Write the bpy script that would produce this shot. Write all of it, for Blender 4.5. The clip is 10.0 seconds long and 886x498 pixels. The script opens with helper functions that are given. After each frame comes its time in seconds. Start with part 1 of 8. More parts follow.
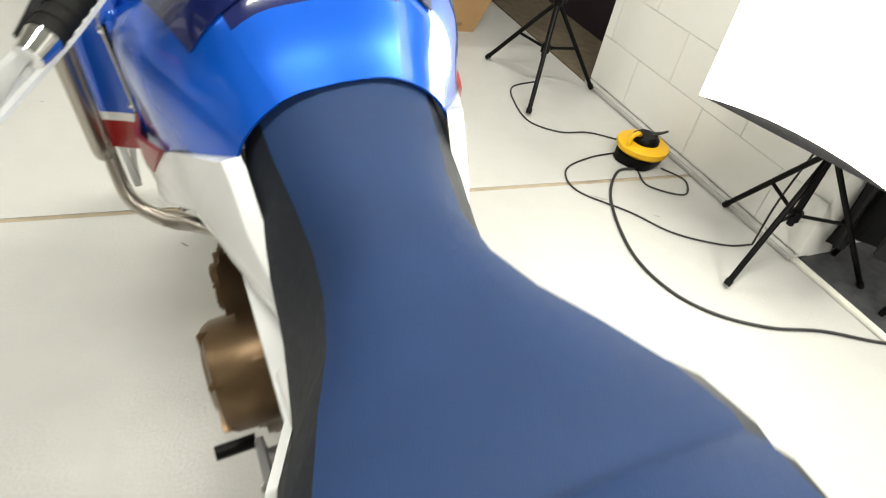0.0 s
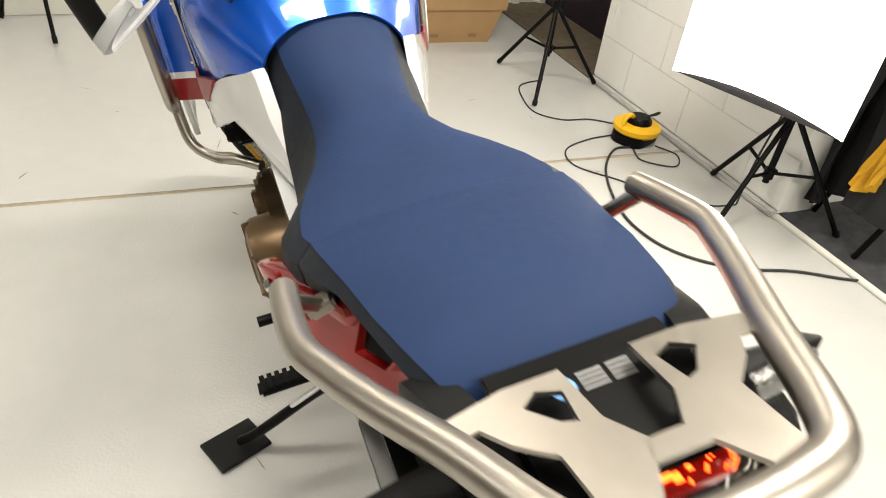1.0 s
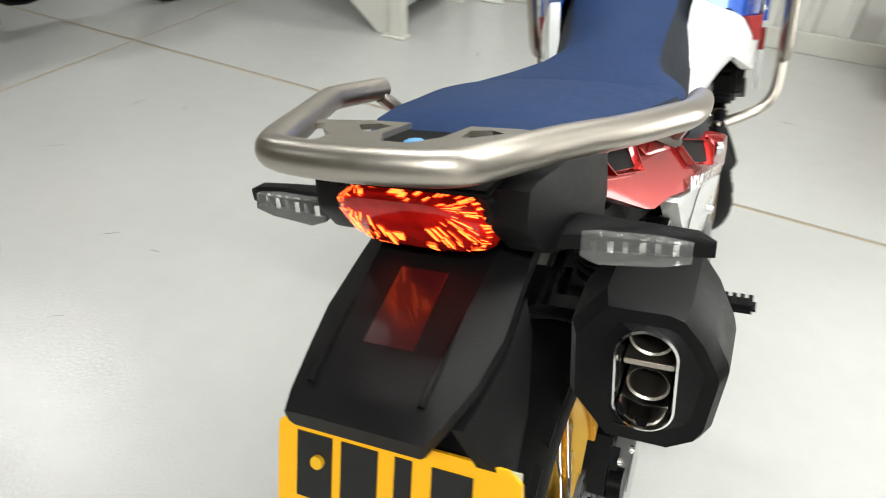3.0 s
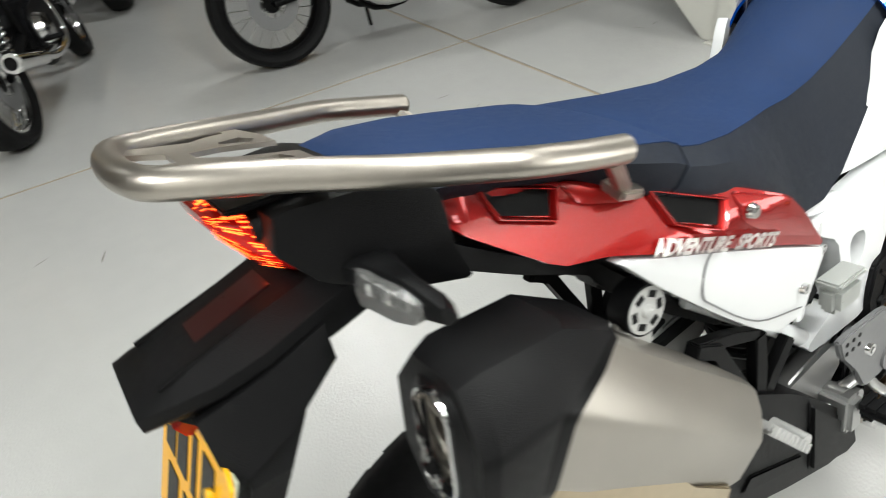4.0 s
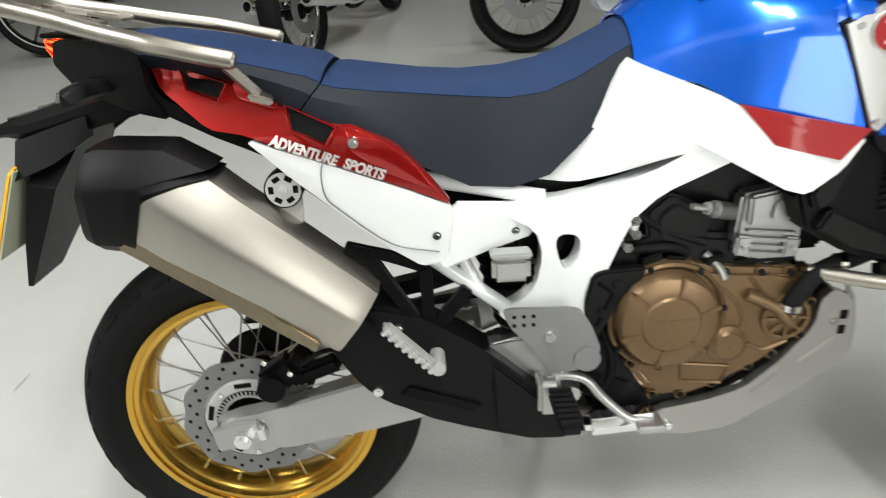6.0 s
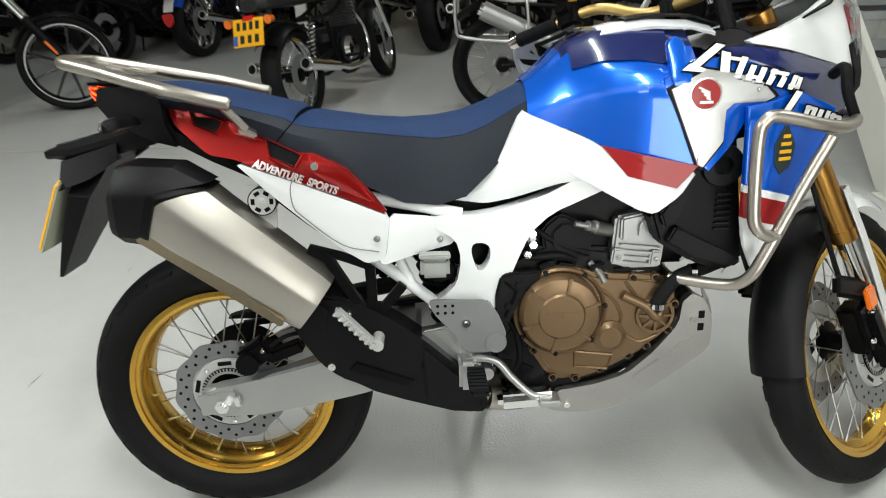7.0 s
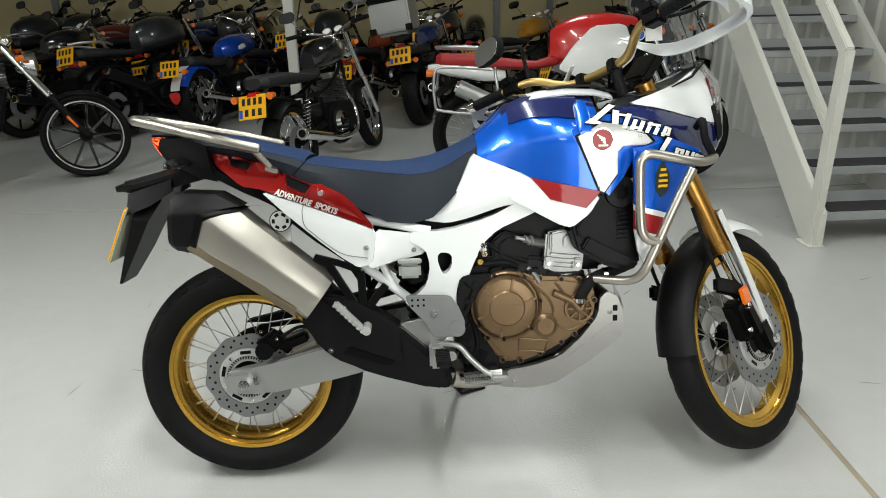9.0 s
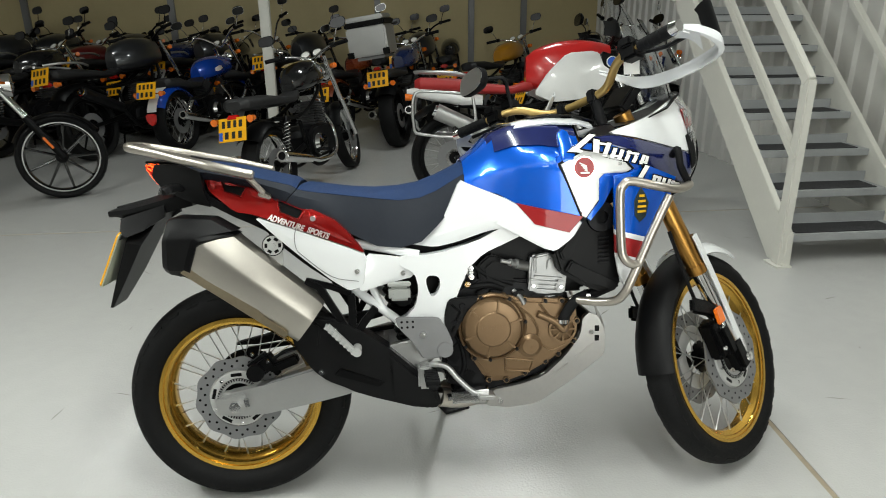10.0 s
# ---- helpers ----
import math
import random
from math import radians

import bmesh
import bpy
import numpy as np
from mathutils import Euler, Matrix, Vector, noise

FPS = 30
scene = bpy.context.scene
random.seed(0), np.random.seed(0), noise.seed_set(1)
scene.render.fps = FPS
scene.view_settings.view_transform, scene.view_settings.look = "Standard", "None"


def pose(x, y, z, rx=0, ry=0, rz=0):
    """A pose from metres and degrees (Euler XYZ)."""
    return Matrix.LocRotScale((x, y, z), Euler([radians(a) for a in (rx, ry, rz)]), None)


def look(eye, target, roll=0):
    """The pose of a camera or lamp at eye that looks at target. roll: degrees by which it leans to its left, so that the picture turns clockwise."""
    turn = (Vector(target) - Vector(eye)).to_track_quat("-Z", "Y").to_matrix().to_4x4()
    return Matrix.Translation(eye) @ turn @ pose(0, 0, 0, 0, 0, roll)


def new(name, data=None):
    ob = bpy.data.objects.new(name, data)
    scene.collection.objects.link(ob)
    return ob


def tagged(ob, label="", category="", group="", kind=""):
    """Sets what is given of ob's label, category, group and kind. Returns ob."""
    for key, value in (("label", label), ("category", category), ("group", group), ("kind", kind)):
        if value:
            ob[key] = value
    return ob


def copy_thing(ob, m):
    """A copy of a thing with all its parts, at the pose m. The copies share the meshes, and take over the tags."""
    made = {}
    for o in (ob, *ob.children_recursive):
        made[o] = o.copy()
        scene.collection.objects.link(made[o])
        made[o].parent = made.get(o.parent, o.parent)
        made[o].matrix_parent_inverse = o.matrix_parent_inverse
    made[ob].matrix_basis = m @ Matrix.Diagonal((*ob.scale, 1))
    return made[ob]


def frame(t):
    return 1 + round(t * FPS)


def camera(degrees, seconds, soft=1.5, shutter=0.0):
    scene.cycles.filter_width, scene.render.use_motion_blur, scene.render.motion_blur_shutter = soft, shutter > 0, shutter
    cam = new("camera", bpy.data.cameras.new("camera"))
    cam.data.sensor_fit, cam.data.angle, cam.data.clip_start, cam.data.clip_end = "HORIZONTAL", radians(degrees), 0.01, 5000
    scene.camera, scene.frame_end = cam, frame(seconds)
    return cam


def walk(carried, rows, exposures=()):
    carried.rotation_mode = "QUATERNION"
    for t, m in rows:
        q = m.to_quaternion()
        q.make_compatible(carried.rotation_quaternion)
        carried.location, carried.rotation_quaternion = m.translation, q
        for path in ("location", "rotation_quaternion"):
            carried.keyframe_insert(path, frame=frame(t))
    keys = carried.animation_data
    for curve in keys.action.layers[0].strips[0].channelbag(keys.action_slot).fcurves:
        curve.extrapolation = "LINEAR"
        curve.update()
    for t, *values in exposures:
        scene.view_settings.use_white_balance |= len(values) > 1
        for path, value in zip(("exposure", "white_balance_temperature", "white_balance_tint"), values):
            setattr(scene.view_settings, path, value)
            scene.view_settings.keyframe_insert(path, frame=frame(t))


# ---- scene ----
cam = camera(66.8, 10.0, soft=0.95, shutter=0.4)
PATH = [
    (0, (-0.4, 0.054, 1.338), (0.409, 1.401, 0.1), 12.6),
    (0.5, (-0.471, -0.204, 1.347), (0.26, 1.212, 0.139), 9.0),
    (1, (-0.441, -0.387, 1.368), (0.248, 1.074, 0.188), 6.9),
    (1.5, (-0.355, -0.515, 1.356), (0.034, 1.062, 0.19), 5.6),
    (2, (-0.308, -0.624, 1.342), (-0.206, 1.013, 0.198), 4.0),
    (2.2, (-0.274, -0.676, 1.333), (-0.23, 0.964, 0.189), 6.5),
    (3.5, (0.194, -0.491, 1.283), (-0.88, 0.726, 0.114), -2.7),
    (4, (0.352, -0.311, 1.304), (-1.037, 0.547, 0.149), -6.8),
    (4.5, (0.566, -0.129, 1.315), (-0.95, 0.492, 0.168), -6.5),
    (5, (0.633, 0.063, 1.291), (-0.98, 0.439, 0.17), -4.9),
    (5.5, (0.785, 0.224, 1.284), (-0.897, 0.242, 0.201), -6.1),
    (6, (0.949, 0.354, 1.301), (-0.73, 0.404, 0.216), -2.6),
    (6.2, (1.015, 0.318, 1.335), (-0.655, 0.556, 0.257), 1.0),
    (7.3, (1.379, 0.496, 1.394), (-0.428, 0.495, 0.536), -1.7),
    (7.5, (1.427, 0.48, 1.42), (-0.397, 0.491, 0.599), -1.7),
    (8, (1.574, 0.417, 1.412), (-0.26, 0.493, 0.617), -2.2),
    (8.5, (1.677, 0.429, 1.427), (-0.18, 0.553, 0.694), -1.1),
    (9, (1.786, 0.483, 1.412), (-0.076, 0.59, 0.688), -1.0),
    (9.5, (1.829, 0.454, 1.454), (-0.043, 0.582, 0.761), -1.8),
    (10, (1.835, 0.436, 1.444), (-0.04, 0.625, 0.774), -0.3),
]
walk(cam, [(t, look(eye, target, roll)) for t, eye, target, roll in PATH],
     exposures=[(0.0, 0.82, 6900, 4), (0.6, 0.75, 7200, 7), (1.2, 0.7, 7200, 8), (2.2, 0.58, 6800, 5), (3.5, 0.40, 6280, 5), (5.0, 0.30, 6400, 6), (6.2, 0.24, 6350, 4), (7.5, 0.10, 6250, 3), (10.0, 0.05, 6320, 2)])

# ---- light ----
world = bpy.data.worlds.new("world")
scene.world = world
world.use_nodes = True
wn = world.node_tree
sky = wn.nodes.new("ShaderNodeTexSky")
sky.sky_type, sky.sun_disc, sky.sun_elevation, sky.sun_rotation = "NISHITA", False, radians(35), radians(90)
wn.links.new(sky.outputs[0], wn.nodes["Background"].inputs[0])
wn.nodes["Background"].inputs[1].default_value = 0.06


def area_lamp(name, m, sx, sy, watts, colour):
    d = bpy.data.lights.new(name, "AREA")
    d.shape, d.size, d.size_y, d.energy, d.color = "RECTANGLE", sx, sy, watts, colour
    ob = new(name, d)
    ob.matrix_world = m
    return ob


# unseen fill strips added under the ceiling, and roof lights that glare on the floor
for lx, ly, w in ((-1.0, 0.5, 32), (1.0, 0.7, 58), (-0.4, 3.0, 26), (0.4, -2.4, 105)):
    area_lamp("fill_strip", pose(lx, ly, 3.28), 1.5, 0.16, w, (1.0, 0.98, 0.94))
for lx, ly, w in ((-4.4, 1.6, 31), (-4.5, -2.2, 16)):
    area_lamp("roof_light", pose(lx, ly, 3.35), 0.34, 0.75, w, (1.0, 0.99, 0.97))
# unseen lamp added in the next room to fill the bike's right side
area_lamp("doorway_fill", pose(3.2, 0.3, 3.2), 1.4, 0.6, 24, (1.0, 0.98, 0.96))


# ---- materials ----
def material(name, colour, rough=0.5, metal=0.0, coat=0.0, vary=0.12, scale=8.0, bump=0.0, bump_scale=120.0, emit=0.0, trans=0.0, ior=1.45, rough_vary=0.1, spec=0.5):
    """A principled material: base colour broken at two scales, uneven gloss and fine relief."""
    m = bpy.data.materials.new(name)
    m.use_nodes = True
    nt = m.node_tree
    b = nt.nodes["Principled BSDF"]
    co = nt.nodes.new("ShaderNodeTexCoord")

    def noise_tex(s, detail):
        n = nt.nodes.new("ShaderNodeTexNoise")
        n.inputs["Scale"].default_value, n.inputs["Detail"].default_value = s, detail
        nt.links.new(co.outputs["Object"], n.inputs["Vector"])
        return n
    big, fine = noise_tex(scale, 3.0), noise_tex(scale * 14, 4.0)
    add = nt.nodes.new("ShaderNodeMath")
    add.operation = "ADD"
    half = nt.nodes.new("ShaderNodeMath")
    half.operation, half.inputs[1].default_value = "MULTIPLY", 0.45
    nt.links.new(fine.outputs["Fac"], half.inputs[0])
    nt.links.new(big.outputs["Fac"], add.inputs[0])
    nt.links.new(half.outputs[0], add.inputs[1])
    ramp = nt.nodes.new("ShaderNodeMapRange")
    ramp.inputs["From Min"].default_value, ramp.inputs["From Max"].default_value = 0.42, 1.03
    ramp.inputs["To Min"].default_value, ramp.inputs["To Max"].default_value = 1 - vary, 1 + vary
    nt.links.new(add.outputs[0], ramp.inputs["Value"])
    mul = nt.nodes.new("ShaderNodeMix")
    mul.data_type, mul.blend_type = "RGBA", "MULTIPLY"
    mul.inputs["Factor"].default_value = 1.0
    mul.inputs["A"].default_value = (*colour, 1)
    nt.links.new(ramp.outputs[0], mul.inputs["B"])
    nt.links.new(mul.outputs["Result"], b.inputs["Base Color"])
    rr = nt.nodes.new("ShaderNodeMapRange")
    rr.inputs["To Min"].default_value, rr.inputs["To Max"].default_value = max(0.02, rough * (1 - rough_vary * 2)), min(1, rough * (1 + rough_vary * 2))
    nt.links.new(fine.outputs["Fac"], rr.inputs["Value"])
    nt.links.new(rr.outputs[0], b.inputs["Roughness"])
    b.inputs["Metallic"].default_value = metal
    b.inputs["Coat Weight"].default_value, b.inputs["Coat Roughness"].default_value = coat, 0.04
    b.inputs["IOR"].default_value, b.inputs["Specular IOR Level"].default_value = ior, spec
    b.inputs["Transmission Weight"].default_value = trans
    if emit:
        b.inputs["Emission Color"].default_value, b.inputs["Emission Strength"].default_value = (*colour, 1), emit
    if bump:
        n = noise_tex(bump_scale, 4.0)
        bp = nt.nodes.new("ShaderNodeBump")
        bp.inputs["Strength"].default_value, bp.inputs["Distance"].default_value = bump, 0.002
        nt.links.new(n.outputs["Fac"], bp.inputs["Height"])
        nt.links.new(bp.outputs[0], b.inputs["Normal"])
    return m


M_WHITE = material("white_gloss_paint", (0.77, 0.78, 0.79), 0.25, coat=0.9, vary=0.01, scale=2.0, rough_vary=0.01)
M_BLUE = material("blue_metallic_paint", (0.002, 0.10, 0.62), 0.24, metal=0.42, coat=1.0, vary=0.03, scale=2.0, rough_vary=0.01, spec=0.4)
M_NAVY = material("navy_gloss_paint", (0.006, 0.011, 0.075), 0.22, coat=1.0, vary=0.03, scale=2.0, rough_vary=0.01)
M_RED = material("red_metallic_paint", (0.36, 0.006, 0.005), 0.24, metal=0.6, coat=1.0, vary=0.04, scale=2.0, rough_vary=0.01, spec=0.4)
M_MAROON = material("dark_red_stripe_paint", (0.27, 0.012, 0.014), 0.35, coat=0.35, vary=0.04, rough_vary=0.01, spec=0.25)
M_SEAT = material("blue_seat_vinyl", (0.011, 0.028, 0.084), 0.62, vary=0.12, bump=0.35, bump_scale=900, spec=0.2)
M_SEATSIDE = material("dark_grey_seat_vinyl", (0.009, 0.012, 0.019), 0.62, vary=0.08, bump=0.3, bump_scale=900, spec=0.3)
M_STEEL = material("brushed_stainless_steel", (0.44, 0.405, 0.36), 0.36, metal=1.0, vary=0.06, bump=0.08, bump_scale=400)
M_MUFFLER = material("satin_muffler_steel", (0.43, 0.405, 0.365), 0.42, metal=1.0, vary=0.07, bump=0.08, bump_scale=500, rough_vary=0.08)
M_STRAW = material("heat_tinted_steel", (0.47, 0.395, 0.28), 0.32, metal=1.0, vary=0.14)
M_ALU = material("silver_painted_aluminium", (0.47, 0.47, 0.465), 0.36, metal=0.88, vary=0.05, bump=0.06, bump_scale=600)
M_SATIN = material("satin_silver_paint", (0.48, 0.48, 0.47), 0.4, metal=0.25, vary=0.04)
M_BASH = material("brushed_bash_plate_alloy", (0.41, 0.40, 0.385), 0.34, metal=0.9, vary=0.07, bump=0.08, bump_scale=500)
M_HEAD = material("cast_cylinder_alloy", (0.30, 0.30, 0.30), 0.40, metal=0.8, vary=0.10, bump=0.15, bump_scale=500)
M_ALUGREY = material("grey_painted_alloy", (0.22, 0.22, 0.225), 0.42, metal=0.5, vary=0.06)
M_CHROME = material("chrome", (0.82, 0.82, 0.82), 0.08, metal=1.0, vary=0.03)
M_SPOKE = material("stainless_spoke", (0.5, 0.5, 0.5), 0.3, metal=1.0, vary=0.03)
M_GOLD = material("gold_anodised_rim", (0.72, 0.44, 0.085), 0.26, metal=1.0, vary=0.02, rough_vary=0.02)
M_FORKGOLD = material("gold_fork_tube", (0.46, 0.24, 0.06), 0.30, metal=1.0, vary=0.03, rough_vary=0.01)
M_BRONZE = material("bronze_engine_paint", (0.165, 0.105, 0.055), 0.36, metal=0.62, vary=0.12, bump=0.10, bump_scale=700)
M_BAR = material("gold_handlebar", (0.52, 0.36, 0.13), 0.36, metal=0.8, vary=0.05)
M_PLASTIC = material("black_textured_plastic", (0.0035, 0.0035, 0.0039), 0.45, vary=0.15, bump=0.25, bump_scale=900, spec=0.2)
M_BLACK = material("black_satin_paint", (0.003, 0.003, 0.0033), 0.38, vary=0.1, spec=0.13)
M_DARK = material("dark_engine_metal", (0.010, 0.010, 0.011), 0.42, metal=0.4, vary=0.2, spec=0.2)
M_RUBBER = material("tyre_rubber", (0.0040, 0.0040, 0.0043), 0.68, vary=0.25, bump=0.25, bump_scale=500, spec=0.22)
M_GRIP = material("grip_rubber", (0.0045, 0.0045, 0.005), 0.7, vary=0.1, spec=0.2)
M_LENS = material("clear_lamp_lens", (0.95, 0.95, 0.94), 0.06, trans=0.9, vary=0.02, bump=0.6, bump_scale=120)
M_TAIL = material("lit_red_tail_lamp", (0.40, 0.006, 0.004), 0.12, emit=0.12, coat=0.3, vary=0.5, scale=40, spec=0.3)
M_LED = material("lit_red_led", (1.0, 0.10, 0.015), 0.2, emit=5.0, vary=0.6, scale=30)
M_REDLENS = material("red_reflector", (0.55, 0.012, 0.01), 0.15, coat=1.0, vary=0.1)
M_AMBER = material("amber_reflector", (0.75, 0.16, 0.01), 0.2, coat=1.0, vary=0.1)
M_PLATE = material("yellow_plate", (0.85, 0.42, 0.008), 0.35, vary=0.03)
M_PLATEBACK = material("plate_back", (0.48, 0.50, 0.38), 0.4, vary=0.05)
M_INK = material("black_ink", (0.010, 0.010, 0.010), 0.5, vary=0.05)
M_MIRROR = material("mirror_glass", (0.9, 0.9, 0.9), 0.02, metal=1.0, vary=0.0)
# near-black colour mutes the bright reflections in the parked bikes' mirrors
M_DIMMIRROR = material("dim_mirror_glass", (0.07, 0.07, 0.075), 0.08, metal=1.0, vary=0.0)
M_SCREEN = material("clear_screen", (0.93, 0.95, 0.96), 0.03, trans=1.0, vary=0.0)
M_CLEARPLASTIC = material("translucent_reservoir", (0.45, 0.46, 0.44), 0.30, trans=0.35, vary=0.05)
M_PAPER = material("paper_tag", (0.8, 0.79, 0.76), 0.7, vary=0.04)
M_BLUESTICKER = material("blue_sticker", (0.12, 0.3, 0.6), 0.4, vary=0.05)
M_LEAFGREEN = material("dark_crest_sticker", (0.02, 0.03, 0.025), 0.4, vary=0.05)


# ---- mesh helpers ----
def link(name, bm, mat, parent=None, label="", sharp=38):
    bmesh.ops.recalc_face_normals(bm, faces=bm.faces)
    me = bpy.data.meshes.new(name)
    bm.to_mesh(me)
    bm.free()
    me.shade_smooth()
    me.set_sharp_from_angle(angle=radians(sharp))
    me.materials.append(mat)
    ob = new(name, me)
    if parent is not None:
        ob.parent = parent
    if label:
        ob["label"] = label
    return ob


def part(name, bm, mat, parent, label="", sharp=38):
    return link(name, bm, mat, parent, label, sharp)


def empty(name, m, label, category, group="", kind=""):
    ob = new(name)
    ob.empty_display_size = 0.1
    ob.matrix_world = m
    return tagged(ob, label, category, group, kind)


def B():
    return bmesh.new()


def box(bm, c, s, m=None, bevel=0.0):
    r = bmesh.ops.create_cube(bm, size=1.0, matrix=Matrix.Translation(c) @ (m if m is not None else Matrix()) @ Matrix.Diagonal((*s, 1)))
    if bevel:
        es = list({e for v in r["verts"] for e in v.link_edges})
        bmesh.ops.bevel(bm, geom=es, offset=bevel, segments=2, affect="EDGES", clamp_overlap=True)
    return bm


def ring_faces(bm, rings, closed=True, cap=True):
    n = len(rings[0])
    for a, b in zip(rings, rings[1:]):
        for i in range(n if closed else n - 1):
            j = (i + 1) % n
            bm.faces.new((a[i], a[j], b[j], b[i]))
    if cap:
        for r in (rings[0], rings[-1]):
            if len(r) > 2:
                bm.faces.new(r)
    return bm


def frame_on(d):
    d = Vector(d).normalized()
    a = Vector((0, 0, 1)) if abs(d.z) < 0.9 else Vector((1, 0, 0))
    u = d.cross(a).normalized()
    return u, d.cross(u)


def smooth_path(pts, n=6):
    """Catmull-Rom through the points."""
    P = [Vector(p) for p in pts]
    P = [P[0] * 2 - P[1]] + P + [P[-1] * 2 - P[-2]]
    out = []
    for a, b, c, d in zip(P, P[1:], P[2:], P[3:]):
        for k in range(n):
            t = k / n
            out.append(0.5 * (2 * b + (c - a) * t + (2 * a - 5 * b + 4 * c - d) * t * t + (3 * b - a - 3 * c + d) * t ** 3))
    return out + [P[-2]]


def tube(bm, pts, r, segs=10, smooth=0, radii=None):
    P = smooth_path(pts, smooth) if smooth else [Vector(p) for p in pts]
    rings = []
    u = None
    for i, p in enumerate(P):
        d = P[min(i + 1, len(P) - 1)] - P[max(i - 1, 0)]
        if d.length < 1e-9:
            d = Vector((0, 0, 1))
        d.normalize()
        if u is None:
            u = frame_on(d)[0]
        u = (u - d * u.dot(d)).normalized()
        v = d.cross(u)
        rr = r if radii is None else radii[0] + (radii[1] - radii[0]) * i / (len(P) - 1)
        rings.append([bm.verts.new(p + rr * (math.cos(a) * u + math.sin(a) * v)) for a in [2 * math.pi * k / segs for k in range(segs)]])
    return ring_faces(bm, rings)


def rod(bm, a, b, r, r2=None, segs=14):
    return tube(bm, [a, b], r, segs, radii=(r, r if r2 is None else r2))


def lathe(bm, profile, segs=48, c=(0, 0, 0), axis="x"):
    """Turns (across, radius) pairs round an axis through c; closes the profile on itself."""
    rings = []
    for k in range(segs):
        a = 2 * math.pi * k / segs
        ring = []
        for w, r in profile:
            p = {"x": (w, r * math.cos(a), r * math.sin(a)), "y": (r * math.cos(a), w, r * math.sin(a)), "z": (r * math.cos(a), r * math.sin(a), w)}[axis]
            ring.append(bm.verts.new(Vector(c) + Vector(p)))
        rings.append(ring)
    return ring_faces(bm, rings + [rings[0]], cap=False)


def prism(bm, outline, x0, x1, bevel=0.0, axis="x"):
    """A plate with an outline in the two other axes, between x0 and x1."""
    def at(w, p):
        return {"x": (w, *p), "y": (p[0], w, p[1]), "z": (*p, w)}[axis]
    a = [bm.verts.new(at(x0, p)) for p in outline]
    b = [bm.verts.new(at(x1, p)) for p in outline]
    fs = [bm.faces.new(a), bm.faces.new(b)]
    for i in range(len(a)):
        j = (i + 1) % len(a)
        fs.append(bm.faces.new((a[i], a[j], b[j], b[i])))
    if bevel:
        bmesh.ops.bevel(bm, geom=list({e for f in fs for e in f.edges}), offset=bevel, segments=2, affect="EDGES", clamp_overlap=True)
    return bm


def rounded(outline, r=0.3, n=2):
    """Chaikin corner cutting of a closed outline."""
    for _ in range(n):
        out = []
        for p, q in zip(outline, outline[1:] + outline[:1]):
            out += [tuple(a + (b - a) * r for a, b in zip(p, q)), tuple(a + (b - a) * (1 - r) for a, b in zip(p, q))]
        outline = out
    return outline


def dome(bm, outline, x_at, thick=0.012, bulge=0.012, side=1, centre=None, edge=0.004):
    """A moulded panel over a (y, z) outline: x_at(y, z) is its skin, swollen by bulge in the middle, with a rolled edge."""
    cy = sum(p[0] for p in outline) / len(outline) if centre is None else centre[0]
    cz = sum(p[1] for p in outline) / len(outline) if centre is None else centre[1]
    rings = []
    for s, dx in ((0.97, -thick), (1.0, -thick), (1.0, -edge), (0.985, 0.0), (0.93, None), (0.8, None), (0.6, None), (0.35, None), (0.12, None)):
        ring = []
        for y, z in outline:
            yy, zz = cy + (y - cy) * s, cz + (z - cz) * s
            d = bulge * (1 - s * s) if dx is None else dx
            ring.append(bm.verts.new((side * (x_at(yy, zz) + d), yy, zz)))
        rings.append(ring)
    return ring_faces(bm, rings)


def bolt(bm, p, d=(1, 0, 0), r=0.008, h=0.006):
    d = Vector(d).normalized()
    p = Vector(p)
    rod(bm, p, p + d * h, r, r * 0.85, 12)
    rod(bm, p + d * h * 0.9, p + d * h * 1.25, r * 0.5, r * 0.45, 6)
    return bm


def text_mesh(name, words, size, m, mat, parent, shear=0.0, depth=0.0006, label=""):
    cu = bpy.data.curves.new(name, "FONT")
    cu.body, cu.size, cu.extrude, cu.align_x, cu.shear = words, size, depth, "LEFT", shear
    cu.offset = size * 0.045
    tmp = bpy.data.objects.new(name, cu)
    scene.collection.objects.link(tmp)
    me = bpy.data.meshes.new_from_object(tmp.evaluated_get(bpy.context.evaluated_depsgraph_get()))
    bpy.data.objects.remove(tmp)
    me.transform(m)
    me.materials.clear()
    me.materials.append(mat)
    ob = new(name, me)
    ob.parent = parent
    if label:
        ob["label"] = label
    return ob

# ---- the room ----
def plain_mat(name, colour, rough, vary, scale, bump, bump_scale):
    return material(name, colour, rough, vary=vary, scale=scale, bump=bump, bump_scale=bump_scale)


M_FLOOR = plain_mat("pale_grey_floor_paint", (0.45, 0.448, 0.436), 0.07, 0.06, 0.8, 0.62, 120)
M_JOINT = plain_mat("tan_joint_filler", (0.30, 0.25, 0.18), 0.7, 0.25, 12, 0.4, 200)
M_WALL = plain_mat("white_masonry_paint", (0.78, 0.775, 0.75), 0.5, 0.03, 2.5, 0.3, 90)
M_CLAD = plain_mat("white_sheet_cladding", (0.66, 0.65, 0.62), 0.45, 0.05, 1.2, 0.05, 60)
M_CREAM = plain_mat("cream_board", (0.50, 0.42, 0.23), 0.6, 0.06, 1.5, 0.1, 60)
M_CEIL = plain_mat("grey_ceiling_boards", (0.30, 0.30, 0.29), 0.7, 0.04, 1.5, 0.1, 40)
M_CARPET = plain_mat("dark_grey_carpet", (0.035, 0.036, 0.04), 0.95, 0.4, 30, 0.9, 500)
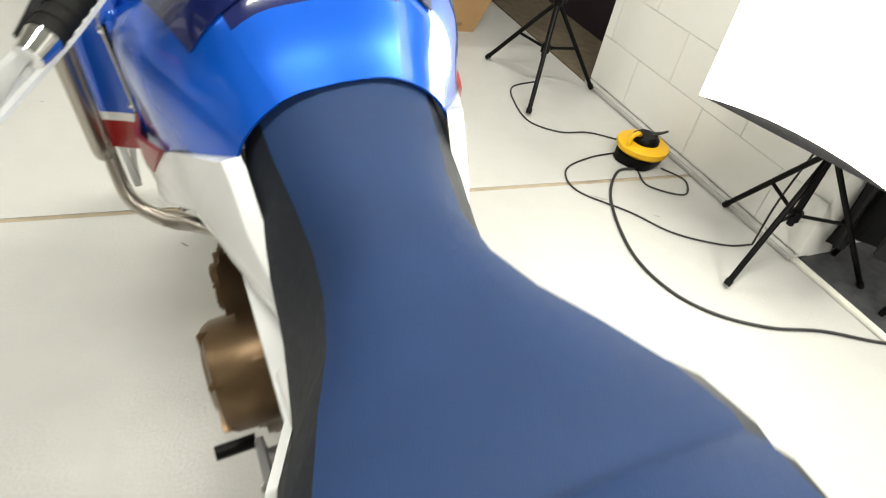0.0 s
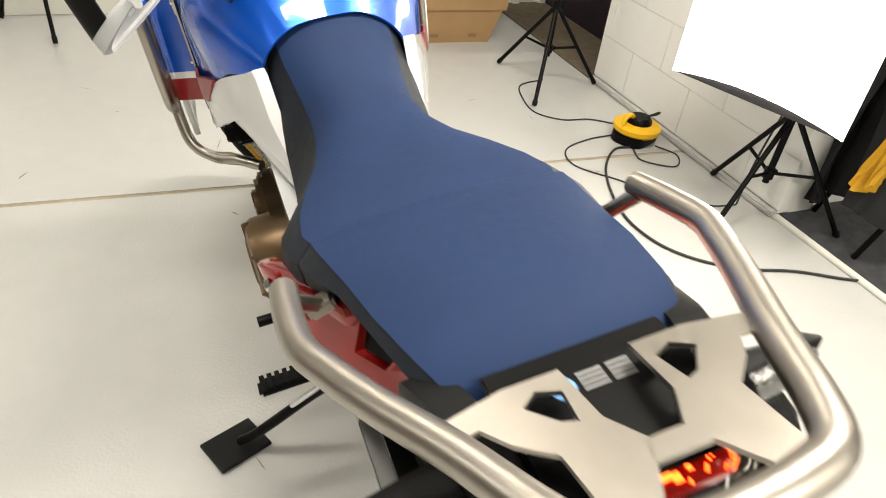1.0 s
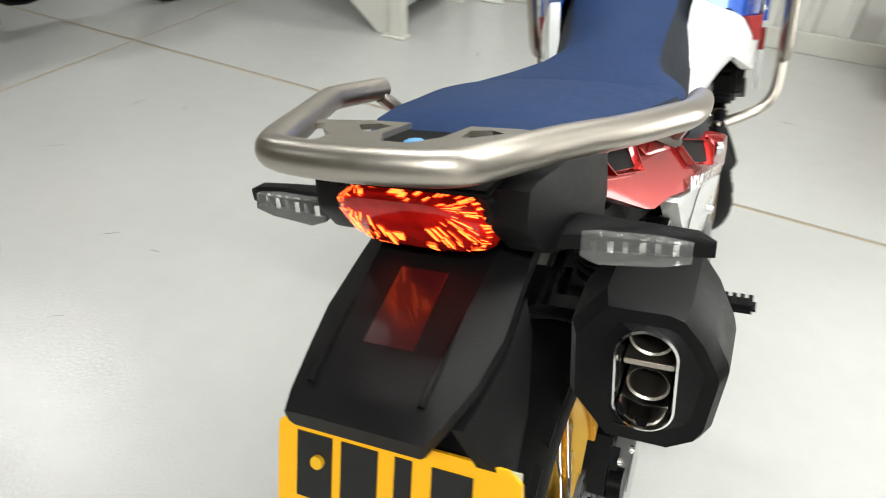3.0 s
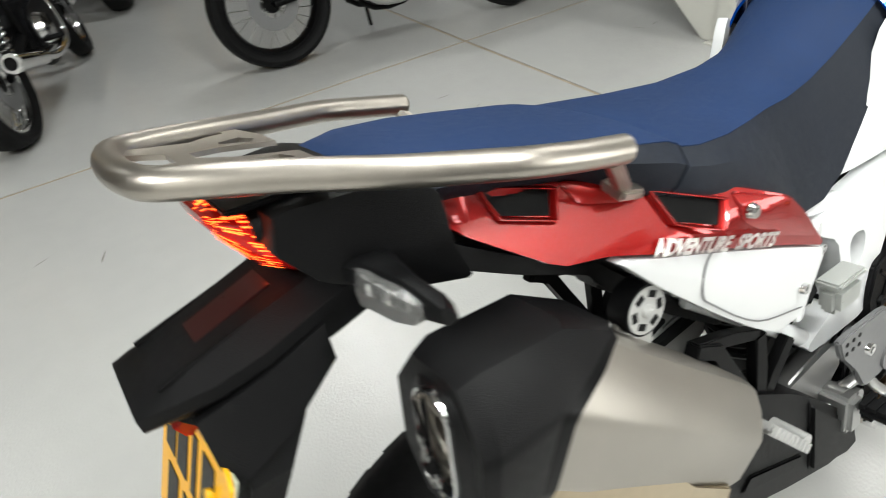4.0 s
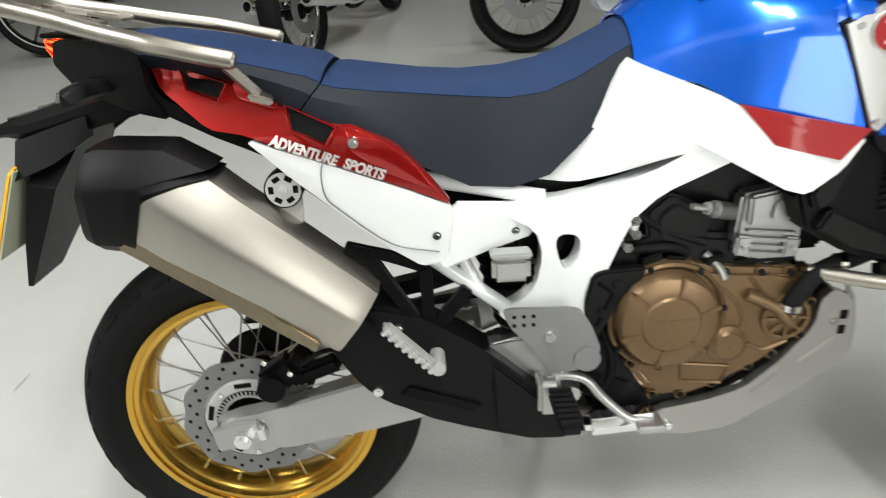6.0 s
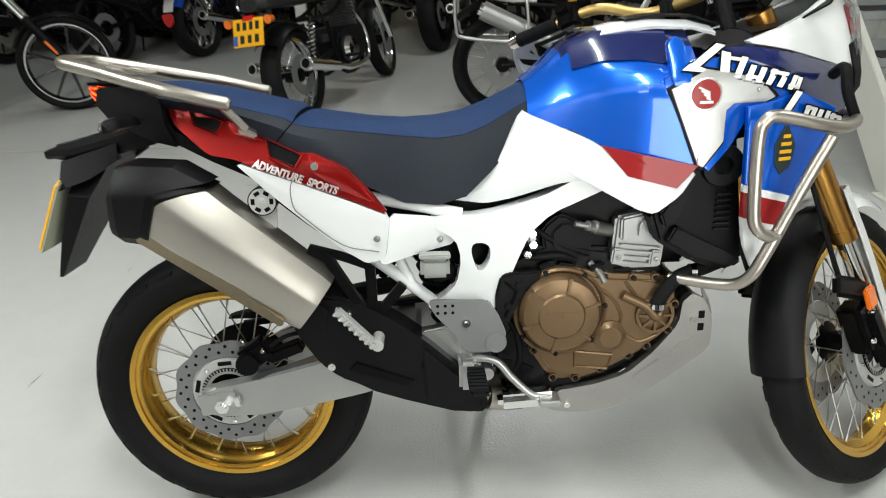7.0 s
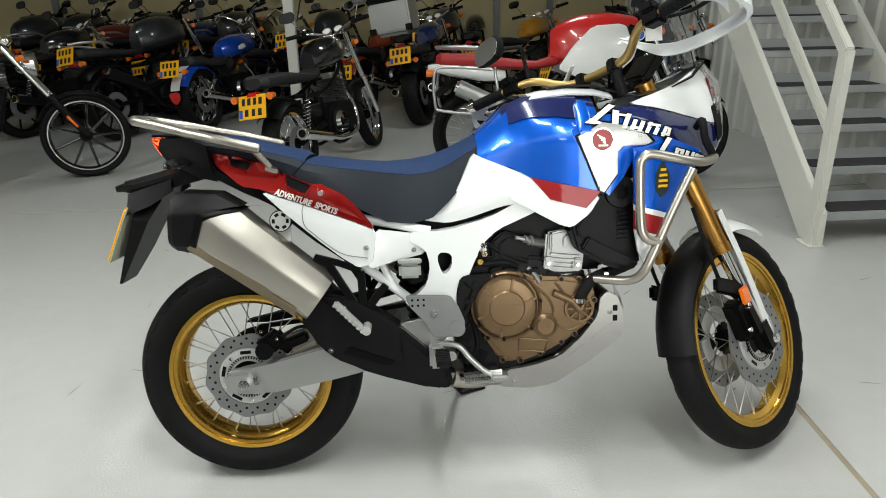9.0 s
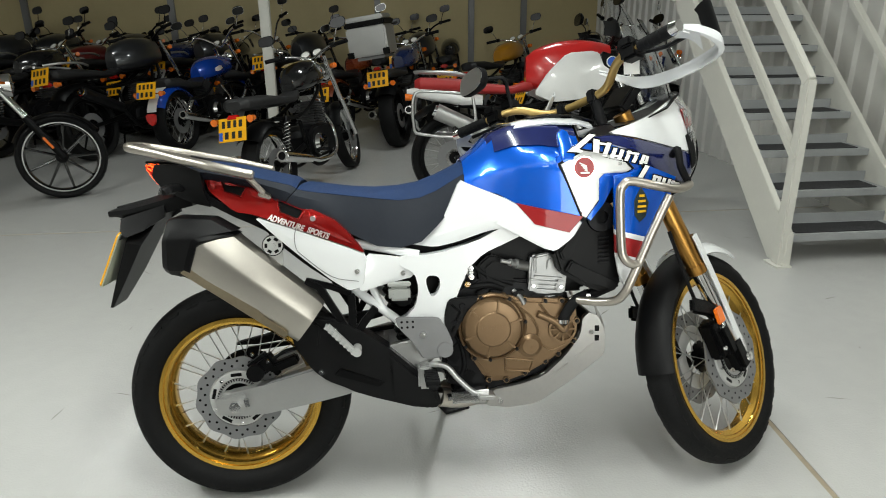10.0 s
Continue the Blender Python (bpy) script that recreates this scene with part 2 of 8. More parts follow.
M_DOOR = plain_mat("dark_plum_door", (0.018, 0.010, 0.018), 0.45, 0.1, 5, 0.05, 80)
M_STAIR = plain_mat("off_white_stair_paint", (0.62, 0.61, 0.56), 0.42, 0.05, 4, 0.15, 120)
M_TREAD = plain_mat("grey_tread_steel", (0.33, 0.34, 0.345), 0.5, 0.08, 6, 0.15, 150)
M_MAT = plain_mat("black_anti_slip_mat", (0.03, 0.03, 0.032), 0.9, 0.3, 40, 0.8, 500)
M_CARD = plain_mat("brown_cardboard", (0.36, 0.22, 0.105), 0.75, 0.08, 7, 0.15, 90)
M_CABLE = plain_mat("black_cable", (0.02, 0.02, 0.022), 0.5, 0.1, 20, 0.0, 50)
M_YELLOW = plain_mat("yellow_plastic", (0.75, 0.42, 0.012), 0.4, 0.06, 10, 0.1, 200)
M_CLOTH = plain_mat("black_cloth", (0.014, 0.014, 0.016), 0.85, 0.2, 12, 0.5, 300)
M_YCLOTH = plain_mat("yellow_cloth", (0.62, 0.33, 0.02), 0.8, 0.15, 8, 0.5, 200)
M_SOFT = material("lit_softbox_cloth", (1.0, 0.97, 0.93), 0.8, emit=5.0, vary=0.0)


def structure(name, bm, mat, label):
    return tagged(link(name, bm, mat), label, name.split("_")[0], kind="structure")


# floor: one sheet with slabs parted by filled joints
WALL_X, FAR_Y = 1.745, 3.93
bm = B()
JX, JY, G = -2.84, 1.842, 0.011
for x0, x1 in ((-14.0, JX - G), (JX + G, 5.0)):
    for y0, y1 in ((-9.0, JY - G), (JY + G, 9.0)):
        prism(bm, [(x0, y0), (x1, y0), (x1, y1), (x0, y1)], -0.12, 0.0, axis="z")
for v in bm.verts:
    v.co.y += -0.05 * v.co.x if abs(v.co.y - JY) < 0.1 else 0.0
floor = structure("floor", bm, M_FLOOR, "pale grey painted concrete floor, glossy with an orange-peel finish")
bm = B()
prism(bm, [(-14, JY - 0.04 - 0.05 * -14), (5, JY - 0.04 - 0.05 * 5), (5, JY + 0.04 - 0.05 * 5), (-14, JY + 0.04 - 0.05 * -14)], -0.1, -0.003, axis="z")
structure("trim_joint", bm, M_JOINT, "tan filled expansion joint across the painted floor")
bm = B()
prism(bm, [(JX - 0.04, -9), (JX + 0.04, -9), (JX + 0.04, 9), (JX - 0.04, 9)], -0.1, -0.0035, axis="z")
structure("trim_joint_long", bm, M_JOINT, "tan filled expansion joint along the painted floor")

# right wall: painted blockwork between two openings
OPEN0, OPEN1, END_Y = -1.35, 1.19, 2.60
bm = B()
box(bm, (WALL_X + 0.11, (OPEN1 + END_Y) / 2, 1.7), (0.18, END_Y - OPEN1, 3.4))
wall_right = structure("wall_right", bm, M_WALL, "white painted blockwork wall with faint joints")
bm = B()
box(bm, (WALL_X + 0.11, -5.2, 1.7), (0.2, 7.7, 3.4))
structure("wall_right_rear", bm, M_WALL, "white painted wall beside the doorway")
bm = B()
box(bm, (WALL_X + 0.11, -0.04, 2.85), (0.2, 2.6, 1.1))
structure("wall_right_lintel", bm, M_WALL, "white painted wall over the wide doorway")
bm = B()
box(bm, (WALL_X + 0.11, 3.5, 2.75), (0.2, 1.6, 1.3))
structure("wall_right_far", bm, M_WALL, "white painted wall over the far doorway")
bm = B()
box(bm, (WALL_X + 0.03, (OPEN1 + END_Y) / 2, 0.012), (0.10, END_Y - OPEN1, 0.024), bevel=0.006)
structure("baseboard", bm, M_FLOOR, "low painted kerb along the foot of the wall")

# carpeted room behind the wide doorway
bm = B()
box(bm, (3.285, -0.07, 0.006), (3.02, 2.56, 0.012))
structure("floor_carpet", bm, M_CARPET, "dark grey carpet in the doorway")
bm = B()
box(bm, (WALL_X + 0.012, -0.07, 0.006), (0.034, 2.56, 0.012), bevel=0.003)
structure("trim_threshold", bm, M_STAIR, "metal threshold strip at the carpet's edge")
bm = B()
box(bm, (5.0, 0, 1.7), (0.15, 18.0, 3.4))
structure("wall_outer", bm, M_WALL, "plain white wall of the next room")
for yy in (-1.45, 1.9):
    bm = B()
    box(bm, (3.40, yy, 1.7), (3.05, 0.15, 3.4))
    structure("wall_side", bm, M_WALL, "plain white side wall of the next room")
# plum door and frame in the far opening
bm = B()
box(bm, (2.185, 3.27, 1.05), (0.05, 1.40, 2.1), bevel=0.004)
structure("door_1", bm, M_DOOR, "dark plum door at the end of a short recess")
bm = B()
box(bm, (1.945, 3.27, 0.004), (0.42, 1.36, 0.008))
structure("floor_mat", bm, plain_mat("brown_door_mat", (0.12, 0.095, 0.065), 0.9, 0.3, 20, 0.8, 300), "brown mat on the floor before the plum door")

# far wall: sheet cladding with upright ribs
bm = B()
prof = []
xx = -14.0
while xx < 2.6:
    prof += [(xx, 0.0), (xx + 0.13, 0.0), (xx + 0.15, 0.028), (xx + 0.19, 0.028)]
    xx += 0.21
lo = [bm.verts.new((x, FAR_Y - d, 0.0)) for x, d in prof]
hi = [bm.verts.new((x, FAR_Y - d, 3.4)) for x, d in prof]
for i in range(len(lo) - 1):
    bm.faces.new((lo[i], lo[i + 1], hi[i + 1], hi[i]))
structure("wall_far", bm, M_CLAD, "off-white ribbed sheet cladding wall")
bm = B()
box(bm, (-6, FAR_Y + 0.1, 1.7), (17, 0.12, 3.4))
structure("wall_far_back", bm, M_CLAD, "plain wall behind the cladding")
bm = B()
box(bm, (-0.5, FAR_Y - 0.045, 0.06), (4.6, 0.03, 0.12), bevel=0.004)
structure("baseboard_far", bm, M_STAIR, "white skirting along the far wall")
bm = B()
box(bm, (-8.9, 0, 1.7), (0.2, 18, 3.4))
wall_back = structure("wall_back", bm, M_CREAM, "cream boarded back wall behind the rows of motorcycles")
for yy in (-4.4, -2.4, 0.55, 1.95, 2.75):
    bm = B()
    box(bm, (-8.77, yy, 1.7), (0.06, 0.09, 3.4), bevel=0.006)
    link("trim_post", bm, M_ALUGREY, wall_back)
bm = B()
box(bm, (-6.05, -0.70, 1.7), (0.11, 0.11, 3.4), bevel=0.01)
structure("trim_column", bm, M_STAIR, "off-white steel column among the parked motorcycles")
bm = B()
box(bm, (-4.5, -8.9, 1.7), (19, 0.2, 3.4))
structure("wall_near", bm, M_WALL, "plain white wall at the end of the hall")
bm = B()
box(bm, (-4.5, 0, 3.46), (19.2, 18, 0.12))
structure("ceiling", bm, M_CEIL, "plain grey ceiling over the hall")


# ---- steel stairs ----
def stairs():
    top = empty("staircase", pose(-0.05, -0.10, 0), "off-white steel staircase with open grey treads and railings", "staircase")
    Y0, Y1 = 2.93, 3.74
    sl = 0.203 / 0.235
    n = 13
    for y in (Y0, Y1):
        bm = B()
        L = (n - 0.4) * 0.235
        prism(bm, [(-1.60, 0.0), (-1.78, 0.0), (-1.78 - L, L * sl), (-1.78 - L, L * sl + 0.24), (-1.61, 0.20)], y - 0.02, y + 0.02, bevel=0.004, axis="y")
        part("stringer", bm, M_STAIR, top)
    for i in range(n):
        x, z = -1.67 - 0.235 * i, 0.18 + 0.203 * i
        bm = B()
        box(bm, (x - 0.10, (Y0 + Y1) / 2, z - 0.022), (0.235, Y1 - Y0 - 0.045, 0.044), bevel=0.004)
        tr = part("tread", bm, M_TREAD, top)
        bm = B()
        box(bm, (x - 0.10, (Y0 + Y1) / 2, z + 0.003), (0.17, Y1 - Y0 - 0.16, 0.005))
        part("anti_slip_mat", bm, M_MAT, tr)
        bm = B()
        box(bm, (x - 0.215, (Y0 + Y1) / 2, z + 0.03), (0.012, Y1 - Y0 - 0.05, 0.06))
        part("tread_upstand", bm, M_TREAD, tr)
    for y, s in ((Y0, -1), (Y1, 1)):
        bm = B()
        box(bm, (-1.65, y + s * 0.025, 0.54), (0.075, 0.05, 1.08), bevel=0.006)
        part("newel_post", bm, M_STAIR, top)
        bm = B()
        box(bm, (-3.5, y + s * 0.025, 0.62 + 1.5), (0.06, 0.05, 1.25), bevel=0.006)
        part("rail_post", bm, M_STAIR, top)
        for h, w in ((1.00, 0.05), (0.57, 0.03)):
            bm = B()
            a = math.atan(sl)
            Lr = 2.9
            cx, cz = -1.635 - Lr / 2, h + 0.04 + (Lr / 2 + 0.03) * sl
            box(bm, (cx, y + s * 0.03, cz), (Lr / math.cos(a), 0.045, w + 0.02), pose(0, 0, 0, 0, math.degrees(a), 0), bevel=0.005)
            part("handrail" if h > 0.8 else "mid_rail", bm, M_STAIR, top)
        bm = B()
        box(bm, (-1.655, y + s * 0.025, 0.005), (0.14, 0.1, 0.01), bevel=0.002)
        bolt(bm, (-1.605, y + s * 0.03, 0.01), (0, 0, 1), 0.01, 0.01)
        part("foot_plate", bm, M_STAIR, top)


stairs()

# ---- the adventure motorcycle in the middle, leaning on its side stand ----
LEAN = 10.5
bike = empty("motorcycle", pose(0, 0, 0, 0, -LEAN, 0), "blue, white and red adventure motorcycle leaning on its side stand", "motorcycle")
AX = Vector((0, 1.12, 1.10))
UP = Vector((0, -math.sin(radians(27.5)), math.cos(radians(27.5))))
STEER = Matrix.Translation(AX) @ Matrix.Rotation(radians(38), 4, UP) @ Matrix.Translation(-AX)


def steered(bm):
    bm.transform(STEER)
    return bm


def clip(poly, a, b, c):
    """The part of an outline where a*y + b*z >= c."""
    out = []
    for p, q in zip(poly, poly[1:] + poly[:1]):
        dp, dq = a * p[0] + b * p[1] - c, a * q[0] + b * q[1] - c
        if dp >= 0:
            out.append(p)
        if (dp < 0) != (dq < 0):
            t = dp / (dp - dq)
            out.append((p[0] + (q[0] - p[0]) * t, p[1] + (q[1] - p[1]) * t))
    return out


def dense(poly, step=0.02):
    out = []
    for p, q in zip(poly, poly[1:] + poly[:1]):
        n = max(1, int(math.dist(p, q) / step))
        out += [(p[0] + (q[0] - p[0]) * k / n, p[1] + (q[1] - p[1]) * k / n) for k in range(n)]
    return out


def ribbon(bm, sections):
    """A skin through rows of points."""
    rows = [[bm.verts.new(p) for p in s] for s in sections]
    for a, b in zip(rows, rows[1:]):
        for i in range(len(a) - 1):
            bm.faces.new((a[i], a[i + 1], b[i + 1], b[i]))
    return bm


def thicken(bm, d):
    bmesh.ops.recalc_face_normals(bm, faces=bm.faces)
    bmesh.ops.solidify(bm, geom=list(bm.faces), thickness=d)
    return bm


def wheel(parent, c, rim_r, rim_w, tyre_r, tyre_w, rim_mat, name, m=None, spokes=32, discs=((1, 0.128),), hub_w=0.06):
    """rim > tyre, hub, spokes, brake discs; the wheel turns about x."""
    def put(n, bm, mat, par, lab=""):
        if m is not None:
            bm.transform(m)
        return part(n, bm, mat, par, lab)
    h, r = rim_w, rim_r
    prof = [(-h, r), (-h, r - 0.0115), (-h * 0.885, r - 0.0125), (-h * 0.86, r - 0.0205), (-h * 0.68, r - 0.021), (-h * 0.60, r - 0.025), (-h * 0.35, r - 0.036), (h * 0.35, r - 0.036), (h * 0.60, r - 0.025),
            (h * 0.68, r - 0.021), (h * 0.86, r - 0.0205), (h * 0.885, r - 0.0125), (h, r - 0.0115), (h, r), (h * 0.93, r + 0.001), (h * 0.86, r - 0.008), (h * 0.3, r - 0.022), (-h * 0.3, r - 0.022), (-h * 0.86, r - 0.008), (-h * 0.93, r + 0.001)]
    rim = put(name, lathe(B(), prof, 72, c), rim_mat, parent)
    w, R = tyre_w, tyre_r
    d = R - r
    half = [(h * 0.80, r - 0.006), (h * 1.0, r + d * 0.10), (w * 0.93, r + d * 0.26), (w, r + d * 0.45), (w * 0.95, r + d * 0.66), (w * 0.76, r + d * 0.85), (w * 0.45, r + d * 0.965), (w * 0.15, R)]
    prof = half + [(-a, b) for a, b in reversed(half)]
    tyre = put("tyre", lathe(B(), prof, 96, c), M_RUBBER, rim, "black dual-sport tyre")
    bm = B()
    cv = Vector(c)
    for k in range(30):
        for s in (-1, 1):
            for (a0, a1, w0, w1) in ((0.0, 0.8, 0.06, 0.50), (0.45, 1.1, 0.56, 0.92)):
                vs = []
                for lift in (0.0009, -0.004):
                    for aa, ww in ((a0, w0), (a1 - 0.1, w0), (a1 + 0.1, w1), (a0 + 0.2, w1)):
                        ang = 2 * math.pi * (k + aa + (0.5 if s > 0 else 0)) / 30
                        rad = R - d * (0.01 + 0.30 * ww ** 2.4) + lift
                        vs.append(bm.verts.new(cv + Vector((s * ww * w, rad * math.cos(ang), rad * math.sin(ang)))))
                for f in ((0, 1, 2, 3), (4, 5, 6, 7), (0, 1, 5, 4), (1, 2, 6, 5), (2, 3, 7, 6), (3, 0, 4, 7)):
                    bm.faces.new([vs[i] for i in f])
    tagged(put("tread", bm, M_RUBBER, rim), kind="stuff")
    bm = lathe(B(), [(-hub_w, 0.012), (-hub_w, 0.05), (-hub_w * 0.85, 0.055), (-hub_w * 0.7, 0.03), (hub_w * 0.7, 0.03), (hub_w * 0.85, 0.055), (hub_w, 0.05), (hub_w, 0.012)], 24, c)
    put("hub", bm, M_BLACK, rim)
    for k in range(spokes):
        a = 2 * math.pi * k / spokes
        s = 1 if k % 2 else -1
        lead = 0.55 if k % 4 < 2 else -0.55
        p = cv + Vector((s * hub_w * 0.85, 0.05 * math.cos(a + lead), 0.05 * math.sin(a + lead)))
        q = cv + Vector((s * h * 0.35, (r - 0.034) * math.cos(a), (r - 0.034) * math.sin(a)))
        bm = rod(B(), p, q, 0.0017, segs=6)
        rod(bm, q + (p - q) * 0.08, q, 0.003, segs=6)
        put("spoke", bm, M_SPOKE, rim)
    for s, dr in discs:
        bm = B()
        n = 120
        x0, x1 = s * (hub_w + 0.012), s * (hub_w + 0.017)
        rings = []
        for x, rr, wav in ((x0, dr * 0.70, 0), (x1, dr * 0.70, 0), (x1, dr, 1), (x0, dr, 1)):
            rings.append([bm.verts.new(cv + Vector((x, (rr + wav * 0.0035 * math.sin(10 * 2 * math.pi * k / n)) * math.cos(2 * math.pi * k / n),
                                                    (rr + wav * 0.0035 * math.sin(10 * 2 * math.pi * k / n)) * math.sin(2 * math.pi * k / n)))) for k in range(n)])
        ring_faces(bm, rings + [rings[0]], cap=False)
        disc = put("brake_disc", bm, M_ALUGREY, rim, "drilled steel brake disc with a wavy edge")
        bm = B()
        for k in range(40):
            a = 2 * math.pi * k / 40
            rr = dr * (0.80 if k % 2 else 0.91)
            p = cv + Vector((x0 - s * 0.0004, rr * math.cos(a), rr * math.sin(a)))
            rod(bm, p, p + Vector((s * 0.0058, 0, 0)), 0.0040, segs=10)
        put("drill_hole", bm, M_BLACK, disc)
        bm = lathe(B(), [(x0, dr * 0.38), (x1 + s * 0.004, dr * 0.38), (x1 + s * 0.004, dr * 0.66), (x0, dr * 0.69)], 40, c)
        put("disc_carrier", bm, M_SATIN, disc)
        for k in range(5):
            a = 2 * math.pi * (k + 0.3) / 5
            put("carrier_slot", box(B(), cv + Vector((x1 + s * 0.0042, dr * 0.585 * math.cos(a), dr * 0.585 * math.sin(a))), (0.0012, 0.010, 0.032), pose(0, 0, 0, math.degrees(a), 0, 0), bevel=0.0004), M_BLACK, disc)
            b = a + math.pi / 5
            bm = B()
            bolt(bm, cv + Vector((x1 + s * 0.004, dr * 0.585 * math.cos(b), dr * 0.585 * math.sin(b))), (s, 0, 0), 0.006)
            put("disc_bolt", bm, M_CHROME, disc)
        bm = lathe(B(), [(x1 + s * 0.003, dr * 0.44), (x1 + s * 0.0075, dr * 0.44), (x1 + s * 0.0075, dr * 0.50), (x1 + s * 0.003, dr * 0.50)], 48, c)
        put("abs_ring", bm, M_DARK, disc)
        bm = B()
        for k in range(48):
            a = 2 * math.pi * k / 48
            box(bm, cv + Vector((x1 + s * 0.0078, dr * 0.47 * math.cos(a), dr * 0.47 * math.sin(a))), (0.0012, 0.007, 0.0035), pose(0, 0, 0, math.degrees(a), 0, 0))
        tagged(put("abs_teeth", bm, M_ALU, disc), kind="stuff")
    return rim


RC = (0, 0, 0.334)
rear_wheel = wheel(bike, RC, 0.243, 0.058, 0.333, 0.075, M_GOLD, "rear_wheel", spokes=36, discs=((1, 0.128),), hub_w=0.066)
FC = (0, 1.552, 0.350)
front_wheel = wheel(bike, FC, 0.281, 0.036, 0.350, 0.047, M_GOLD, "front_wheel", STEER, 36, ((1, 0.155), (-1, 0.155)), 0.05)

# swing arm, axle, chain side
for s in (1, -1):
    bm = B()
    prism(bm, rounded([(-0.055, 0.302), (-0.055, 0.366), (0.0, 0.372), (0.10, 0.392), (0.233, 0.436), (0.42, 0.480), (0.60, 0.52), (0.60, 0.43), (0.42, 0.375), (0.30, 0.338), (0.03, 0.290)], 0.2, 1), s * 0.098, s * 0.135, bevel=0.008)
    sw = part("swing_arm", bm, M_ALU, bike, "silver swing arm")
    bm = B()
    box(bm, (s * 0.137, -0.012, 0.336), (0.012, 0.088, 0.05), pose(0, 0, 0, 10, 0, 0), bevel=0.003)
    part("chain_adjuster", bm, M_ALU, sw)
    bm = B()
    rod(bm, (s * 0.14, 0.0, 0.334), (s * 0.158, 0.0, 0.334), 0.017, segs=6)
    rod(bm, (s * 0.158, 0.0, 0.334), (s * 0.163, 0.0, 0.334), 0.009)
    box(bm, (s * 0.145, 0.034, 0.343), (0.014, 0.014, 0.026), pose(0, 0, 0, 10, 0, 0), bevel=0.002)
    part("axle_nut", bm, M_CHROME, sw)
    bm = B()
    prism(bm, [(0.08, 0.388), (0.11, 0.402), (0.34, 0.463), (0.34, 0.452)], s * 0.1355, s * 0.1375)
    part("swing_arm_rib", bm, M_ALUGREY, sw)
bm = B()
box(bm, (0, 0.42, 0.43), (0.22, 0.07, 0.08), bevel=0.015)
part("swing_arm_bridge", bm, M_ALU, bike)
bm = lathe(B(), [(-0.092, 0.05), (-0.092, 0.098), (-0.086, 0.103), (-0.080, 0.098), (-0.080, 0.05)], 42, RC)
part("rear_sprocket", bm, M_DARK, bike)
for z0, z1 in ((0.436, 0.50), (0.232, 0.42)):
    bm = B()
    for k in range(44):
        t = k / 43
        box(bm, (-0.086, 0.01 + 0.58 * t, z0 + (z1 - z0) * t), (0.016, 0.016, 0.013), pose(0, 0, 0, 8, 0, 0))
    part("chain", bm, M_DARK, bike)
bm = B()
prism(bm, rounded([(-0.06, 0.452), (0.10, 0.488), (0.42, 0.55), (0.45, 0.52), (0.05, 0.452)], 0.2, 1), -0.11, -0.075, bevel=0.004)
part("chain_guard", bm, M_PLASTIC, bike)
# rear hugger behind the caliper
bm = B()
secs = []
for k in range(10):
    a = radians(18 + 5.5 * k)
    secs.append([(x, 0 + (0.352 + 0.006 * abs(x) / 0.08) * math.cos(a), 0.334 + 0.356 * math.sin(a) - 0.04 * (abs(x) / 0.085) ** 3) for x in (-0.085, -0.07, -0.03, 0, 0.03, 0.07, 0.085)])
ribbon(bm, secs)
thicken(bm, 0.004)
part("mud_hugger", bm, M_PLASTIC, bike)
# rear caliper
bm = B()
box(bm, (0.10, 0.075, 0.44), (0.05, 0.085, 0.055), pose(0, 0, 0, 35, 0, 0), bevel=0.012)
rod(bm, (0.115, 0.06, 0.425), (0.135, 0.06, 0.425), 0.026)
box(bm, (0.095, 0.14, 0.44), (0.03, 0.09, 0.03), pose(0, 0, 0, 20, 0, 0), bevel=0.006)
tube(bm, [(0.11, 0.11, 0.46), (0.115, 0.17, 0.49), (0.11, 0.28, 0.48), (0.10, 0.42, 0.50)], 0.005, 8, 5)
part("rear_caliper", bm, M_BLACK, bike)
bm = B()
bolt(bm, (0.137, 0.10, 0.462), r=0.006)
bolt(bm, (0.128, 0.055, 0.482), r=0.006)
part("caliper_bolt", bm, M_CHROME, bike)


# ---- muffler ----
def hexsec(top, bot, x0, x1, ax=0.0):
    """Faceted muffler section; ax pushes the outer crease back along the muffler."""
    t, b = Vector((0, *top)), Vector((0, *bot))
    w = x1 - x0
    out = []
    for x, k, a in ((x1 - w * 0.36, 0.0, 0.0), (x1 - w * 0.26, 0.03, 0.10), (x1 - w * 0.12, 0.18, 0.5), (x1 - w * 0.015, 0.36, 0.92), (x1, 0.41, 1.0), (x1 - w * 0.005, 0.46, 0.95), (x1 - w * 0.06, 0.80, 0.45), (x1 - w * 0.12, 0.90, 0.25), (x1 - w * 0.30, 1.0, 0.0), (x0 + w * 0.25, 1.0, 0.0), (x0, 0.72, 0.3), (x0, 0.25, 0.4), (x0 + w * 0.22, 0.0, 0.0)):
        p = t + (b - t) * k
        out.append((x + 0.009 + 0.19 * (x - 0.098), p.y - 0.755 * ax * a + 0.018, p.z + 0.655 * ax * a - 0.011))
    return out
def loft(bm, secs):
    return ring_faces(bm, [[bm.verts.new(p) for p in s] for s in secs])


